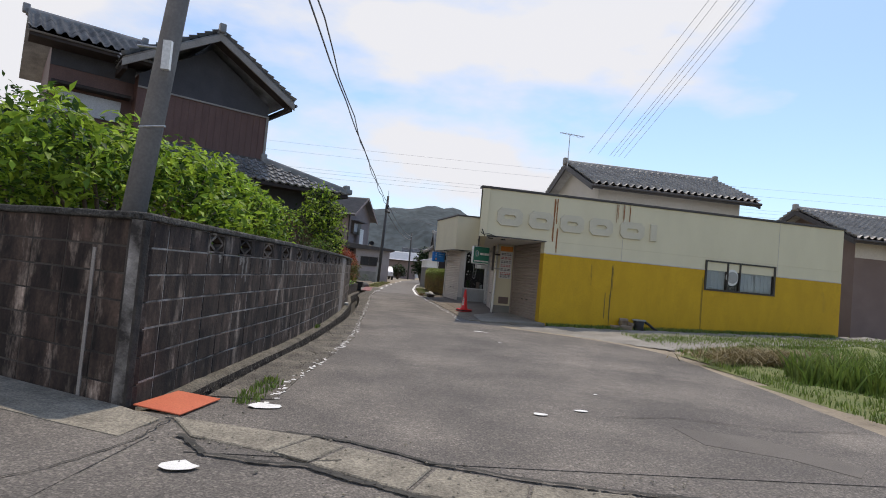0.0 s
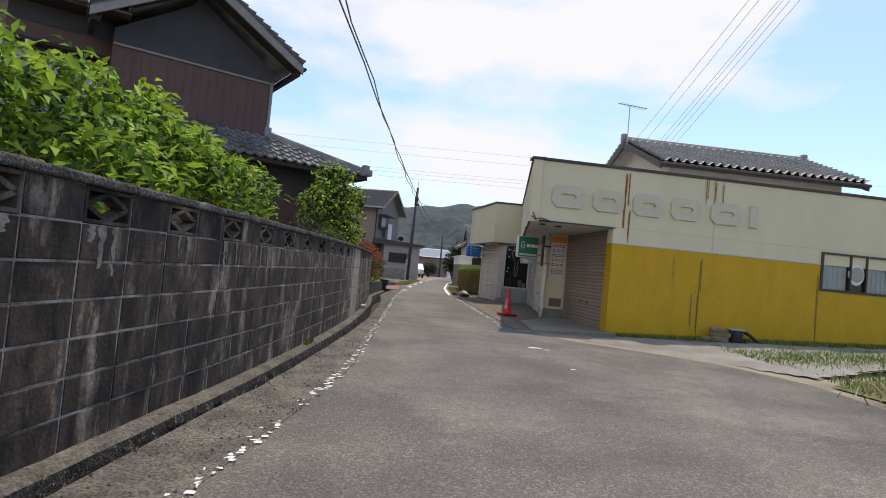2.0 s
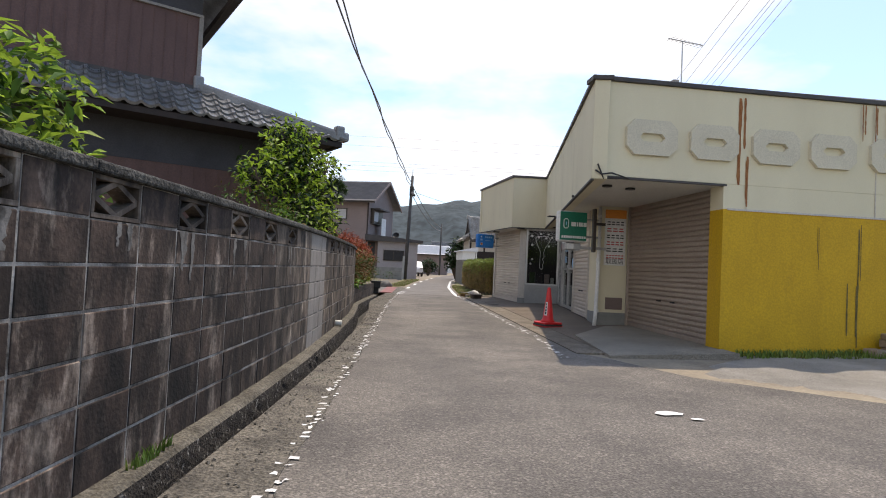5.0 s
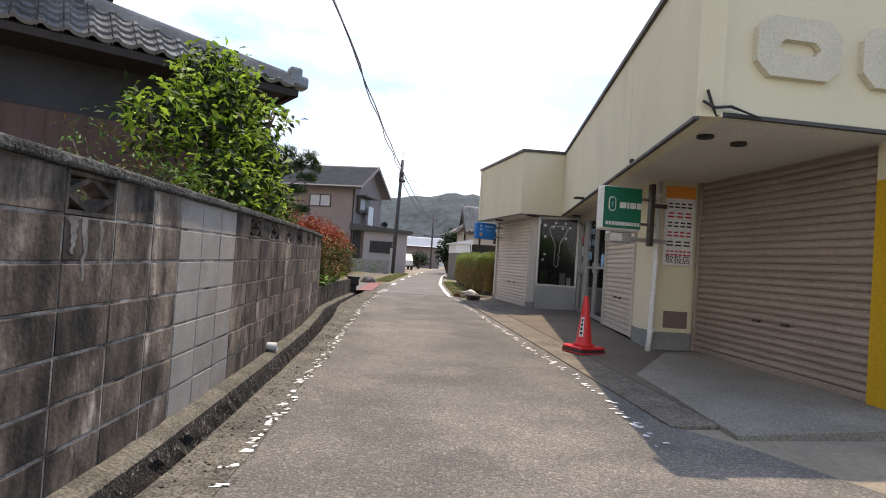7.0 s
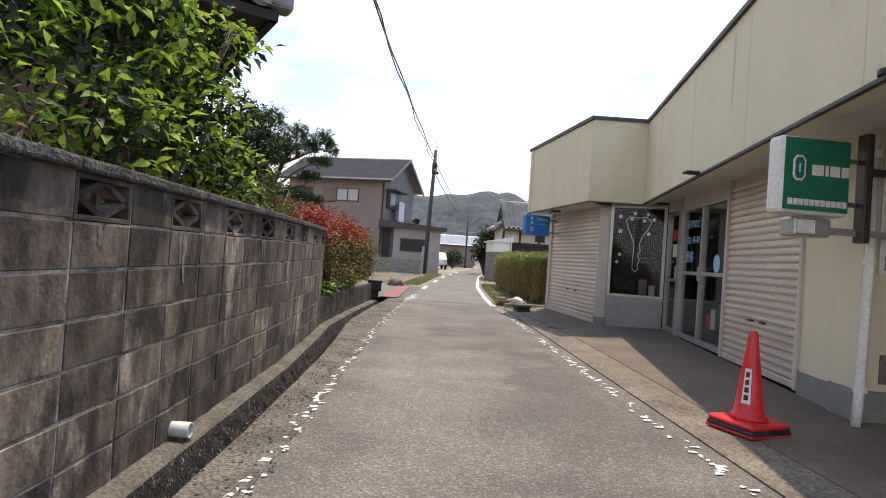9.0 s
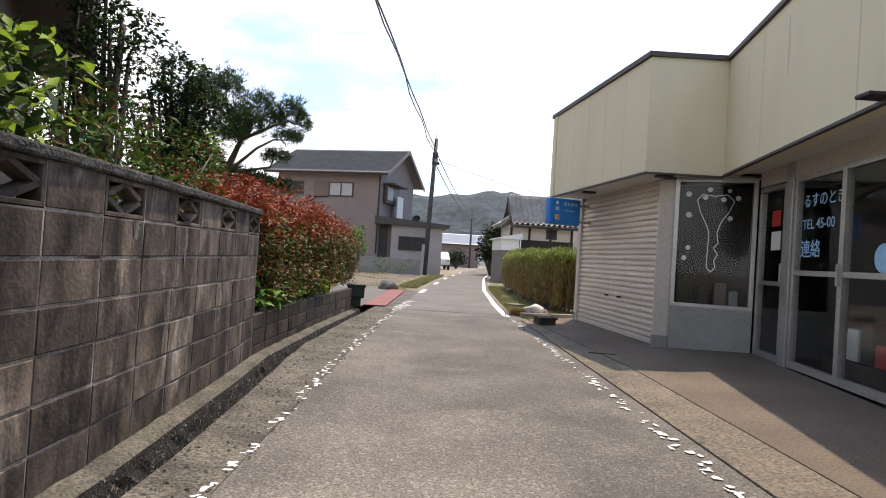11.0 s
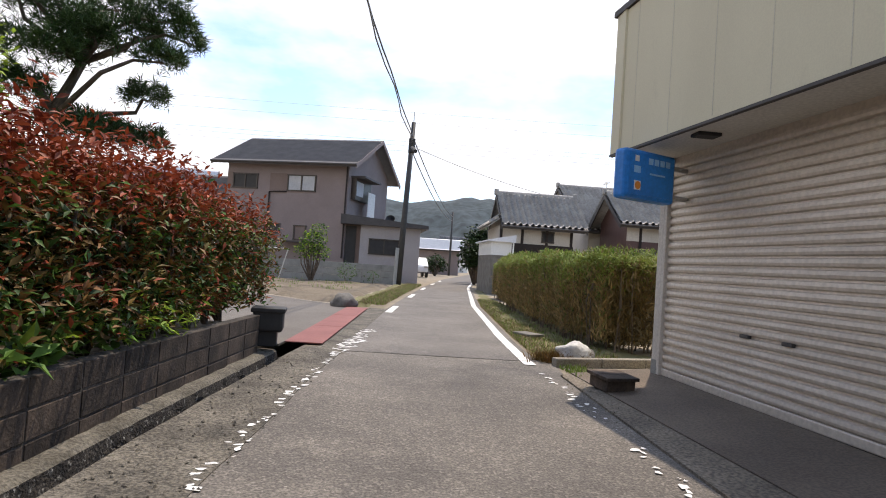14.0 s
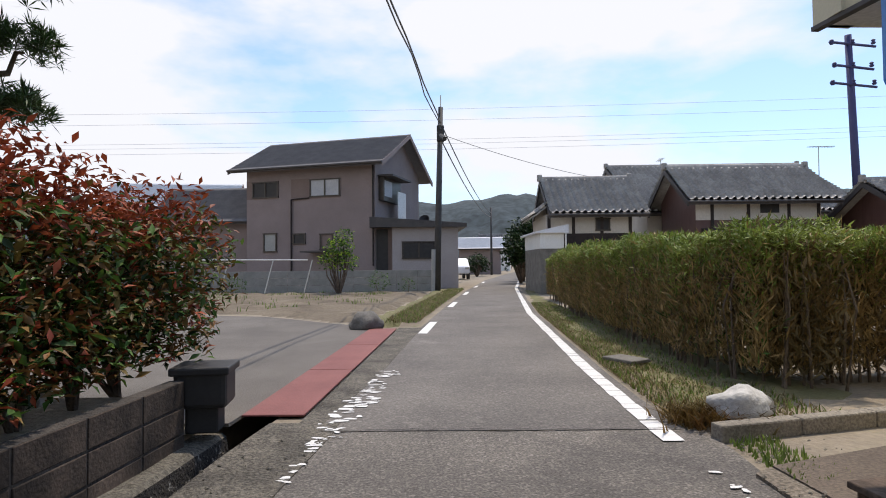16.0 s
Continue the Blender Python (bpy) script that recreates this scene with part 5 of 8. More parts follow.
def glazed_door(name, y1, y0, z0, z1, bars_z, label, panes):
    d = part(name, box(lane_pos(y1), 0.0, z0, lane_pos(y1) + 0.05, 0.07, z1, 0.004), M_ALU, shop, label, at=wm2)
    bm = bmesh.new()
    xa, xb = lane_pos(y1), lane_pos(y0)
    box(xb - 0.05, 0, z0, xb, 0.07, z1, 0, bm)
    box(xa + 0.05, 0.003, z0, xb - 0.05, 0.067, z0 + 0.07, 0, bm)
    box(xa + 0.05, 0.003, z1 - 0.05, xb - 0.05, 0.067, z1, 0, bm)
    for z in bars_z:
        box(xa + 0.05, 0.004, z, xb - 0.05, 0.066, z + 0.05, 0, bm)
    for k in range(1, panes):
        x = xa + (xb - xa) * k / panes
        box(x - 0.035, -0.006, z0 + 0.07, x + 0.035, 0.06, z1 - 0.05, 0, bm)
    part("door_frame", bm, M_ALU, d)
    g = part("pane", box(xa + 0.04, 0.03, z0 + 0.05, xb - 0.04, 0.036, z1 - 0.04), M_GLASS, d)
    g.visible_shadow = False
    x = xa + (xb - xa) / panes
    part("handle", box(x - 0.02, -0.035, 1.0, x + 0.005, -0.005, 1.2, 0.005), M_ALU, d)
    return d


d1 = glazed_door("door", 22.16, 20.36, 0.12, 2.10, (1.08,), "double aluminium glazed shop door with notices", 2)
d2 = glazed_door("door", 23.0, 22.34, 0.12, 2.08, (0.95,), "single aluminium glazed side door", 1)
part("door_post", box(lane_pos(22.33), -0.02, 0.10, lane_pos(22.17), 0.1, FZ0, 0.005), M_ALU, shop, at=wm2)
for x0, z0, x1, z1, mt in ((0.30, 1.62, 0.50, 1.80, M_INK_RED), (0.30, 1.35, 0.52, 1.56, M_WHITE_PLASTIC)):
    part("notice", box(lane_pos(23.0) + x0, 0.022, z0, lane_pos(23.0) + x1, 0.028, z1), mt, d2)
xa = lane_pos(22.16)
for body, size, x, z in (("るすのとき", 0.15, 0.14, 1.78), ("TEL 45-00", 0.14, 0.14, 1.55), ("連絡", 0.19, 0.12, 1.28)):
    part("lettering", text_mesh(body, size, M_BLUE_PALE), None, d1, "pale blue handwritten notice on the glass", at=Matrix.Translation((xa + x, 0.026, z)))
part("poster", lathe([(0.12, 0), (0.12, 0.004)], 18), M_BLUE_PALE, d1, at=Matrix.Translation((lane_pos(20.72), 0.028, 1.25)) @ Matrix.Rotation(radians(90), 4, "X"))
# what stands inside the door
inside = thing("shop_display", "red and white goods on low shelves inside the door", "display", wm2)
for i in range(6):
    part("box", box(xa + 0.2 + i * 0.22, 0.35, 0.3, xa + 0.38 + i * 0.22, 0.5, 0.5 + 0.1 * (i % 3), 0.01), (M_INK_RED, M_WHITE_PLASTIC, M_BLACK)[i % 3], inside)
part("shelf", box(xa + 0.1, 0.3, 0.1, xa + 1.6, 0.6, 0.3, 0.005), M_WOOD_DARK, inside)
# room behind the glass, its unlit darkness put into near-black surfaces
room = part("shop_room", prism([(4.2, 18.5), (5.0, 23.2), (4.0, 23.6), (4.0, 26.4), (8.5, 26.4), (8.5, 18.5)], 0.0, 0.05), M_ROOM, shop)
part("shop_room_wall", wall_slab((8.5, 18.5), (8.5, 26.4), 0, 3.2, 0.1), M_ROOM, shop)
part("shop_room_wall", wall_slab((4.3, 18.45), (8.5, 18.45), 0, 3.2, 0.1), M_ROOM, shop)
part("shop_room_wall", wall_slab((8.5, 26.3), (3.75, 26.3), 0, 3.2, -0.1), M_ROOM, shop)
part("back_wall", wall_slab((13.9, 15.1), (13.9, 26.8), 0, 3.4, 0.2), M_CREAM, shop)
part("back_wall", wall_slab((13.9, 26.8), (3.75, 26.48), 0, 3.4, -0.15), M_CREAM, shop)

# far bay: corner pier, show window, shutter
sm = along(S0, W1)
SL = math.hypot(W1[0] - S0[0], W1[1] - S0[1])
part("pier", box(-0.09, -0.02, 0.06, 0.10, 0.14, 2.2, 0.02), M_PLASTER_C, shop, at=sm)
part("pier_base", box(-0.095, -0.024, 0.0, 0.105, 0.14, 0.24, 0.02), M_PLINTH, shop, at=sm)
show = part("show_window", box(0.10, 0, 0.06, SL, 0.12, 0.62), M_GREY_WALL, shop, "dark show window with a white painted key", at=sm)
bm = bmesh.new()
for b in ((0.10, 0.62, 0.15, 2.225), (SL - 0.05, 0.62, SL, 2.225), (0.15, 0.62, SL - 0.05, 0.66), (0.15, 2.17, SL - 0.05, 2.225)):
    box(b[0], 0.0, b[1], b[2], 0.08, b[3], 0, bm)
part("window_frame", bm, M_ALU, show)
g = part("pane", box(0.14, 0.03, 0.64, SL - 0.04, 0.036, 2.16), M_GLASS, show)
g.visible_shadow = False
# near-black sheet painted for the shade behind the show window
part("unlit_back", box(0.12, 0.55, 0.3, SL + 0.3, 0.57, 2.2), M_ROOM, show)


def ring_line(points, w, mat, name):
    """A painted outline on the pane."""
    bm = bmesh.new()
    for (x0, z0), (x1, z1) in zip(points, points[1:] + points[:1]):
        d = Vector((x1 - x0, z1 - z0))
        n = Vector((-d.y, d.x)).normalized() * w / 2
        bm.faces.new([bm.verts.new((x, 0.0285, z)) for x, z in ((x0 - n.x, z0 - n.y), (x1 - n.x, z1 - n.y), (x1 + n.x, z1 + n.y), (x0 + n.x, z0 + n.y))])
    return part(name, bm, mat, show)


key = [(0.36, 1.95), (0.42, 2.02), (0.55, 2.0), (0.70, 2.02), (0.78, 1.94), (0.72, 1.80), (0.64, 1.68), (0.60, 1.55), (0.62, 1.42), (0.57, 1.36), (0.62, 1.28), (0.58, 1.20), (0.60, 1.12), (0.55, 1.06), (0.50, 1.12), (0.51, 1.55), (0.46, 1.68), (0.40, 1.80)]
ring_line(key, 0.011, M_CURTAIN, "painted_key")
for x, z, r in ((0.26, 2.02, 0.035), (0.27, 1.76, 0.035), (0.74, 1.73, 0.03), (0.82, 1.98, 0.03), (0.5, 2.08, 0.03), (0.28, 1.35, 0.03), (0.45, 1.98, 0.03), (0.66, 1.96, 0.03), (0.24, 1.22, 0.03), (0.72, 2.07, 0.025)):
    part("painted_dot", lathe([(r, 0), (r, 0.002)], 12), M_CURTAIN, show, at=Matrix.Translation((x, 0.0285, z)) @ Matrix.Rotation(radians(90), 4, "X"))
for x, z, s, mt in ((0.28, 0.68, 0.16, M_LEAF_DARK), (0.5, 0.68, 0.12, M_WOOD_DARK), (0.7, 0.68, 0.14, M_BRICK_WALL), (0.85, 0.68, 0.1, M_GREY_WALL)):
    part("ornament", box(x - s / 2, 0.2, 0.60, x + s / 2, 0.2 + s, 0.60 + s * 2.4, 0.02), mt, show)
shutter("shutter", S1, (3.86, 23.53), 0.08, 2.23, M_SHUT, "closed cream steel roller shutter with faded patches")
part("end_pier", box(-0.14, -0.03, 0.06, -0.05, 0.14, 2.2, 0.006), M_PLASTER_C, shop, at=along(S1, (3.86, 23.5)))
part("end_pier_base", box(-0.145, -0.034, 0.0, -0.045, 0.14, 0.22, 0.006), M_PLINTH, shop, at=along(S1, (3.86, 23.5)))

# downpipe
dp = thing("downpipe", "white plastic downpipe with bracket beside the pillar", "pipe")
part("pipe", tube([(4.02, 17.52, 2.25), (4.02, 17.52, 1.2), (4.0, 17.52, 0.25), (3.97, 17.5, 0.03)], 0.035, 10), M_WHITE_PLASTIC, dp, smooth=True)
for z in (1.25, 0.3, 2.05):
    part("collar", lathe([(0.042, 0), (0.042, 0.05)], 12), M_WHITE_PLASTIC, dp, at=Matrix.Translation((4.015, 17.52, z)))

# projecting green sign
green = thing("projecting_sign", "green and white projecting box sign", "sign", pose(3.18, 17.33, 0, rz=6))
part("case", box(0, 0, 1.57, 0.56, 0.14, 2.13, 0.035), M_WHITE_PLASTIC, green)
part("panel", box(0.035, -0.004, 1.60, 0.55, 0.0, 2.115), M_GREEN, green)
part("emblem", relief([(0.09, 1.84), (0.12, 1.80), (0.18, 1.80), (0.21, 1.84), (0.21, 1.96), (0.18, 2.0), (0.12, 2.0), (0.09, 1.96)], 0.003), M_WHITE_PLASTIC, green, at=Matrix.Translation((0, -0.004, 0)))
part("emblem_core", relief([(0.105, 1.845), (0.125, 1.815), (0.175, 1.815), (0.195, 1.845), (0.195, 1.955), (0.175, 1.985), (0.125, 1.985), (0.105, 1.955)], 0.003), M_GREEN, green, at=Matrix.Translation((0, -0.0075, 0)))
part("emblem_dot", relief([(0.135, 1.86), (0.165, 1.86), (0.165, 1.94), (0.135, 1.94)], 0.003), M_BLUE_PALE, green, at=Matrix.Translation((0, -0.011, 0)))
bars(green, [(0.25, 1.855, 0.34, 1.93), (0.355, 1.855, 0.38, 1.93), (0.395, 1.855, 0.47, 1.93), (0.485, 1.855, 0.545, 1.93)], M_WHITE_PLASTIC, Matrix.Translation((0, -0.004, 0)))
bars(green, [(0.07 + i * 0.043, 1.635, 0.105 + i * 0.043, 1.68) for i in range(11)], M_WHITE_PLASTIC, Matrix.Translation((0, -0.004, 0)))
part("arm", tube([(0.5, 0.07, 2.0), (0.9, 0.12, 2.0)], 0.02, 6), M_ALU, green)
part("arm", tube([(0.5, 0.07, 1.68), (0.9, 0.12, 1.68)], 0.02, 6), M_ALU, green)
lampbox = thing("meter_box", "small grey metal box below the green sign", "box", pose(3.34, 17.38, 0, rz=6))
part("case", box(0.0, 0, 1.42, 0.30, 0.16, 1.56, 0.02), M_ALU, lampbox)
part("front", box(0.03, -0.006, 1.44, 0.16, 0.0, 1.54, 0.01), M_WHITE_PLASTIC, lampbox)
part("bracket", box(0.29, 0.03, 1.45, 0.82, 0.08, 1.50), M_ALU, lampbox)
blk = part("wall_bracket", box(3.86, 17.40, 1.40, 3.92, 17.50, 2.2, 0.01), M_BRONZE)
tagged(blk, "dark upright sign bracket fixed to the pillar", "bracket")
part("stay", box(3.9, 17.44, 1.9, 4.1, 17.48, 1.95), M_BRONZE, blk)

# projecting blue sign
blue = thing("projecting_sign", "bright blue projecting box sign with small emblems", "sign", along((2.84, 25.60), (3.54, 25.95)))
part("case", box(0, 0, 1.70, 0.65, 0.14, 2.14, 0.03), M_BLUE, blue)
part("panel", box(0.04, -0.005, 1.74, 0.61, 0.0, 2.10), M_BLUE, blue)
for x0, z0, x1, z1 in ((0.10, 1.77, 0.20, 1.87), (0.10, 2.02, 0.17, 2.09)):
    part("emblem", relief([(x0, z0), (x1, z0), (x1, z1), (x0, z1)], 0.003), M_WHITE_PLASTIC, blue, at=Matrix.Translation((0, -0.005, 0)))
part("emblem_ring", lathe([(0.035, 0), (0.035, 0.003)], 14), M_INK_ORANGE, blue, at=Matrix.Translation((0.15, -0.009, 1.82)) @ Matrix.Rotation(radians(90), 4, "X"))
bars(blue, [(0.28 + i * 0.075, 2.02, 0.335 + i * 0.075, 2.075) for i in range(4)] + [(0.10, 1.93, 0.18, 1.99)] + [(0.3, 1.93, 0.5, 1.945)], M_BLUE_PALE, Matrix.Translation((0, -0.005, 0)))
part("arm", tube([(0.63, 0.07, 2.05), (0.98, 0.07, 2.05)], 0.025, 6), M_ALU, blue)
part("arm", tube([(0.63, 0.07, 1.78), (0.98, 0.07, 1.78)], 0.025, 6), M_ALU, blue)

# traffic cone
cone = thing("traffic_cone", "red plastic traffic cone with a white lettered band", "traffic cone", pose(3.06, 17.32, 0.022, rz=20))
part("weight", prism([(-0.19, -0.19), (0.19, -0.19), (0.19, 0.19), (-0.19, 0.19)], 0, 0.05, 0.012), M_BLACK, cone, "black rubber weight ring")
part("base", prism([(-0.185, -0.185), (0.185, -0.185), (0.185, 0.185), (-0.185, 0.185)], 0.048, 0.085, 0.012), M_CONE, cone)
part("skirt", prism([(-0.192, -0.192), (0.192, -0.192), (0.192, 0.192), (-0.192, 0.192)], -0.0, 0.022, 0.006), M_CONE, cone)
part("body", lathe([(0.125, 0.083), (0.12, 0.11), (0.10, 0.125), (0.062, 0.42), (0.030, 0.68), (0.022, 0.70), (0.0, 0.70)][:-1] + [(0.006, 0.702)], 24), M_CONE, cone, smooth=True)
bm = bmesh.new()
N = 6
A0 = radians(186)
lo = [bm.verts.new((0.0935 * math.cos(A0 + i * 0.13), 0.0935 * math.sin(A0 + i * 0.13), 0.20)) for i in range(N)]
hi = [bm.verts.new((0.064 * math.cos(A0 + i * 0.13), 0.064 * math.sin(A0 + i * 0.13), 0.44)) for i in range(N)]
for i in range(N - 1):
    bm.faces.new((lo[i], lo[i + 1], hi[i + 1], hi[i]))
band = part("label_band", bm, M_WHITE_PLASTIC, cone)
for k in range(4):
    bm = bmesh.new()
    z = 0.225 + k * 0.052
    r0, r1 = 0.0965 - (z - 0.2) * 0.125, 0.0965 - (z + 0.035 - 0.2) * 0.125
    lo = [bm.verts.new((r0 * math.cos(A0 + 0.16 + i * 0.11), r0 * math.sin(A0 + 0.16 + i * 0.11), z)) for i in range(4)]
    hi = [bm.verts.new((r1 * math.cos(A0 + 0.16 + i * 0.11), r1 * math.sin(A0 + 0.16 + i * 0.11), z + 0.035)) for i in range(4)]
    for i in range(3):
        bm.faces.new((lo[i], lo[i + 1], hi[i + 1], hi[i]))
    part("lettering", bm, M_BLACK, band)

# rubble at the yellow wall
for x, y, z, w, d, h, rz in ((6.92, 14.42, 0.02, 0.30, 0.24, 0.13, 8), (7.30, 14.38, 0.02, 0.42, 0.26, 0.16, -6), (7.28, 14.46, 0.182, 0.34, 0.2, 0.15, 4), (7.22, 14.40, 0.334, 0.30, 0.2, 0.11, -9), (7.47, 14.34, 0.182, 0.14, 0.2, 0.12, 14)):
    b = part("concrete_block", box(-w * 0.38, -d * 0.4, 0, w * 0.38, d * 0.4, h * 0.72, 0.014), M_BRICK_PALE, at=pose(7.1 + (x - 7.3) * 0.75, y + 0.03, 0.06 + z * 0.72, rz=rz * 2))
    tagged(b, "buff concrete brick stacked by the yellow wall", "brick", group="bricks by the wall")
bin_ = thing("stool_drum", "black plastic drum with a grey lid by the yellow wall", "drum", pose(7.48, 14.42, 0.07))
part("drum", lathe([(0.12, 0), (0.15, 0.03), (0.13, 0.14), (0.16, 0.27), (0.08, 0.28)], 18), M_BLACK, bin_, smooth=True)
part("lid", lathe([(0.18, 0.275), (0.19, 0.295), (0.17, 0.31), (0.04, 0.315)], 18), M_GREY_WALL, bin_)
part("hose", tube([(0.15, 0.02, 0.27), (0.28, -0.02, 0.2), (0.42, -0.04, 0.09), (0.56, -0.05, 0.02)], 0.035, 8), M_BLACK, bin_, smooth=True)

# ---- houses ----
def house_a():
    h = thing("house", "two-storey timber house with grey tile roofs and brown siding", "house", pose(-3.85, 18.85, 0, rz=31))
    P = lambda n, b, m, l="": part(n, b, m, h, l)
    # ground storey, upper storey, left wing
    P("wall", box(-9.0, -0.05, 0, 2.0, 6.0, 3.75), M_WOOD)
    P("wall_band", box(-9.0, -0.062, 2.75, 2.012, 0.0, 2.80), M_GABLE)
    P("frieze", box(-9.0, -0.058, 2.80, 2.008, 0.0, 3.75), M_GABLE)
    P("wall_upper", box(-3.9, 0.0, 3.9, 0.0, 6.0, 6.15), M_WOOD)
    g = bmesh.new()
    a = [g.verts.new(p) for p in ((-3.9, 0, 6.15), (0, 0, 6.15), (-1.95, 0, 7.45))]
    b = [g.verts.new((v.co.x, 0.2, v.co.z)) for v in a]
    g.faces.new(a)
    g.faces.new(b[::-1])
    for i in range(3):
        g.faces.new((a[i], a[(i + 1) % 3], b[(i + 1) % 3], b[i]))
    P("gable", g, M_GABLE)
    P("gable_panel", box(-3.9, -0.02, 5.80, -0.0, 0.0, 6.15), M_GABLE)
    P("gable_trim", box(-3.9, -0.05, 5.75, 0.03, 0.0, 5.80), M_BARGE, "pale metal flashing strip")
    P("corner_trim", box(-0.05, -0.04, 4.3, 0.03, 0.05, 5.76), M_BARGE)
    for i in range(20):
        P("board_batten", box(-3.86 + i * 0.2, -0.012, 4.25, -3.845 + i * 0.2, 0.0, 5.75), M_WOOD)
    for i in range(26):
        P("board_batten", box(-3.9 + i * 0.23, -0.062, 0.6, -3.885 + i * 0.23, -0.04, 2.75), M_WOOD)
    # gable roof
    tiled("roof", (-4.45, 6.2, 6.30), (-4.45, -0.78, 6.30), (-1.95, 6.2, 7.80), (-1.95, -0.78, 7.80), M_TILE, h)
    tiled("roof", (0.55, -0.78, 6.30), (0.55, 6.2, 6.30), (-1.95, -0.78, 7.80), (-1.95, 6.2, 7.80), M_TILE, h)
    ridge_row((-1.95, -0.8, 7.80), (-1.95, 6.2, 7.80), h, M_TILE)
    for s in (-1, 1):
        bm = bmesh.new()
        x0, x1 = -1.95, -1.95 + s * 2.52
        v = [bm.verts.new(p) for p in ((x0, -0.80, 7.76), (x1, -0.80, 6.24), (x1, -0.80, 6.04), (x0, -0.80, 7.55))]
        w = [bm.verts.new((p.co.x, -0.74, p.co.z)) for p in v]
        bm.faces.new(v)
        bm.faces.new(w[::-1])
        for i in range(4):
            bm.faces.new((v[i], v[(i + 1) % 4], w[(i + 1) % 4], w[i]))
        P("barge_board", bm, M_BARGE)
        bm = bmesh.new()
        q = [bm.verts.new(p) for p in ((x0, -0.76, 7.70), (x1, -0.76, 6.2), (x1, 0.0, 6.2), (x0, 0.0, 7.70))]
        bm.faces.new(q)
        P("eave_soffit", bm, M_WOOD_DARK)
        P("purlin", box(x1 - 0.1 * s - 0.06, -0.7, 6.0, x1 - 0.1 * s + 0.06, 6.0, 6.14), M_WOOD_DARK)
    P("gutter", tube([(0.62, -0.78, 6.2), (0.62, 6.0, 6.2)], 0.05, 8), M_WOOD_DARK)
    # left wing
    P("wall_wing", box(-6.0, 0.6, 3.9, -3.9, 5.0, 6.6), M_WOOD)
    P("wing_band", box(-6.0, 0.58, 5.95, -3.9, 0.6, 6.6), M_GABLE)
    P("wing_window", box(-5.8, 0.52, 4.7, -4.2, 0.6, 5.3), M_CURTAIN, "pale shuttered upper window")
    P("wing_window_hood", box(-5.95, 0.2, 5.4, -4.0, 0.6, 5.48), M_WOOD_DARK)
    tiled("roof", (-6.6, -0.2, 6.53), (-3.6, -0.2, 6.53), (-6.6, 2.8, 7.85), (-3.6, 2.8, 7.85), M_TILE, h)
    tiled("roof", (-3.6, 5.8, 6.53), (-6.6, 5.8, 6.53), (-3.6, 2.8, 7.85), (-6.6, 2.8, 7.85), M_TILE, h)
    ridge_row((-6.65, 2.8, 7.85), (-3.4, 2.8, 7.85), h, M_TILE)
    P("wing_eave", box(-6.55, -0.15, 6.40, -3.6, 0.6, 6.50), M_WOOD_DARK)
    # skirt roof round the ground storey
    tiled("skirt_roof", (-9.5, -0.95, 3.55), (-4.9, -0.95, 3.55), (-9.5, 0.0, 4.28), (-4.9, 0.0, 4.28), M_TILE, h, course=0.2)
    bed = bmesh.new()
    lo = [bed.verts.new(p) for p in ((-4.9, -0.95, 3.50), (2.75, -0.95, 3.50), (0.0, 0.0, 4.23), (-4.9, 0.0, 4.23))]
    hi = [bed.verts.new((v.co.x, v.co.y, v.co.z + 0.05)) for v in lo]
    bed.faces.new(lo[::-1])
    bed.faces.new(hi)
    for i in range(4):
        bed.faces.new((lo[i], lo[(i + 1) % 4], hi[(i + 1) % 4], hi[i]))
    skirt = part("skirt_roof", bed, M_WOOD_DARK, h)
    prof = [(-0.135, 0.0), (-0.115, 0.045), (-0.07, 0.06), (-0.02, 0.018), (0.04, 0.0), (0.10, 0.006), (0.137, 0.035)]
    bt = bmesh.new()
    rows3 = [[bt.verts.new((x, y, z + up)) for x, z in prof] for y, up in ((0.0, 0.0), (0.0, 0.055), (0.30, 0.006))]
    for a_, b_ in zip(rows3, rows3[1:]):
        for i in range(len(prof) - 1):
            bt.faces.new((a_[i], a_[i + 1], b_[i + 1], b_[i]))
    tile_me = mesh_of(bt, "roof_tile", M_TILE)
    slope = math.atan2(0.73, 0.95)
    run = math.hypot(0.73, 0.95)
    for r in range(5):
        k = r / 5 * 0.985
        right = 2.68 - 2.7 * k
        x = -4.8
        while x < right:
            part("roof_tile", tile_me, None, skirt, at=Matrix.Translation((x, -0.98 + 0.95 * k, 3.553 + 0.73 * k)) @ Matrix.Rotation(slope, 4, "X"))
            x += 0.27
    tiled("skirt_roof", (2.75, -0.95, 3.55), (2.75, 6.5, 3.55), (0.0, 0.0, 4.28), (0.0, 6.5, 4.28), M_TILE, h)
    ridge_row((0.0, 0.0, 4.30), (2.68, -0.92, 3.62), h, M_TILE, 0.07, "hip_ridge")
    P("ridge_tip", box(2.55, -1.0, 3.58, 2.9, -0.75, 3.78, 0.05), M_TILE)
    P("eave_board", box(-9.5, -0.97, 3.44, 2.72, -0.90, 3.54), M_WOOD_DARK)
    P("eave_board", box(2.66, -0.97, 3.44, 2.74, 6.4, 3.54), M_WOOD_DARK)
    P("eave_soffit", box(-9.5, -0.9, 3.48, 2.66, 0.0, 3.52), M_WOOD_DARK)
    P("eave_soffit", box(2.0, 0.0, 3.48, 2.66, 6.4, 3.515), M_WOOD_DARK)
    P("flashing", box(-3.9, -0.06, 4.22, 0.06, 0.0, 4.36), M_TRIM)


house_a()


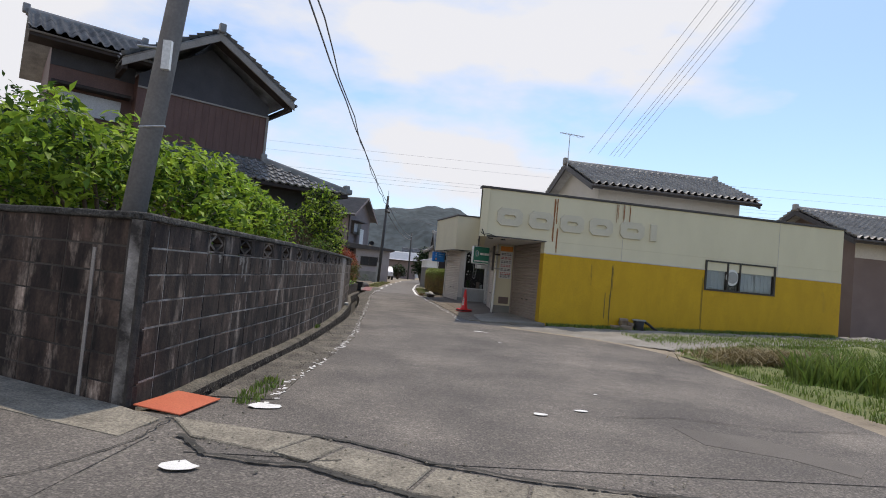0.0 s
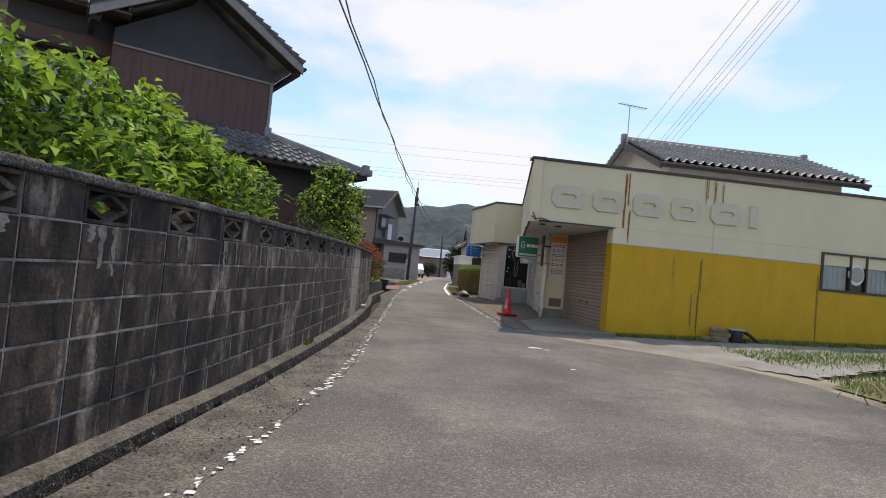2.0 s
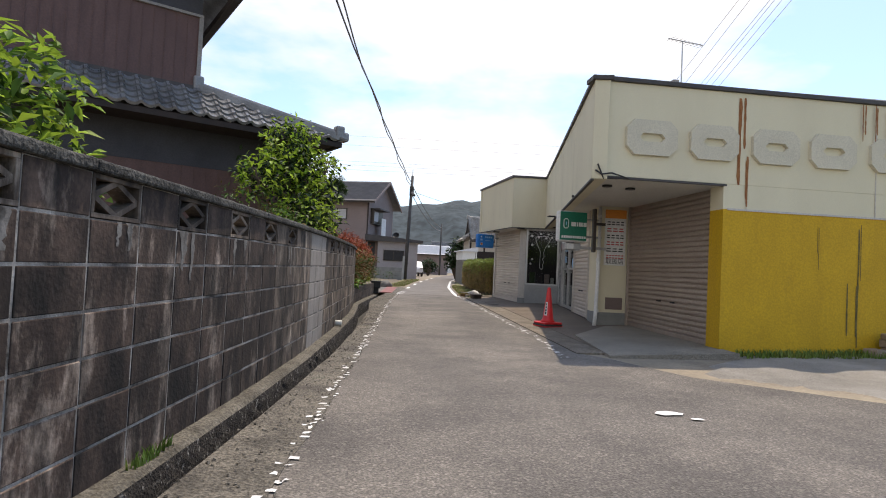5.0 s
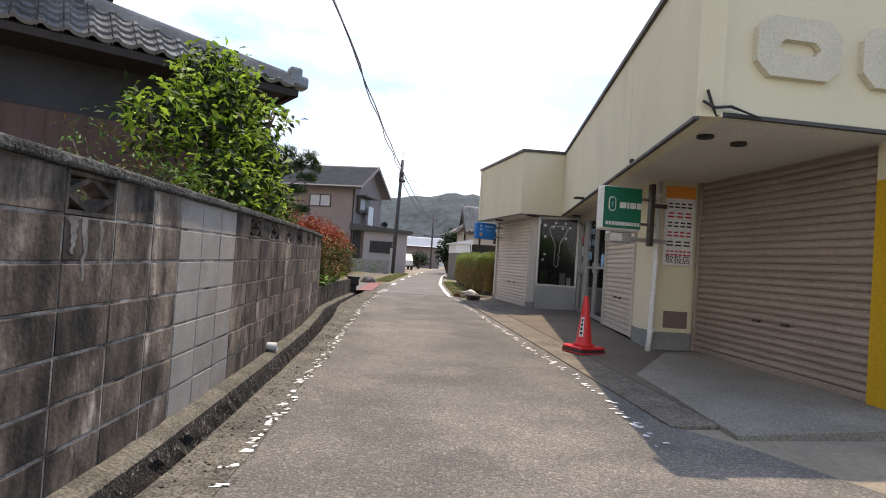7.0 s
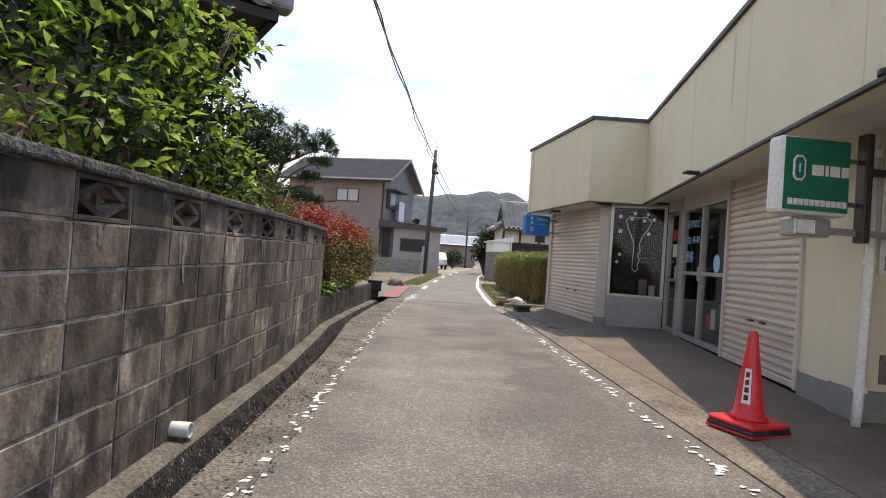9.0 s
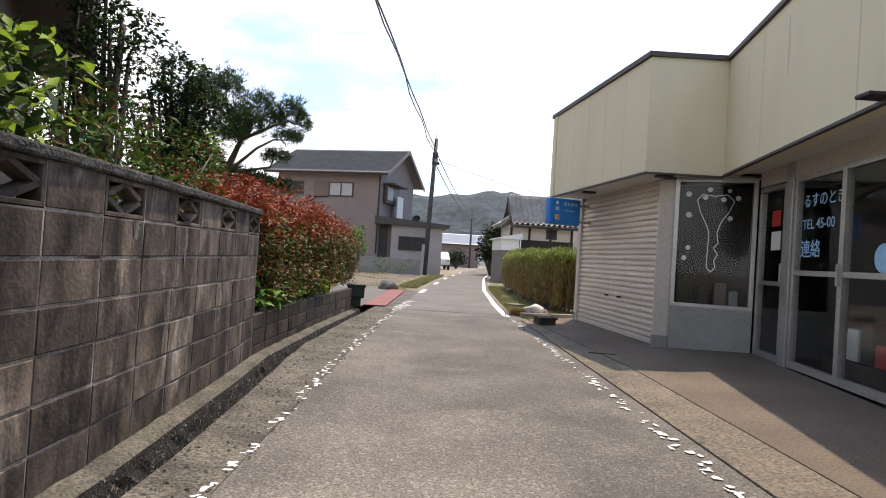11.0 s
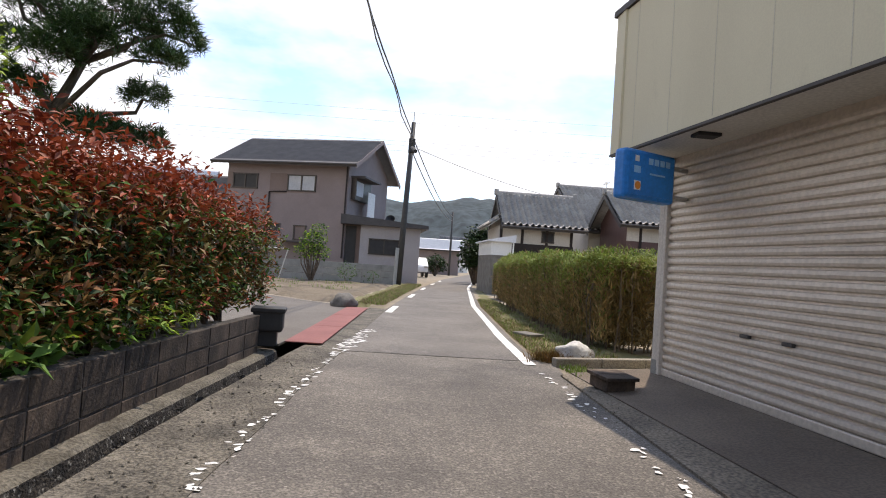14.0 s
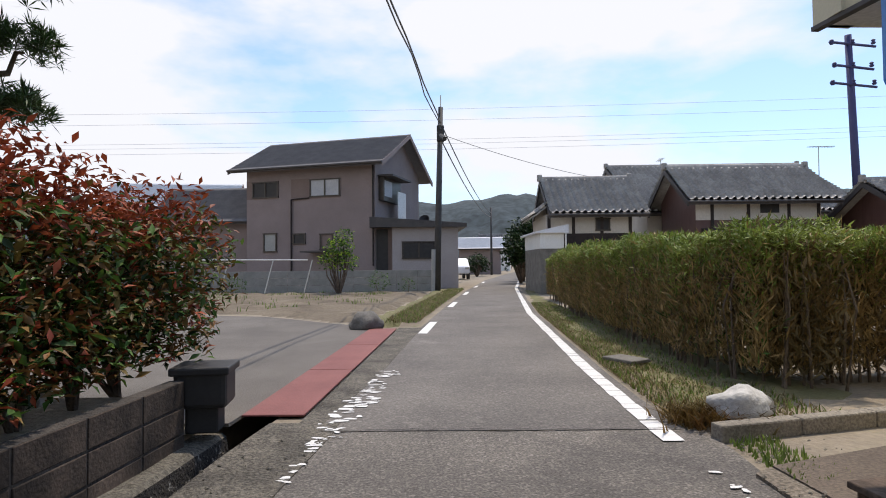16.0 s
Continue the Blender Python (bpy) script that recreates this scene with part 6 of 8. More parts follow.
def gable_house(name, m, w, d, z_eave, z_ridge, over, wall_mat, roof_mat, label, tile=True):
    """A house whose ridge runs along its own x, with gables at both ends."""
    h = thing(name, label, "house", m)
    part("wall", box(0, 0, 0, w, d, z_eave), wall_mat, h)
    for x in (0.0, w - 0.12):
        bm = bmesh.new()
        a = [bm.verts.new(p) for p in ((x, 0, z_eave), (x, d, z_eave), (x, d / 2, z_ridge - 0.08))]
        b = [bm.verts.new((v.co.x + 0.12, v.co.y, v.co.z)) for v in a]
        bm.faces.new(a)
        bm.faces.new(b[::-1])
        for i in range(3):
            bm.faces.new((a[i], a[(i + 1) % 3], b[(i + 1) % 3], b[i]))
        part("gable", bm, wall_mat, h)
    drop = (z_ridge - z_eave) / (d / 2) * over
    ends = ((-over, -over, z_eave - drop), (w + over, -over, z_eave - drop), (-over, d / 2, z_ridge), (w + over, d / 2, z_ridge)), ((w + over, d + over, z_eave - drop), (-over, d + over, z_eave - drop), (w + over, d / 2, z_ridge), (-over, d / 2, z_ridge))
    for e0, e1, r0, r1 in ends:
        if tile:
            tiled("roof", e0, e1, r0, r1, roof_mat, h)
        else:
            tiled("roof", e0, e1, r0, r1, roof_mat, h, pitch=0.6, course=0.3, swell=0.004, thick=0.014)
    part("eave_board", box(-over, -over - 0.02, z_eave - drop - 0.14, w + over, -over + 0.03, z_eave - drop - 0.02), M_TRIM, h)
    part("gutter", tube([(-over, -over - 0.06, z_eave - drop - 0.04), (w + over, -over - 0.06, z_eave - drop - 0.04)], 0.05, 8), M_TRIM, h)
    for x in (-over - 0.01, w + over - 0.05):
        for y0, s in ((-over, 1), (d + over, -1)):
            bm = bmesh.new()
            v = [bm.verts.new(p) for p in ((x, y0, z_eave - drop + 0.01), (x, d / 2, z_ridge + 0.01), (x, d / 2, z_ridge - 0.2), (x, y0, z_eave - drop - 0.2))]
            q = [bm.verts.new((p.co.x + 0.06, p.co.y, p.co.z)) for p in v]
            bm.faces.new(v)
            bm.faces.new(q[::-1])
            for i in range(4):
                bm.faces.new((v[i], v[(i + 1) % 4], q[(i + 1) % 4], q[i]))
            part("barge_board", bm, wall_mat if not tile else M_TRIM, h)
    if tile:
        ridge_row((-over, d / 2, z_ridge), (w + over, d / 2, z_ridge), h, roof_mat)
    return h


def set_window(h, x0, z0, x1, z1, frame_mat=M_BRONZE, lights=2, pane_mat=M_CURTAIN, y=0.0):
    w = part("window", box(x0, y - 0.02, z0, x1, y - 0.004, z1), pane_mat, h)
    bm = bmesh.new()
    box(x0 - 0.05, y - 0.07, z0 - 0.06, x1 + 0.05, y - 0.004, z0, 0, bm)
    box(x0 - 0.05, y - 0.07, z1, x1 + 0.05, y - 0.004, z1 + 0.05, 0, bm)
    for k in range(lights + 1):
        x = x0 + (x1 - x0) * k / lights
        box(x - 0.03, y - 0.06, z0, x + 0.03, y - 0.004, z1, 0, bm)
    part("window_frame", bm, frame_mat, w)
    return w


# house past the bare plot
hb = gable_house("house", pose(-8.23, 50.23, 0, rz=-16), 6.47, 5.9, 5.78, 7.34, 0.6, M_PLASTER_B, M_SLATE, "two-storey mauve-grey rendered house with a dark slate roof", tile=False)
set_window(hb, 0.36, 4.24, 1.66, 4.88, pane_mat=M_BLACK)
set_window(hb, 3.34, 4.18, 4.78, 4.88)
part("window_panel", box(-0.0, -0.01, 4.14, 0.30, 0.0, 4.98), M_BRICK_WALL, hb)
part("window_panel", box(2.35, -0.01, 4.12, 3.28, 0.0, 4.98), M_BRICK_WALL, hb)
set_window(hb, 0.94, 1.73, 1.58, 2.5, lights=1, pane_mat=M_GREY_WALL)
set_window(hb, 2.48, 2.08, 3.05, 2.46, lights=1, pane_mat=M_BLACK)
set_window(hb, 3.84, 1.8, 4.44, 2.42, lights=1, pane_mat=M_BRICK_WALL)
part("porch_roof", box(3.3, -0.9, 1.62, 5.0, 0.0, 1.69), M_TRIM, hb)
part("downpipe", tube([(2.38, -0.06, 4.05), (2.38, -0.06, 0.6)], 0.04, 6), M_WOOD_DARK, hb)
part("downpipe", tube([(2.38, -0.06, 4.05), (3.3, -0.06, 4.09)], 0.035, 6), M_WOOD_DARK, hb)
part("downpipe", tube([(6.40, -0.06, 5.5), (6.40, -0.06, 1.0)], 0.04, 6), M_WOOD_DARK, hb)
part("dormer_hood", box(6.47, 0.3, 4.95, 7.2, 2.7, 5.03), M_TRIM, hb)
part("bay_window", box(6.47, 0.4, 3.9, 6.72, 2.5, 4.95), M_BRONZE, hb)
part("bay_pane", box(6.721, 0.5, 4.1, 6.73, 1.4, 4.8), M_CURTAIN, hb)
part("laundry", box(6.95, 1.5, 3.1, 6.99, 2.5, 4.4, 0.01), M_WHITE, hb, "white laundry sheet hung out")
part("dish", lathe([(0.02, 0), (0.2, 0.06), (0.28, 0.14), (0.26, 0.14), (0.1, 0.04)], 16), M_BLACK, hb, at=Matrix.Translation((7.1, 5.0, 3.3)) @ Matrix.Rotation(radians(60), 4, "X"))
annex = thing("annex", "single-storey grey rendered annex with a lean-to roof", "outbuilding", pose(-2.0, 48.2, 0, rz=4))
part("wall", box(0.75, 0, 0, 3.6, 5.0, 2.75), M_PLASTER_G, annex)
part("wall", box(0, 0.4, 0, 0.8, 5.0, 2.9), M_BRICK_WALL, annex)
part("doorway", box(0.05, 0.36, 0.3, 0.55, 0.42, 2.6), M_BLACK, annex)
part("roof", prism([(-0.2, -0.35), (3.95, -0.35), (3.95, 5.3), (-0.2, 5.3)], 2.65, [3.1, 2.82, 2.82, 3.1]), M_TRIM, annex)
set_window(annex, 1.2, 1.35, 2.6, 2.0, pane_mat=M_BLACK)
low = gable_house("house", pose(-13.0, 51.2, 0, rz=-4), 4.8, 5.2, 3.5, 5.15, 0.5, M_PLASTER_B, M_SLATE, "lower grey-roofed wing beside the rendered house", tile=False)
set_window(low, 1.6, 1.3, 3.0, 2.3, pane_mat=M_BLACK)
far_l = gable_house("house", pose(-18.5, 56.5, 0, rz=10), 6.5, 5.0, 4.9, 6.3, 0.6, M_WOOD, M_METAL_ROOF, "brown house with a pale metal roof behind the plot", tile=False)

# houses past the hedge
c1 = gable_house("house", pose(5.55, 46.0, 0, rz=-1), 2.8, 4.0, 3.26, 4.56, 0.5, M_PLASTER_C, M_TILE_WORN, "old single-storey house with worn grey tile roof")
tiled("hip_roof", (-1.0, 4.4, 2.94), (-1.0, -0.5, 2.94), (-0.1, 3.4, 3.62), (-0.1, 0.6, 3.62), M_TILE_WORN, c1)
part("hip_wall", box(-0.55, 0.05, 0, 0.0, 3.9, 2.95), M_PLASTER_C, c1)
part("dado", box(-0.56, -0.02, 0, 2.81, 0.0, 2.2), M_WOOD_DARK, c1)
for x in (-0.5, 0.45, 1.55, 2.65):
    part("post", box(x, -0.03, 0, x + 0.12, 0.0, 3.0), M_WOOD_DARK, c1)
set_window(c1, 1.4, 2.35, 1.9, 2.75, pane_mat=M_BLACK, lights=1)
c2 = gable_house("house", pose(10.0, 49.0, 0, rz=-1), 9.0, 10.0, 3.46, 6.05, 0.5, M_PLASTER_C, M_TILE_WORN, "taller tiled house roof behind the old house")
c3 = gable_house("house", pose(10.4, 45.0, 0, rz=0), 4.65, 3.4, 3.62, 4.78, 0.5, M_WOOD, M_TILE_WORN, "old brown house with pale gable panels and tile roof")
part("plaster_band", box(0.0, -0.015, 2.6, 4.65, 0.0, 3.62), M_PLASTER_C, c3)
for x in (0.55, 1.9, 3.4, 4.5):
    part("post", box(x, -0.03, 0, x + 0.12, 0.0, 3.6), M_WOOD_DARK, c3)
part("vent_window", box(2.4, -0.03, 2.85, 3.1, -0.015, 3.25), M_BLACK, c3)
part("lean_to_roof", prism([(0.2, -1.4), (4.8, -1.4), (4.8, 0.0), (0.2, 0.0)], 1.9, [1.95, 1.95, 2.3, 2.3]), M_WOOD_DARK, c3)
c4 = gable_house("house", pose(16.6, 42.0, 0, rz=-4), 7.0, 5.0, 2.6, 3.9, 0.5, M_WOOD, M_TILE_WORN, "brown tiled house end beyond the hedge")
shed = thing("shed", "small corrugated shed with a white gable panel", "shed", pose(4.3, 43.2, 0, rz=2))
part("wall", box(0, 0, 0, 0.8, 3.0, 1.6), M_ROCK_DARK, shed)
part("gable_panel", box(-0.01, -0.02, 1.55, 0.81, 3.0, 2.1), M_WHITE_PLASTIC, shed)
part("roof", prism([(-0.15, -0.15), (0.95, -0.15), (0.95, 3.2), (-0.15, 3.2)], 2.08, [2.14, 2.38, 2.38, 2.14]), M_METAL_ROOF, shed)
part("post", tube([(0.86, -0.1, 0), (0.86, -0.1, 2.25)], 0.03, 6), M_WHITE_PLASTIC, shed)

# house roof behind the shop, and the brown neighbour
cb = gable_house("house", pose(8.15, 19.7, 0, rz=1), 5.75, 5.0, 5.10, 6.15, 0.5, M_PLASTER_C, M_TILE_WORN, "tile-roofed house standing behind the shop")
nr = gable_house("house", pose(18.2, 19.0, 0, rz=0), 12.0, 5.0, 4.1, 5.2, 0.6, M_BRICK_WALL, M_TILE_WORN, "taupe rendered neighbour house with a tile roof")
part("upper_band", box(0, -0.012, 3.2, 12.0, 0.0, 4.1), M_PLASTER_C, nr)
set_window(nr, 2.2, 2.0, 5.0, 2.9, pane_mat=M_BLACK)


def antenna(x, y, z0, z1, turn, name="tv_antenna"):
    a = thing(name, "thin grey rooftop television antenna", "antenna", pose(x, y, 0, rz=turn))
    part("mast", tube([(0, 0, z0), (0, 0, z1)], 0.018, 6), M_ALU, a)
    part("boom", tube([(-0.5, 0, z1 - 0.02), (0.75, 0, z1 + 0.05)], 0.014, 6), M_ALU, a)
    for i in range(9):
        part("rod", tube([(-0.4 + i * 0.13, -0.14, z1), (-0.4 + i * 0.13, 0.14, z1)], 0.007, 5), M_ALU, a)
    return a


antenna(7.5, 21.6, 5.9, 7.25, 20)
antenna(16.0, 46.5, 4.4, 5.6, 10)
antenna(12.5, 54.0, 5.8, 6.5, 80)

# far end of the lane
fh = gable_house("house", pose(2.3, 82, 0, rz=-6), 4.2, 6.0, 2.8, 3.9, 0.5, M_PLASTER_B, M_METAL_ROOF, "far house with a pale metal roof at the lane's bend", tile=False)
fh2 = gable_house("house", pose(12.5, 88, 0, rz=-8), 7.0, 6.0, 3.2, 4.6, 0.5, M_PLASTER_C, M_TILE, "far white house with a tile roof")
fh3 = gable_house("house", pose(6.2, 112, 0, rz=-8), 4.5, 5.0, 4.2, 5.6, 0.4, M_WHITE_PLASTIC, M_TILE, "far pale two-storey house closing the lane")


def car():
    c = thing("car", "white small car parked beside the annex", "car", pose(1.75, 64.5, 0, rz=-84))
    prof = [(-1.7, 0.35), (-1.72, 0.75), (-1.5, 0.95), (-0.95, 1.42), (0.6, 1.46), (1.35, 1.0), (1.7, 0.85), (1.75, 0.4)]
    bm = bmesh.new()
    a = [bm.verts.new((x, -0.72, z)) for x, z in prof]
    b = [bm.verts.new((x, 0.72, z)) for x, z in prof]
    bm.faces.new(a)
    bm.faces.new(b[::-1])
    for i in range(len(prof)):
        j = (i + 1) % len(prof)
        bm.faces.new((a[i], a[j], b[j], b[i]))
    bmesh.ops.bevel(bm, geom=bm.edges[:], offset=0.06, segments=2, affect="EDGES")
    body = part("body", bm, M_CAR, c)
    part("side_glass", box(-0.95, -0.735, 0.98, 0.75, 0.735, 1.32, 0.03), M_BLACK, c)
    part("windscreen", box(-1.36, -0.6, 1.0, -1.30, 0.6, 1.3), M_BLACK, c)
    for x in (-1.15, 1.15):
        for y in (-0.68, 0.68):
            wmesh = lathe([(0.29, -0.09), (0.29, 0.09)], 18)
            wmesh.transform(Matrix.Translation((x, y, 0.29)) @ Matrix.Rotation(radians(90), 4, "X"))
            part("wheel", wmesh, M_BLACK, c)
    for y in (-0.55, 0.55):
        part("headlight", box(1.66, y - 0.14, 0.72, 1.77, y + 0.14, 0.86, 0.03), M_ALU, c)


car()

# low block wall of the plot, laundry rail
yard = thing("yard_wall", "low grey block wall behind the bare plot", "block wall", along((-12.5, 44.6), (0.75, 46.4)))
yl = math.hypot(13.25, 1.8)
n_y = int(yl / 0.8)
ym = block_mesh(yl / n_y, 0.28, M_PLINTH)
for i in range(n_y):
    for k in range(3):
        part("block", ym, None, yard, at=Matrix.Translation((i * yl / n_y, 0, 0.28 * k)))
part("joint", box(0, 0.006, -0.02, yl, 0.09, 0.83), M_MORTAR, yard)
rail = thing("pipe_rail", "pale pipe rail propped on slanting poles", "rail")
part("bar", tube([(-10.5, 43.9, 1.25), (-7.5, 44.0, 1.28), (-3.9, 44.1, 1.25)], 0.025, 6), M_WHITE_PLASTIC, rail)
for x in (-10.3, -8.6, -7.0, -5.4, -4.0):
    part("prop", tube([(x, 43.9, 0.0), (x + 0.3, 44.0, 1.25)], 0.025, 6), M_ALU, rail)

# ---- poles and wires ----
def pole(name, x, y, z, r0, r1, lean, mat, label):
    p = thing(name, label, "utility pole", pose(x, y, 0))
    part("shaft", tube([(0, 0, 0), (lean[0] * 0.5, lean[1] * 0.5, z * 0.5), (lean[0], lean[1], z)], r0, 14, r1), mat, p, smooth=True)
    return p


near = pole("utility_pole", -2.285, 4.72, 8.2, 0.112, 0.06, (0.68, 0.1), M_POLE, "thick grey concrete utility pole behind the wall corner")
part("number_plate", box(0.255, -0.125, 2.72, 0.325, -0.075, 2.98), M_WHITE_PLASTIC, near)
part("step_bolt", tube([(0.1, -0.03, 2.2), (0.37, -0.18, 2.2)], 0.01, 6), M_ALU, near)
part("step_bolt", tube([(-0.02, 0.03, 2.95), (0.26, 0.03, 2.95)], 0.01, 6), M_ALU, near)
part("crossarm", tube([(-0.25, 0.08, 6.98), (0.8, 0.08, 6.72)], 0.035, 6), M_ALU, near)
mid = pole("utility_pole", 0.72, 44.8, 6.9, 0.14, 0.09, (0.2, 0), M_POLE_DARK, "dark weathered utility pole at the lane side")
part("sleeve", tube([(-0.12, -0.05, 0.0), (-0.1, -0.05, 1.6)], 0.09, 10), M_GREY_WALL, mid)
part("clamp", box(0.05, -0.15, 5.6, 0.32, 0.12, 6.2, 0.03), M_BLACK, mid)
part("splice_box", tube([(0.2, -0.4, 5.75), (0.35, -1.0, 5.5)], 0.08, 8), M_BLACK, mid)
part("finial", tube([(0.2, 0, 6.8), (0.2, 0, 7.35)], 0.02, 6), M_ALU, mid)
far_p = pole("utility_pole", 5.3, 78, 6.4, 0.12, 0.09, (0, 0), M_POLE_DARK, "far dark utility pole at the bend")
blue_p = pole("utility_pole", 17.25, 46, 9.9, 0.16, 0.12, (-0.3, 0), M_STEEL_BLUE, "tall dark blue steel pole with crossarms")
for z, w in ((9.5, 0.9), (8.6, 0.8), (7.9, 0.9)):
    part("crossarm", tube([(-w - 0.2, -0.1, z + 0.1), (w - 0.2, -0.1, z - 0.1)], 0.05, 6), M_STEEL_BLUE, blue_p)
    for s in (-1, 0.0, 1):
        part("insulator", lathe([(0.06, 0), (0.09, 0.06), (0.05, 0.1), (0.08, 0.16), (0.03, 0.2)], 10), M_STEEL_BLUE, blue_p, at=Matrix.Translation((s * w * 0.9 - 0.2, -0.1, z)))


def wire(a, b, sag, r, mat, label, group, wobble=0.0):
    a, b = Vector(a), Vector(b)
    pts = []
    for i in range(25):
        k = i / 24
        p = a.lerp(b, k)
        p.z -= sag * 4 * k * (1 - k)
        p.x += wobble * math.sin(k * 40)
        pts.append(p)
    tagged(part("cable", tube(pts, r, 5), mat), label, "cable", group)


wire((0.92, 44.8, 6.3), (-2.43, 4.8, 7.0), 0.35, 0.022, M_WIRE, "black twisted overhead cable", "lane cables", 0.02)
wire((0.92, 44.8, 6.05), (-2.0, 4.8, 6.7), 0.55, 0.018, M_WIRE, "black twisted overhead cable", "lane cables", 0.05)
wire((0.92, 44.8, 6.3), (5.3, 78, 5.9), 0.5, 0.025, M_WIRE, "black overhead cable between the poles", "lane cables")
wire((0.92, 44.8, 5.7), (5.3, 78, 5.5), 0.6, 0.025, M_WIRE, "black overhead cable between the poles", "lane cables")
wire((0.9, 44.8, 5.9), (11.0, 52, 4.9), 0.3, 0.012, M_WIRE, "thin black service cable to the house", "service cables")
for i, (z, y) in enumerate(((19.6, 92), (21.2, 93), (15.6, 90), (16.4, 90.6), (17.0, 91))):
    wire((-90, y, z - 1), (95, y + 2, z + 1.5), 1.2, 0.018, M_WIRE_PALE, "thin pale high overhead line", "high lines")
for i, (x0, x1) in enumerate(((14.3, 20.0), (15.2, 22.5), (16.4, 24.2), (16.8, 25.4), (17.3, 26.4), (17.9, 27.4))):
    wire((x0 + 5.5, 52, 14.0), (x0 + 5.0 + (x1 - x0) * -1.0, -30, 33.0), 0.6, 0.016, M_WIRE_PALE, "thin pale high overhead line", "high lines")

# ---- plants ----
def plant(name, label, category, layers, stem=None, m=None):
    """A plant of stems and leaf layers (part name, places, leaf length, leaf width, material, droop)."""
    t = thing(name, label, category, m)
    if stem is not None:
        part("branchwork", stem, M_BARK, t, smooth=True)
    for pname, places, ln, wd, mat, droop in layers:
        v, f = leaves(places, RNG.uniform(0.6, 1.25, len(places)), ln, wd, droop)
        part(pname, fast_mesh(pname, v, f, mat), mat, t)
    return t


def tips_of(clumps, base):
    return [(x + random.uniform(-rx, rx) * 0.5, y + random.uniform(-ry, ry) * 0.5, z + rz * random.uniform(-0.2, 0.6)) for x, y, z, rx, ry, rz in clumps for _ in range(3)]


# bright garden shrub behind the wall corner
A = [(-2.5, 9.0, 2.1, 0.5, 0.6, 0.5), (-3.3, 5.5, 2.05, 0.65, 0.75, 0.55), (-3.0, 6.6, 2.05, 0.6, 0.7, 0.6), (-2.7, 7.6, 2.05, 0.55, 0.7, 0.6), (-2.4, 8.4, 2.0, 0.5, 0.7, 0.55), (-2.0, 7.2, 1.55, 0.4, 0.7, 0.4), (-3.9, 6.0, 1.6, 0.7, 0.7, 0.5)]
B = [(-2.1, 9.4, 1.85, 0.5, 0.7, 0.5), (-1.95, 10.4, 1.8, 0.45, 0.7, 0.45), (-1.95, 11.2, 1.45, 0.3, 0.4, 0.25), (-2.35, 10.2, 1.9, 0.45, 0.6, 0.45)]
# inner leaves take a darker green: shade within the crown put into colour
plant("garden_shrub", "bright lime-green leafy shrub rising over the wall", "shrub", [("foliage", cloud(A, 750), 0.15, 0.06, M_LEAF_LIME, 0.15), ("inner_shade_foliage", cloud(A, 500, shell=0.1), 0.13, 0.055, M_LEAF, 0.3)], limbs((-3.0, 6.6, 0), tips_of(A, 0), 0.05, 0.01))
plant("garden_shrub", "lower green shrub along the top of the wall", "shrub", [("foliage", cloud(B, 900), 0.13, 0.05, M_LEAF_LIME, 0.15), ("inner_shade_foliage", cloud(B, 700, shell=0.1), 0.12, 0.05, M_LEAF, 0.3)], limbs((-2.1, 10.2, 0), tips_of(B, 0), 0.04, 0.01))
C = [(-4.3, 6.6, 2.4, 0.6, 0.6, 0.5), (-4.6, 7.0, 2.2, 0.7, 0.7, 0.6), (-4.2, 8.3, 1.9, 0.8, 0.9, 0.7), (-5.4, 8.0, 1.9, 0.8, 0.8, 0.8)]
plant("garden_shrub", "dark green shrub in front of the house", "shrub", [("foliage", cloud(C, 500), 0.10, 0.045, M_LEAF, 0.2), ("inner_shade_foliage", cloud(C, 450, shell=0.1), 0.1, 0.045, M_LEAF_DARK, 0.3)], limbs((-4.6, 7.6, 0), tips_of(C, 0), 0.05, 0.01))
# dark rounded tree over the far end of the wall
J = [(-2.15, 21.6, 2.72, 0.34, 0.36, 0.26), (-2.3, 21.7, 2.36, 0.28, 0.32, 0.2), (-1.95, 21.5, 2.95, 0.3, 0.3, 0.2), (-2.6, 21.8, 2.85, 0.28, 0.3, 0.18), (-2.3, 21.5, 3.2, 0.3, 0.32, 0.22)]
plant("cloud_tree", "dark garden tree in small rounded tufts by the wall", "tree", [("foliage", cloud(J, 3800), 0.07, 0.036, M_LEAF_DARK, 0.1), ("young_foliage", cloud(J, 900), 0.065, 0.03, M_LEAF, 0.0)], limbs((-2.4, 21.7, 0), tips_of(J, 0), 0.06, 0.014))
# tree at the middle of the wall
D = [(-1.59, 17.6, 2.67, 0.594, 0.6, 0.54), (-1.44, 18.3, 2.2, 0.54, 0.55, 0.54), (-1.79, 18.0, 3.22, 0.54, 0.5, 0.432), (-1.39, 17.2, 1.8, 0.486, 0.6, 0.432), (-1.34, 18.9, 1.75, 0.432, 0.5, 0.432), (-2.04, 17.0, 2.4, 0.486, 0.5, 0.432), (-1.29, 18.6, 2.87, 0.378, 0.4, 0.324)]
# dark inner leaves paint in the shade of the crown
plant("garden_tree", "small broad-leaved tree with bright leaf tips", "tree", [("foliage", cloud(D, 620), 0.13, 0.06, M_LEAF_LIME, 0.2), ("inner_shade_foliage", cloud(D, 700, shell=0.15), 0.12, 0.055, M_LEAF_DARK, 0.3)], limbs((-1.85, 17.9, 0), tips_of(D, 0), 0.06, 0.012))
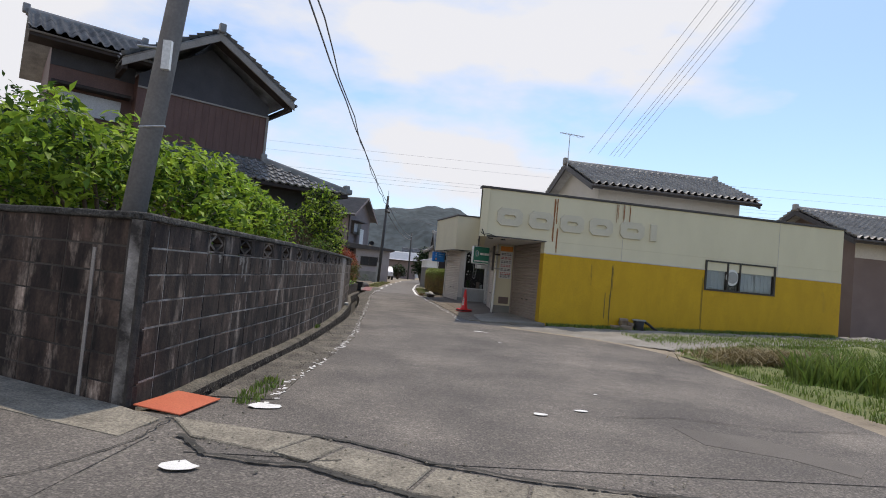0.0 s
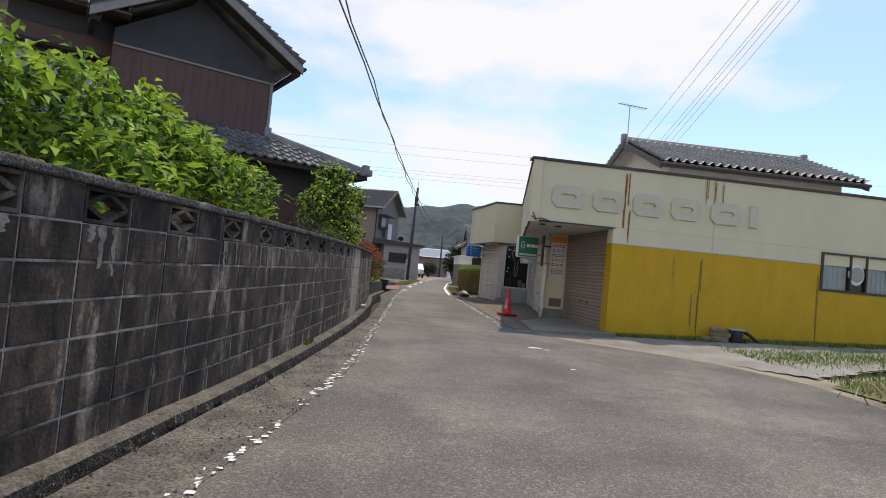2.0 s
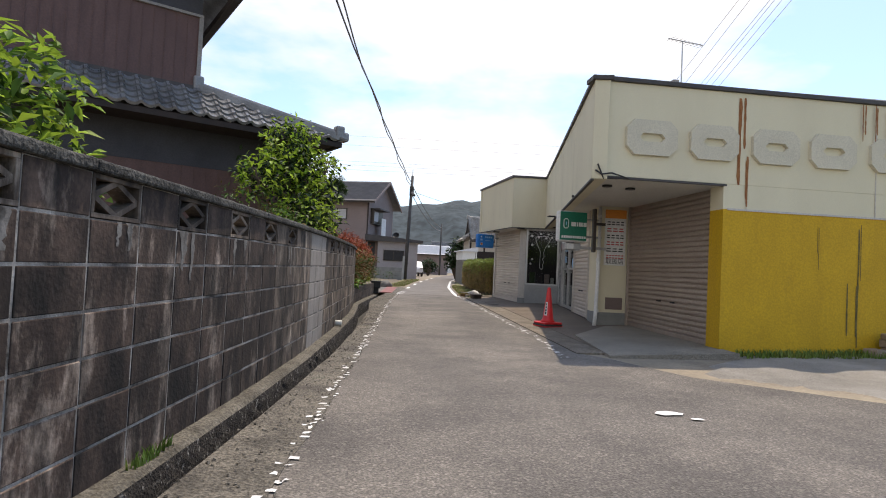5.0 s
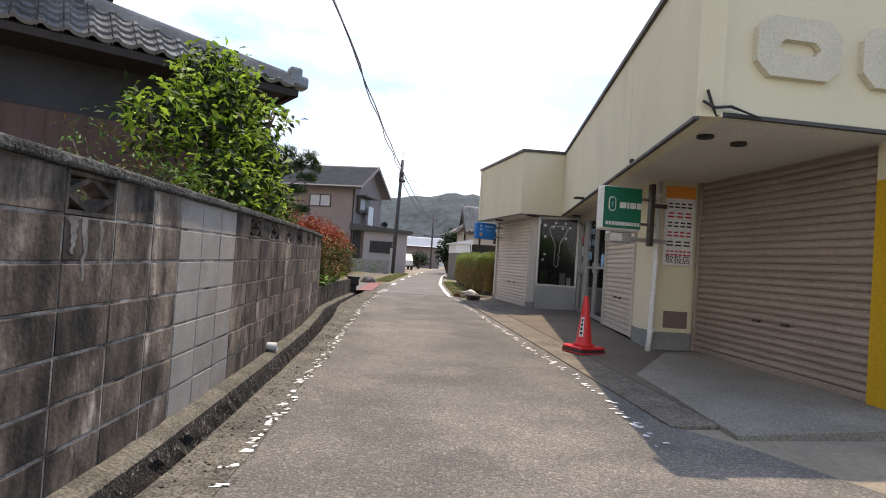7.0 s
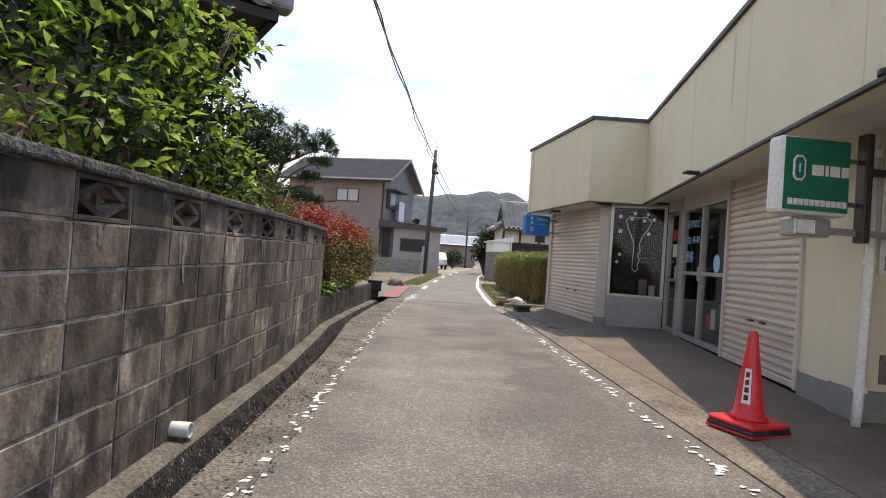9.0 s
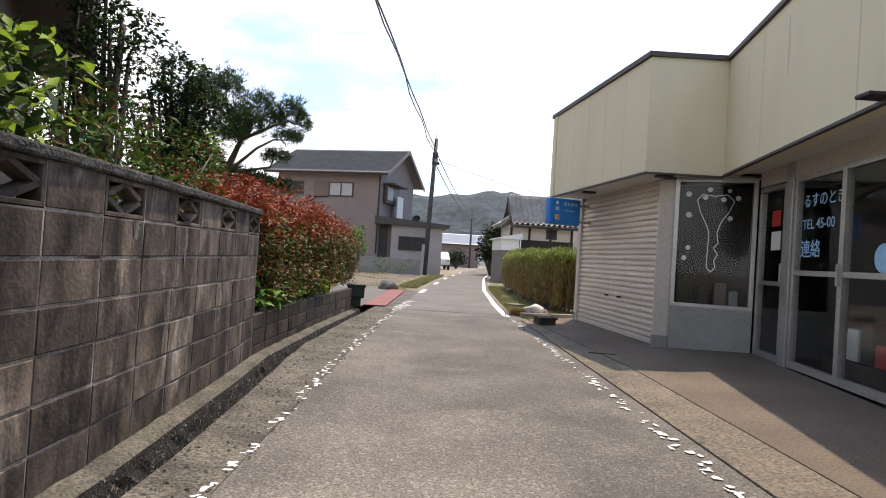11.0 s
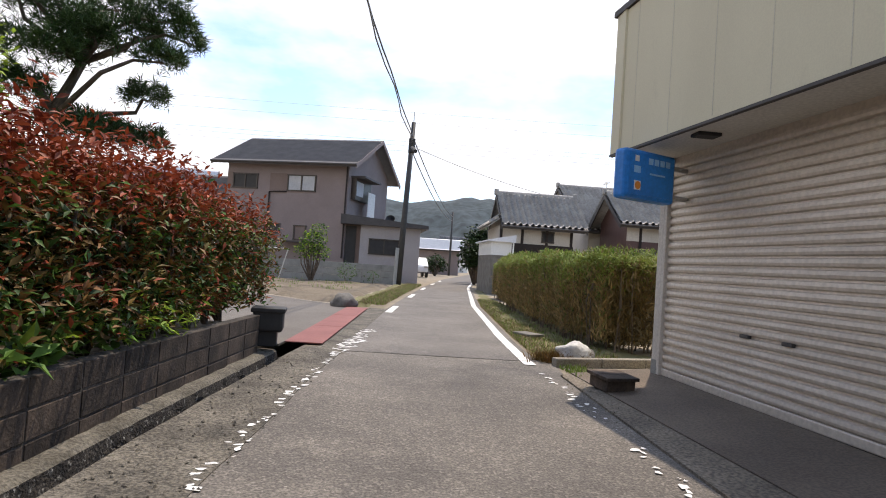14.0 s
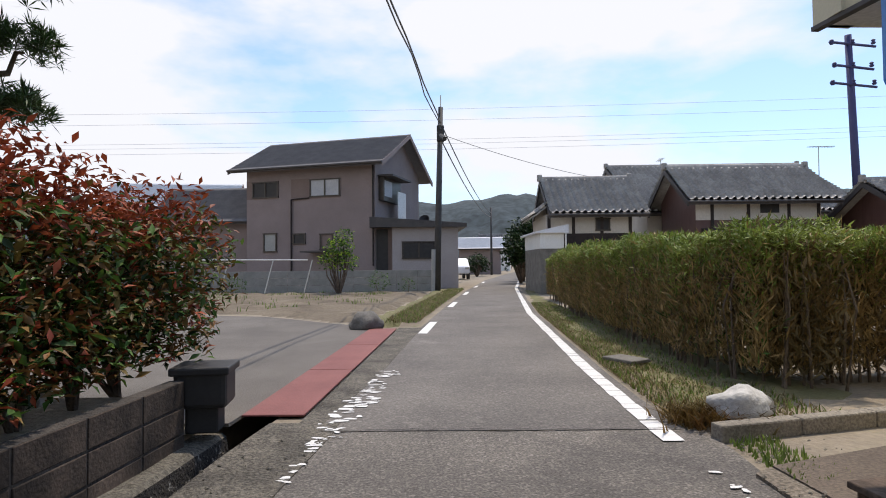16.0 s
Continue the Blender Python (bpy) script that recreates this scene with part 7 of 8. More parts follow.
E_ = [(-1.4, 15.7, 1.45, 0.35, 0.6, 0.35), (-1.6, 16.5, 1.55, 0.4, 0.5, 0.35), (-1.5, 14.6, 1.35, 0.3, 0.5, 0.25), (-2.0, 15.6, 1.7, 0.4, 0.5, 0.4)]
plant("garden_shrub", "feathery green shrub with reddish twigs at the wall", "shrub", [("foliage", cloud(E_, 1000), 0.07, 0.022, M_LEAF, 0.1), ("young_foliage", cloud(E_, 220), 0.07, 0.02, M_LEAF_RUST, -0.1)], limbs((-1.7, 15.7, 0), tips_of(E_, 0), 0.03, 0.006))
F_ = [(-1.65, 22.2, 1.75, 0.4, 0.6, 0.45), (-2.1, 21.2, 2.0, 0.5, 0.7, 0.5), (-2.2, 19.9, 1.9, 0.5, 0.6, 0.5), (-1.5, 20.2, 1.6, 0.35, 0.7, 0.4), (-1.55, 21.3, 1.5, 0.35, 0.6, 0.35)]
plant("garden_shrub", "shrub with reddish young leaves over the wall", "shrub", [("foliage", cloud(F_, 900), 0.09, 0.035, M_LEAF, 0.2), ("young_foliage", cloud(F_, 450), 0.09, 0.03, M_LEAF_RUST, 0.1)], limbs((-1.6, 20.7, 0), tips_of(F_, 0), 0.03, 0.006))
G = [(-2.7, 24.3, 3.28, 0.42, 0.42, 0.36), (-2.47, 24.4, 3.0, 0.38, 0.4, 0.3), (-2.86, 24.1, 2.95, 0.26, 0.3, 0.2), (-3.2, 24.3, 2.72, 0.26, 0.3, 0.17), (-2.47, 24.2, 2.66, 0.33, 0.35, 0.26), (-2.67, 24.4, 2.38, 0.4, 0.4, 0.28), (-2.83, 24.2, 2.05, 0.45, 0.45, 0.3), (-2.43, 24.3, 2.12, 0.38, 0.4, 0.28), (-3.25, 24.3, 2.4, 0.24, 0.3, 0.16), (-2.9, 24.5, 1.7, 0.6, 0.6, 0.3)]
plant("cloud_tree", "dark clipped garden tree in rounded tiers", "tree", [("foliage", cloud(G, 4200), 0.075, 0.038, M_LEAF_DARK, 0.1), ("young_foliage", cloud(G, 900), 0.07, 0.034, M_LEAF, 0.0)], limbs((-2.9, 24.6, 0), tips_of(G, 0), 0.07, 0.015))
H = [(-3.4, 26.4, 2.6, 0.45, 0.5, 0.7), (-3.1, 25.8, 2.2, 0.4, 0.4, 0.6), (-3.5, 26.8, 1.9, 0.5, 0.5, 0.7)]
plant("garden_tree", "yellow-green conifer behind the hedge", "tree", [("foliage", cloud(H, 3400, shell=0.3), 0.09, 0.035, M_LEAF_LIME, -0.1)], limbs((-3.4, 26.3, 0), tips_of(H, 0), 0.05, 0.01))


def pine():
    t = thing("pine_tree", "dark trained pine with layered needle pads", "tree")
    trunk = [(-3.35, 27.9, 0), (-3.3, 27.8, 0.9), (-3.1, 27.7, 1.7), (-3.25, 27.8, 2.5), (-3.0, 27.9, 3.2), (-2.9, 28.0, 3.9)]
    part("trunk", tube(trunk, 0.12, 9, 0.03), M_BARK, t, smooth=True)
    pads = [(-3.69, 27.6, 3.81, 0.34, 0.4, 0.13), (-3.24, 28.1, 3.62, 0.40, 0.45, 0.14), (-2.84, 27.7, 3.44, 0.34, 0.4, 0.12), (-2.42, 28.1, 3.62, 0.28, 0.35, 0.11), (-2.04, 27.9, 3.78, 0.27, 0.35, 0.12), (-1.84, 28.0, 3.58, 0.17, 0.25, 0.09), (-2.0, 27.7, 3.22, 0.27, 0.3, 0.06), (-2.36, 28.2, 2.88, 0.26, 0.3, 0.06), (-3.16, 27.5, 3.15, 0.36, 0.4, 0.10), (-3.62, 27.8, 2.8, 0.30, 0.4, 0.09), (-3.3, 28.2, 2.45, 0.40, 0.4, 0.09), (-2.32, 27.8, 2.26, 0.42, 0.4, 0.06), (-2.78, 27.9, 2.34, 0.34, 0.4, 0.07), (-4.1, 27.7, 3.3, 0.36, 0.4, 0.12), (-3.9, 28.1, 4.15, 0.40, 0.4, 0.14), (-3.35, 27.8, 4.2, 0.36, 0.4, 0.13), (-2.75, 28.1, 3.95, 0.30, 0.35, 0.11)]
    forks = [(-3.12, 27.7, 1.75), (-3.22, 27.78, 2.45), (-3.02, 27.9, 3.15)]
    for k, fork in enumerate(forks):
        mine = [(x, y, z - 0.06) for x, y, z, *_ in pads if (k == 0 and z < 2.6) or (k == 1 and 2.6 <= z < 3.4) or (k == 2 and z >= 3.4)]
        part("branchwork", limbs(fork, mine, 0.04, 0.012, 0.3), M_BARK, t, smooth=True)
    rng = np.random.default_rng(11)
    for pad in pads:
        x, y, z, rx, ry, rz = pad
        n = int(1150 * rx * ry) + 40
        a = rng.random(n) * 2 * np.pi
        r = np.sqrt(rng.random(n))
        tuft = np.stack([x + rx * r * np.cos(a) * (1 + 0.3 * np.sin(3 * a + x)), y + ry * r * np.sin(a), z + rz * (rng.normal(size=n) * 0.95 + 1.1 * (1 - r * r) - 0.3)], 1)
        centres = np.repeat(tuft, 14, axis=0)
        v, f = leaves(centres, rng.uniform(0.7, 1.2, len(centres)), 0.12, 0.012, -0.55, rng, 0.05)
        part("needle_pad", fast_mesh("needle_pad", v, f, M_NEEDLE), M_NEEDLE, t)


pine()


def photinia():
    rng = np.random.default_rng(5)
    cl = []
    for i in range(11):
        y = 22.6 + i * 0.43
        cl.append((-1.20 + 0.02 * i + rng.uniform(-0.1, 0.1), y, 1.02 + rng.uniform(-0.06, 0.1), 0.46, 0.42, 0.72 if i < 10 else 0.6))
        cl.append((-1.75, y, 1.2, 0.45, 0.4, 0.66))
    cl.append((-0.95, 27.35, 1.0, 0.42, 0.42, 0.6))
    cl.append((-1.3, 27.6, 1.05, 0.42, 0.42, 0.6))
    cl.append((-0.85, 27.75, 1.05, 0.40, 0.42, 0.58))
    for i in range(14):
        cl.append((-0.98 + 0.02 * i, 22.6 + i * 0.36, 0.62, 0.30, 0.3, 0.28))
    pl = cloud(cl, 4300, rng, 0.4)
    pl = pl[(pl[:, 2] > 0.42) & (pl[:, 0] < np.where(pl[:, 1] > 27.1, -0.40, -0.62))]
    top = (pl[:, 2] > 1.32 + 0.15 * rng.normal(size=len(pl))) | (rng.random(len(pl)) < 0.10)
    t = thing("photinia_hedge", "hedge with red young leaves over dark green, in a planter", "hedge")
    for i in range(12):
        y = 22.7 + i * 0.4
        part("stem", limbs((-1.15 + 0.02 * i, y, 0.2), [(-1.2 + random.uniform(-0.3, 0.3), y + random.uniform(-0.3, 0.3), 1.3) for _ in range(4)], 0.022, 0.006), M_BARK, t)
    for nm, sel, mat in (("red_foliage", top, M_LEAF_RED), ("green_foliage", ~top & (rng.random(len(pl)) < 0.34), M_LEAF), ("dark_foliage", ~top & (rng.random(len(pl)) < 0.14), M_LEAF_DARK), ("rusty_foliage", ~top & (rng.random(len(pl)) < 0.55), M_LEAF_RUST)):
        q = pl[sel]
        v, f = leaves(q, rng.uniform(0.6, 1.2, len(q)), 0.083, 0.031, -0.15 if nm[0] == "r" else 0.1, rng)
        part(nm, fast_mesh(nm, v, f, mat), mat, t)


photinia()
hosta = [(-0.92, 22.4 + i * 0.3, 0.47, 0.19, 0.2, 0.17) for i in range(9)]
plant("ground_cover", "bright broad-leaved plants at the planter edge", "plant", [("foliage", cloud(hosta, 2100), 0.15, 0.06, M_LEAF_FRESH, -0.1), ("young_foliage", cloud(hosta, 500), 0.14, 0.05, M_LEAF_LIME, -0.15)])
ferny = [(-0.78, 24.9, 0.50, 0.2, 0.3, 0.16), (-0.74, 25.3, 0.48, 0.18, 0.3, 0.14), (-0.82, 25.7, 0.54, 0.2, 0.25, 0.18)]
plant("ground_cover", "yellow-green low shrub under the red hedge", "plant", [("foliage", cloud(ferny, 2500), 0.09, 0.02, M_LEAF_LIME, -0.1)])


def long_hedge(name, x_of, y0, y1, h, half, label, seed):
    """A clipped hedge: green on top, brown and stemmy below."""
    rng = np.random.default_rng(seed)
    n = int((y1 - y0) * 9000)
    y = y0 + (y1 - y0) * rng.random(n)
    xo = np.array([x_of(v) for v in y])
    z = 0.12 + (h - 0.12) * rng.random(n) ** 0.8
    side = rng.random(n) < 0.55
    d = np.where(side, -half + np.abs(rng.normal(size=n)) * 0.11, half * (2 * rng.random(n) - 1))
    z = np.where(side, z, h - np.abs(rng.normal(size=n)) * 0.10)
    bumpy = 0.05 * np.sin(y * 5.1) + 0.04 * np.sin(y * 11.7 + 1) + 0.05 * np.sin(y * 2.3)
    pts = np.stack([xo + half + d + 0.4 * bumpy, y, z + bumpy * (z / h)], 1)
    green = z > 0.70 * h + 0.15 * h * rng.normal(size=n)
    t = thing(name, label, "hedge")
    keep = green | (rng.random(n) < 0.9)
    for nm, sel, mat in (("green_foliage", green, M_LEAF_HEDGE), ("brown_foliage", ~green & keep, M_LEAF_DRY), ("dark_foliage", ~green & (rng.random(n) < 0.12), M_LEAF)):
        q = pts[sel]
        v, f = leaves(q, rng.uniform(0.5, 1.3, len(q)), 0.07 if nm[0] == 'g' else 0.11, 0.014 if nm[0] == 'g' else 0.013, -0.4 if nm[0] == 'g' else -1.3, rng, 0.1)
        part(nm, fast_mesh(nm, v, f, mat), mat, t)
    # core of darker brown leaves: the hedge's inner shade put into colour
    k = int((y1 - y0) * 2600)
    yi = y0 + (y1 - y0) * rng.random(k)
    q = np.stack([np.array([x_of(v) for v in yi]) + half * rng.uniform(0.45, 1.7, k), yi, rng.uniform(0.06, h * 0.9, k)], 1)
    v, f = leaves(q, rng.uniform(0.6, 1.3, k), 0.12, 0.022, -1.0, rng, 0.1)
    part("inner_shade_foliage", fast_mesh("inner_shade_foliage", v, f, M_LEAF_SHADE), M_LEAF_SHADE, t)
    m = int((y1 - y0) * 26)
    for i in range(m):
        yy = y0 + (y1 - y0) * (i + 0.5) / m
        xx = x_of(yy) + random.uniform(0.03, 2 * half)
        part("stem", tube([(xx, yy, 0), (xx + random.uniform(-0.06, 0.06), yy + random.uniform(-0.08, 0.08), h * 0.5), (xx + random.uniform(-0.1, 0.1), yy + random.uniform(-0.15, 0.15), h * 0.85)], 0.014, 5, 0.005), M_BARK, t)


HX = lambda y: float(np.interp(y, [28.0, 29.2, 33.0, 37.2], [3.62, 3.42, 3.45, 3.72]))
long_hedge("clipped_hedge", HX, 28.15, 37.4, 1.31, 0.45, "clipped hedge, green on top with brown stemmy sides", 21)
long_hedge("clipped_hedge", lambda y: 4.0 + (y - 39) * 0.05, 39.0, 40.6, 1.25, 0.35, "short clipped hedge end by the shed", 22)


def cross_hedge():
    """The hedge's return along the kerb beside the shop."""
    rng = np.random.default_rng(31)
    n = 60000
    x = 3.75 + 5.5 * rng.random(n)
    z = 0.12 + 1.12 * rng.random(n) ** 0.8
    side = rng.random(n) < 0.6
    y = 28.35 + np.where(side, np.abs(rng.normal(size=n)) * 0.12, 0.8 * rng.random(n))
    z = np.where(side, z, 1.27 - np.abs(rng.normal(size=n)) * 0.1)
    pts = np.stack([x, y + 0.05 * np.sin(x * 6), z + 0.05 * np.sin(x * 4)], 1)
    green = z > 0.95 + 0.15 * rng.normal(size=n)
    t = thing("clipped_hedge", "return of the clipped hedge beside the kerb", "hedge")
    for nm, sel, mat in (("green_foliage", green, M_LEAF_HEDGE), ("brown_foliage", ~green, M_LEAF_DRY)):
        q = pts[sel]
        v, f = leaves(q, rng.uniform(0.5, 1.3, len(q)), 0.07 if nm[0] == 'g' else 0.11, 0.014 if nm[0] == 'g' else 0.013, -0.4 if nm[0] == 'g' else -1.3, rng, 0.1)
        part(nm, fast_mesh(nm, v, f, mat), mat, t)
    # same darkened leaves, painting shade inside the return
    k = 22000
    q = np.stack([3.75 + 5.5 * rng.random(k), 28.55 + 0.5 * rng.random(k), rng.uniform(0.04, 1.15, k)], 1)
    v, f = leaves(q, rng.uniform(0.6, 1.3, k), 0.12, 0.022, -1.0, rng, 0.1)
    part("inner_shade_foliage", fast_mesh("inner_shade_foliage", v, f, M_LEAF_SHADE), M_LEAF_SHADE, t)
    for i in range(60):
        xx = 4.4 + i * 0.08
        part("stem", tube([(xx, 28.5, 0), (xx + random.uniform(-0.08, 0.08), 28.5, 0.6), (xx + random.uniform(-0.12, 0.12), 28.5, 1.1)], 0.014, 5, 0.005), M_BARK, t)


cross_hedge()


def blades(name, poly_pts, n, h, mat, label, seed, spread=0.25):
    """Grass blades scattered over a list of (x0, y0, x1, y1) boxes or a place rule."""
    rng = np.random.default_rng(seed)
    pts = poly_pts(rng, n)
    m = len(pts)
    hh = h * rng.uniform(0.4, 1.2, m)
    a = rng.random(m) * 2 * np.pi
    w = np.stack([np.cos(a), np.sin(a), np.zeros(m)], 1) * 0.006 * (1 + 4 * h)
    bend = rng.normal(size=(m, 3)) * np.array([1, 1, 0]) * (spread * hh)[:, None]
    up = np.array([0, 0, 1.0])[None] * hh[:, None]
    base = np.stack([pts[:, 0], pts[:, 1], pts[:, 2] + np.where(pts[:, 1] < 16.5, rise(pts[:, 0]), 0.0)], 1)
    v = np.stack([base - w, base + w, base + up * 0.6 + bend * 0.4 + w * 0.6, base + up + bend, base + up * 0.6 + bend * 0.4 - w * 0.6], 1).reshape(-1, 3)
    k = np.arange(m)[:, None] * 5
    f = np.concatenate([k + np.array([[0, 1, 2]]), k + np.array([[0, 2, 4]]), k + np.array([[4, 2, 3]])], 0)
    tagged(part(name, fast_mesh(name, v, f, mat), mat), label, "grass", kind="stuff")


def area(x0, y0, x1, y1, z=0.02, clump=0.0):
    def place(rng, n):
        p = np.stack([x0 + (x1 - x0) * rng.random(n), y0 + (y1 - y0) * rng.random(n), np.full(n, z)], 1)
        if clump:
            c = np.sin(p[:, 0] * 2.1 + 1) * np.cos(p[:, 1] * 1.7) + 0.5 * np.sin(p[:, 0] * 5 + p[:, 1] * 4)
            p = p[c > clump - 0.6 + 0.5 * rng.random(n)]
        return p
    return place


def along_edge(xa, xb, y0, y1, z=0.0):
    def place(rng, n):
        y = y0 + (y1 - y0) * rng.random(n)
        k = rng.random(n) ** 1.3
        return np.stack([np.array([xa(v) for v in y]) * (1 - k) + np.array([xb(v) for v in y]) * k, y, np.full(n, z)], 1)
    return place


def lot(rng, n):
    p = area(5.0, 2.0, 16.0, 12.5)(rng, n)
    edge = np.interp(p[:, 1], [2, 6.35, 9.9, 11.6, 12.5], [4.95, 5.4, 6.0, 9.0, 14.0])
    hay = ((p[:, 0] - 7.0) / 1.1) ** 2 + ((p[:, 1] - 8.5) / 0.55) ** 2 < 1
    return p[(p[:, 0] > edge) & ~hay]


blades("grass", lot, 36000, 0.09, M_GRASS, "lush uneven grass of the open lot", 41)
blades("tall_grass", area(6.3, 3.0, 14, 7.4, 0.0, 0.25), 20000, 0.48, M_GRASS, "tall rank grass tufts in the open lot", 42, 0.35)
blades("hay", lambda rng, n: np.stack([7.0 + 0.55 * rng.normal(size=n), 8.5 + rng.normal(size=n) * 0.28, 0.03 + 0.14 * rng.random(n)], 1), 4200, 0.14, M_GRASS_DRY, "heap of cut dry grass in the lot", 43, 1.8)
blades("weeds", lambda rng, n: (lambda x: np.stack([x, 14.38 + (x - 2.8) * 0.049 - 0.3 * rng.random(n) ** 2, np.zeros(n)], 1))(4.85 + 9 * rng.random(n)), 5200, 0.10, M_GRASS, "weeds along the foot of the yellow wall", 45)
blades("grass", along_edge(lambda y: right_x(y) + 0.16, lambda y: HX(y) + 0.1, 27.3, 38.5), 5500, 0.06, M_GRASS, "short yellowed verge grass under the hedge", 46)
blades("dry_grass", along_edge(lambda y: right_x(y) + 0.16, lambda y: HX(y) + 0.1, 27.3, 38.5), 14000, 0.05, M_GRASS_DRY, "dry clippings on the hedge verge", 47, 0.9)
blades("grass", along_edge(lambda y: line_x(y) - 0.75, lambda y: line_x(y) - 0.2, 33.3, 46.0, 0.05), 3000, 0.09, M_GRASS, "grass verge between plot and lane", 48)
blades("dry_grass", along_edge(lambda y: line_x(y) - 0.8, lambda y: line_x(y) - 0.2, 33.3, 46.0, 0.05), 5000, 0.09, M_GRASS_DRY, "dry grass on the verge of the plot", 58, 0.8)
blades("dry_weeds", lambda rng, n: np.stack([2.78 + 0.12 * rng.normal(size=n), 27.28 + 0.10 * rng.normal(size=n), np.full(n, 0.01)], 1), 700, 0.12, M_LEAF_RUST, "withered brown weeds beside the pale stone", 53, 0.8)
blades("grass", lambda rng, n: (lambda x: np.stack([x, 12.0 + (x - 6) * 0.16 + 0.5 * rng.normal(size=n), np.full(n, 0.02)], 1))(6.2 + 9 * rng.random(n)), 7000, 0.06, M_GRASS, "sparse low weeds over the gravel", 54, 0.6)
blades("weeds", along_edge(lambda y: line_x(y) - 0.25, lambda y: line_x(y) - 0.05, 3.9, 4.9), 260, 0.06, M_GRASS, "small weeds by the gutter mouth", 49)
blades("weeds", area(-10, 36, -0.6, 44, 0.05, 0.9), 7000, 0.13, M_GRASS, "sparse weeds on the bare plot", 50)
blades("weeds", lambda rng, n: np.stack([2.72 + 0.3 * rng.random(n), 26.2 + 0.7 * rng.random(n), np.zeros(n)], 1), 420, 0.05, M_GRASS, "weeds at the end of the apron", 51)
blades("weeds", lambda rng, n: (lambda y: np.stack([np.array([wall_x(v) for v in y]) + 0.03 + 0.05 * rng.random(n), y, np.full(n, -0.055)], 1))(10.0 + 0.4 * rng.random(n)), 90, 0.06, M_GRASS, "tuft of weeds on the wall footing", 52)

tree_b = [(-2.6, 43.2, 1.6, 0.5, 0.5, 0.42), (-2.4, 43.1, 2.0, 0.35, 0.35, 0.32), (-2.9, 43.3, 1.25, 0.45, 0.4, 0.35), (-2.3, 43.2, 1.2, 0.4, 0.4, 0.35)]
plant("young_tree", "small bright green tree at the plot's edge", "tree", [("foliage", cloud(tree_b, 700), 0.13, 0.06, M_LEAF, 0.1), ("young_foliage", cloud(tree_b, 350), 0.12, 0.055, M_LEAF_LIME, 0.0)], limbs((-2.6, 43.2, 0), tips_of(tree_b, 0), 0.04, 0.01))
bush_b = [(-1.3, 43.8, 0.5, 0.4, 0.4, 0.35), (-0.3, 44.0, 0.35, 0.3, 0.3, 0.25), (-6.5, 44.0, 0.4, 0.5, 0.3, 0.3)]
for c in bush_b:
    plant("garden_shrub", "small weedy shrub by the yard wall", "shrub", [("foliage", cloud([c], 900), 0.10, 0.04, M_LEAF, 0.0)], limbs((c[0], c[1], 0), [(c[0], c[1], c[2] + 0.1)], 0.02, 0.008))
for i, (x, y, z, r) in enumerate(((5.0, 54.0, 2.2, 1.3), (5.6, 57.5, 2.8, 1.6), (7.0, 62.0, 3.4, 1.5), (3.6, 72.0, 1.4, 1.2), (12.8, 78.0, 2.2, 1.6), (0.8, 74.0, 1.0, 1.2))):
    cl = [(x + random.uniform(-0.5, 0.5) * r, y + random.uniform(-0.5, 0.5) * r, z * random.uniform(0.55, 1.2), r * 0.5, r * 0.5, r * 0.5) for _ in range(6)]
    plant("roadside_tree", "dark green tree along the far lane", "tree", [("foliage", cloud(cl, 160), 0.26, 0.14, M_LEAF_DARK, 0.1)], limbs((x, y, 0), tips_of(cl, 0), 0.08, 0.02))


def stone(name, x, y, z, sx, sy, sz, mat, label, seed, turn=0):
    bm = bmesh.new()
    bmesh.ops.create_icosphere(bm, subdivisions=3, radius=1)
    for v in bm.verts:
        d = v.co.normalized()
        v.co = d * (1 + 0.35 * noise.noise((d.x * 1.6 + seed, d.y * 1.6, d.z * 1.6)) + 0.12 * noise.noise((d.x * 4, d.y * 4 + seed, d.z * 4)))
        v.co = Vector((v.co.x * sx, v.co.y * sy, max(-0.3, v.co.z) * sz))
    tagged(part(name, bm, mat, smooth=True, at=pose(x, y, z, rz=turn)), label, "stone")


stone("stone", 3.0, 27.28, 0.10, 0.22, 0.13, 0.13, M_ROCK, "pale rounded stone on the kerb end", 3, 15)
stone("stone", 3.22, 27.46, 0.06, 0.09, 0.09, 0.08, M_ROCK_DARK, "small dark stone beside the pale one", 5)
stone("stone", -0.22, 32.95, 0.07, 0.27, 0.22, 0.21, M_ROCK_DARK, "dark grey boulder at the plot corner", 8)
stone("stone", -1.05, 26.5, 0.36, 0.09, 0.09, 0.10, M_ROCK, "white rounded stone in the planter", 9)
kerb = thing("garden_kerb", "low concrete kerb along the hedge end", "kerb", along((2.70, 26.90), (4.95, 27.50)))
for i in range(4):
    part("kerb_stone", box(i * 0.58, 0, -0.02, i * 0.58 + 0.572, 0.1, 0.09, 0.012), M_APRON_PALE, kerb)
drain = thing("concrete_block", "dark weathered two-piece concrete block at the apron corner", "block", pose(2.88, 25.72, 0.03, 3, 0, 14))
part("foot", box(-0.135, -0.13, 0, 0.145, 0.15, 0.105, 0.012), M_BLOCK_LOW, drain)
part("cap", box(-0.16, -0.16, 0.1055, 0.16, -0.004, 0.135, 0.006), M_BLOCK_LOW, drain)
part("cap", box(-0.16, 0.004, 0.1055, 0.16, 0.17, 0.135, 0.006), M_BLOCK_LOW, drain)
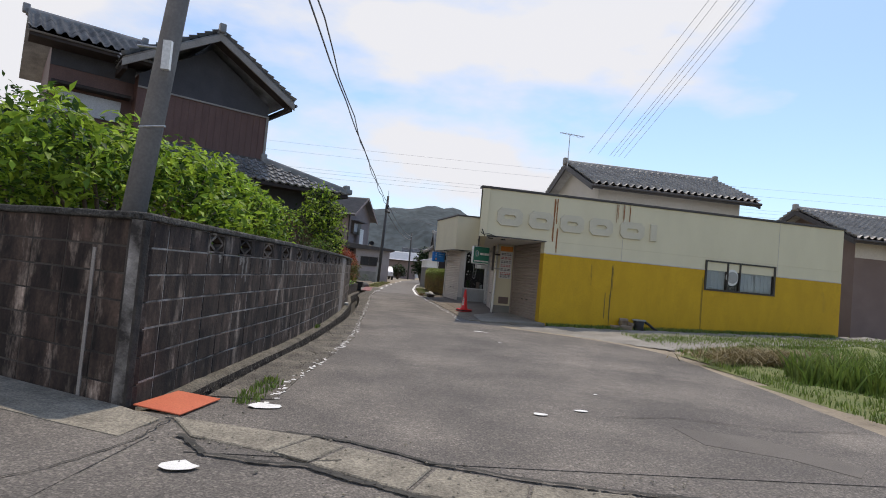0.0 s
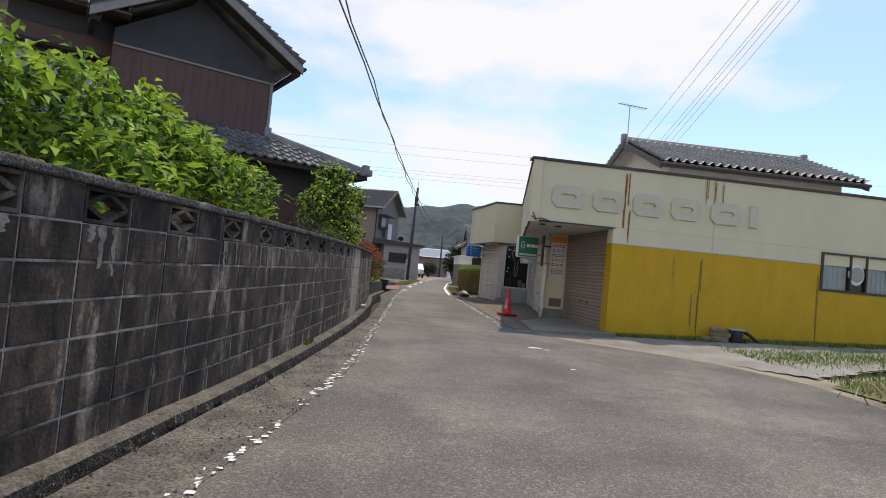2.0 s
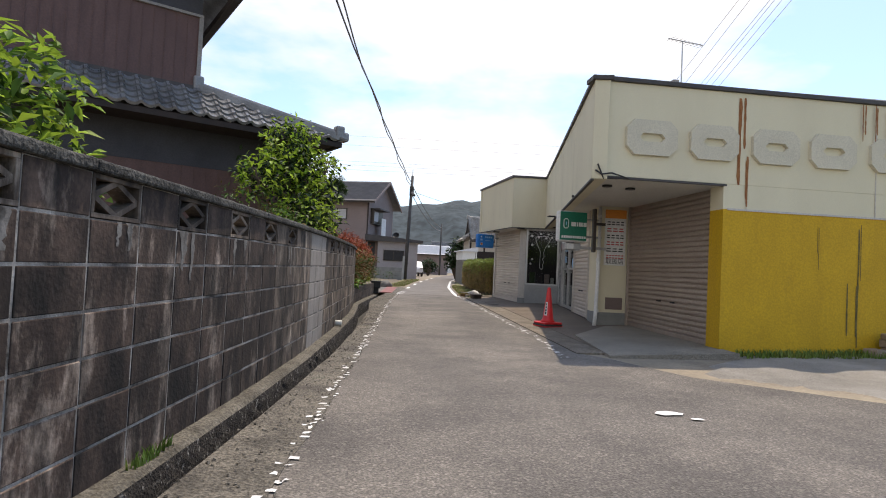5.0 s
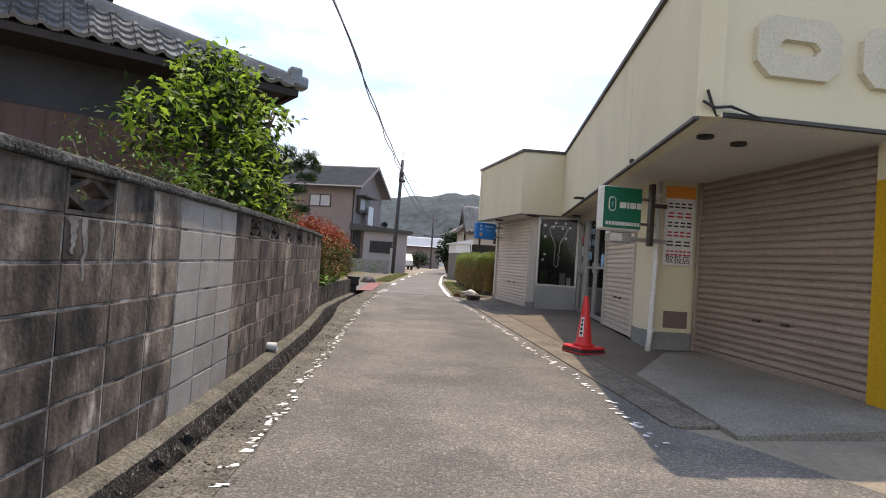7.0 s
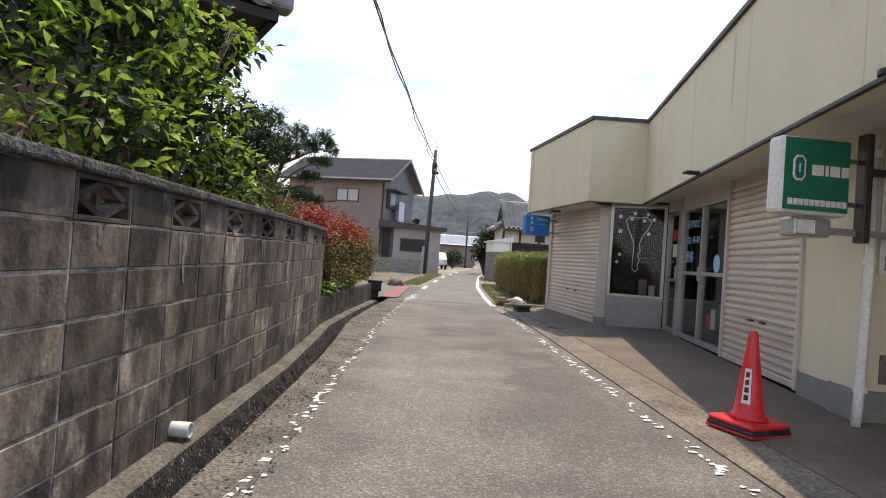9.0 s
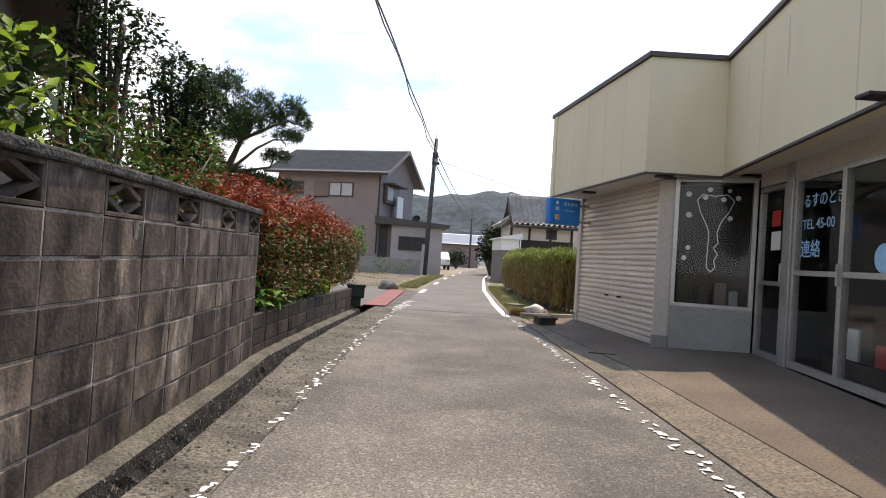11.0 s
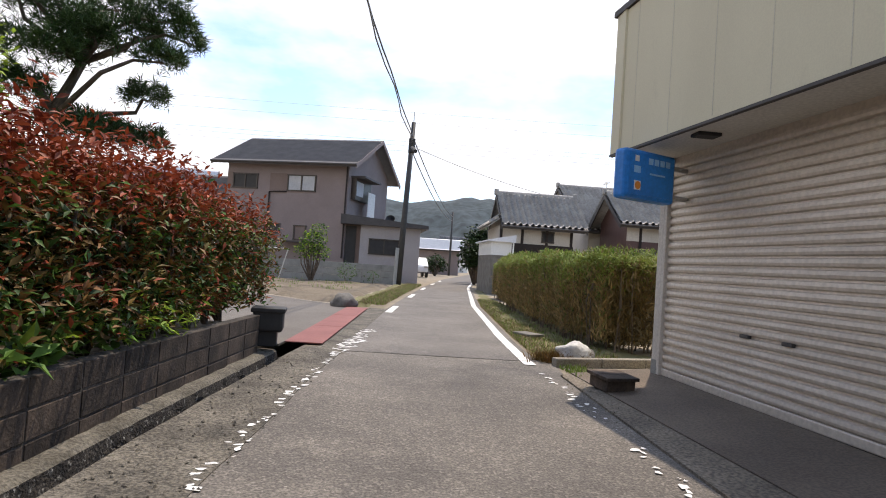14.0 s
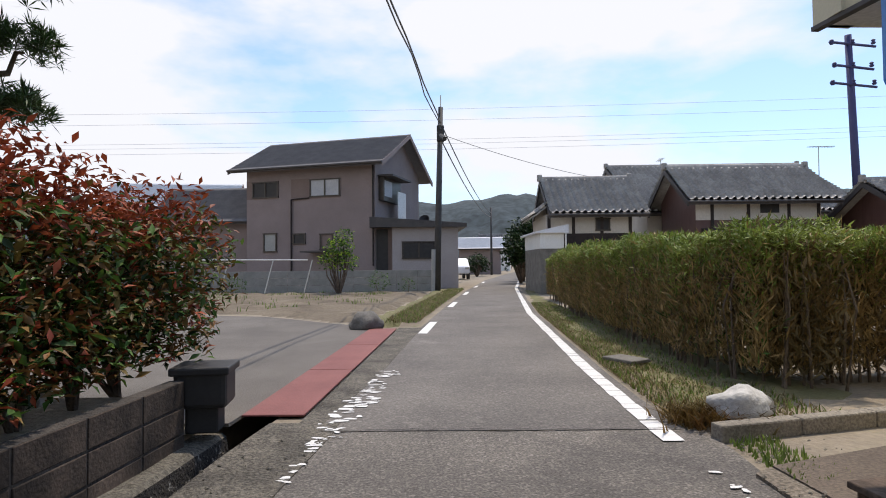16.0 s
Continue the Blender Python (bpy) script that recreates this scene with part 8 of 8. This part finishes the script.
tile_ = part("flat_stone", box(-0.14, -0.2, 0, 0.14, 0.2, 0.035, 0.01), M_ROCK_DARK, at=pose(2.95, 29.5, 0.03, rz=30))
tagged(tile_, "grey slab lying in the verge", "stone slab")
# black bar added to stand for a thin dark joint line
slot = part("apron_joint", box(-0.16, -0.018, 0, 0.16, 0.018, 0.01, 0.004), M_BLACK, at=pose(2.98, 22.85, 0.036, rz=-4))
tagged(slot, "short dark joint line in the apron", "drain slot", kind="structure")
for x, y, s in ((2.35, 11.2, 0.10), (2.5, 11.05, 0.05), (-0.72, 3.87, 0.13), (-0.93, 2.5, 0.11), (1.55, 4.15, 0.07), (2.0, 4.38, 0.06), (2.4, 9.4, 0.035), (2.47, 5.19, 0.03)):
    bm = bmesh.new()
    k = 9
    vs = [bm.verts.new((x + s * (0.7 + 0.5 * random.random()) * math.cos(2 * math.pi * i / k), y + 0.7 * s * (0.6 + 0.6 * random.random()) * math.sin(2 * math.pi * i / k), 0.0105)) for i in range(k)]
    bm.faces.new(vs)
    tagged(part("paint_patch", bm, M_WHITE), "remnant of white road paint", "road marking", kind="structure", group="paint remnants")

# ---- hills ----
def hills(name, r, base, amp, a0, a1, seed, label):
    v, f = [], []
    n, rows_n = 160, 14
    for i in range(n + 1):
        a = radians(a0 + (a1 - a0) * i / n)
        top = base + amp * (noise.noise((i * 0.05, seed, 0)) + 0.5 * noise.noise((i * 0.14, seed, 3)) + 0.22 * noise.noise((i * 0.45, seed, 7)) + 0.1 * noise.noise((i * 1.3, seed, 9)))
        for k in range(rows_n + 1):
            q = k / rows_n
            rr = r + 260 * q + 20 * noise.noise((i * 0.3, k * 0.7, seed))
            z = top * math.sin(q * math.pi / 2) + 2.2 * noise.noise((i * 0.9, k * 1.1, seed + 4)) * q
            v.append((rr * math.sin(a), rr * math.cos(a), z - 1))
    for i in range(n):
        for k in range(rows_n):
            p = i * (rows_n + 1) + k
            f.append((p, p + rows_n + 1, p + rows_n + 2, p + 1))
    tagged(part(name, data_of(name, v, f, M_HILL, True), M_HILL), label, "hills", kind="structure")


hills("backdrop", 560, 76, 24, -75, 60, 2.3, "wooded blue-green hills beyond the village")
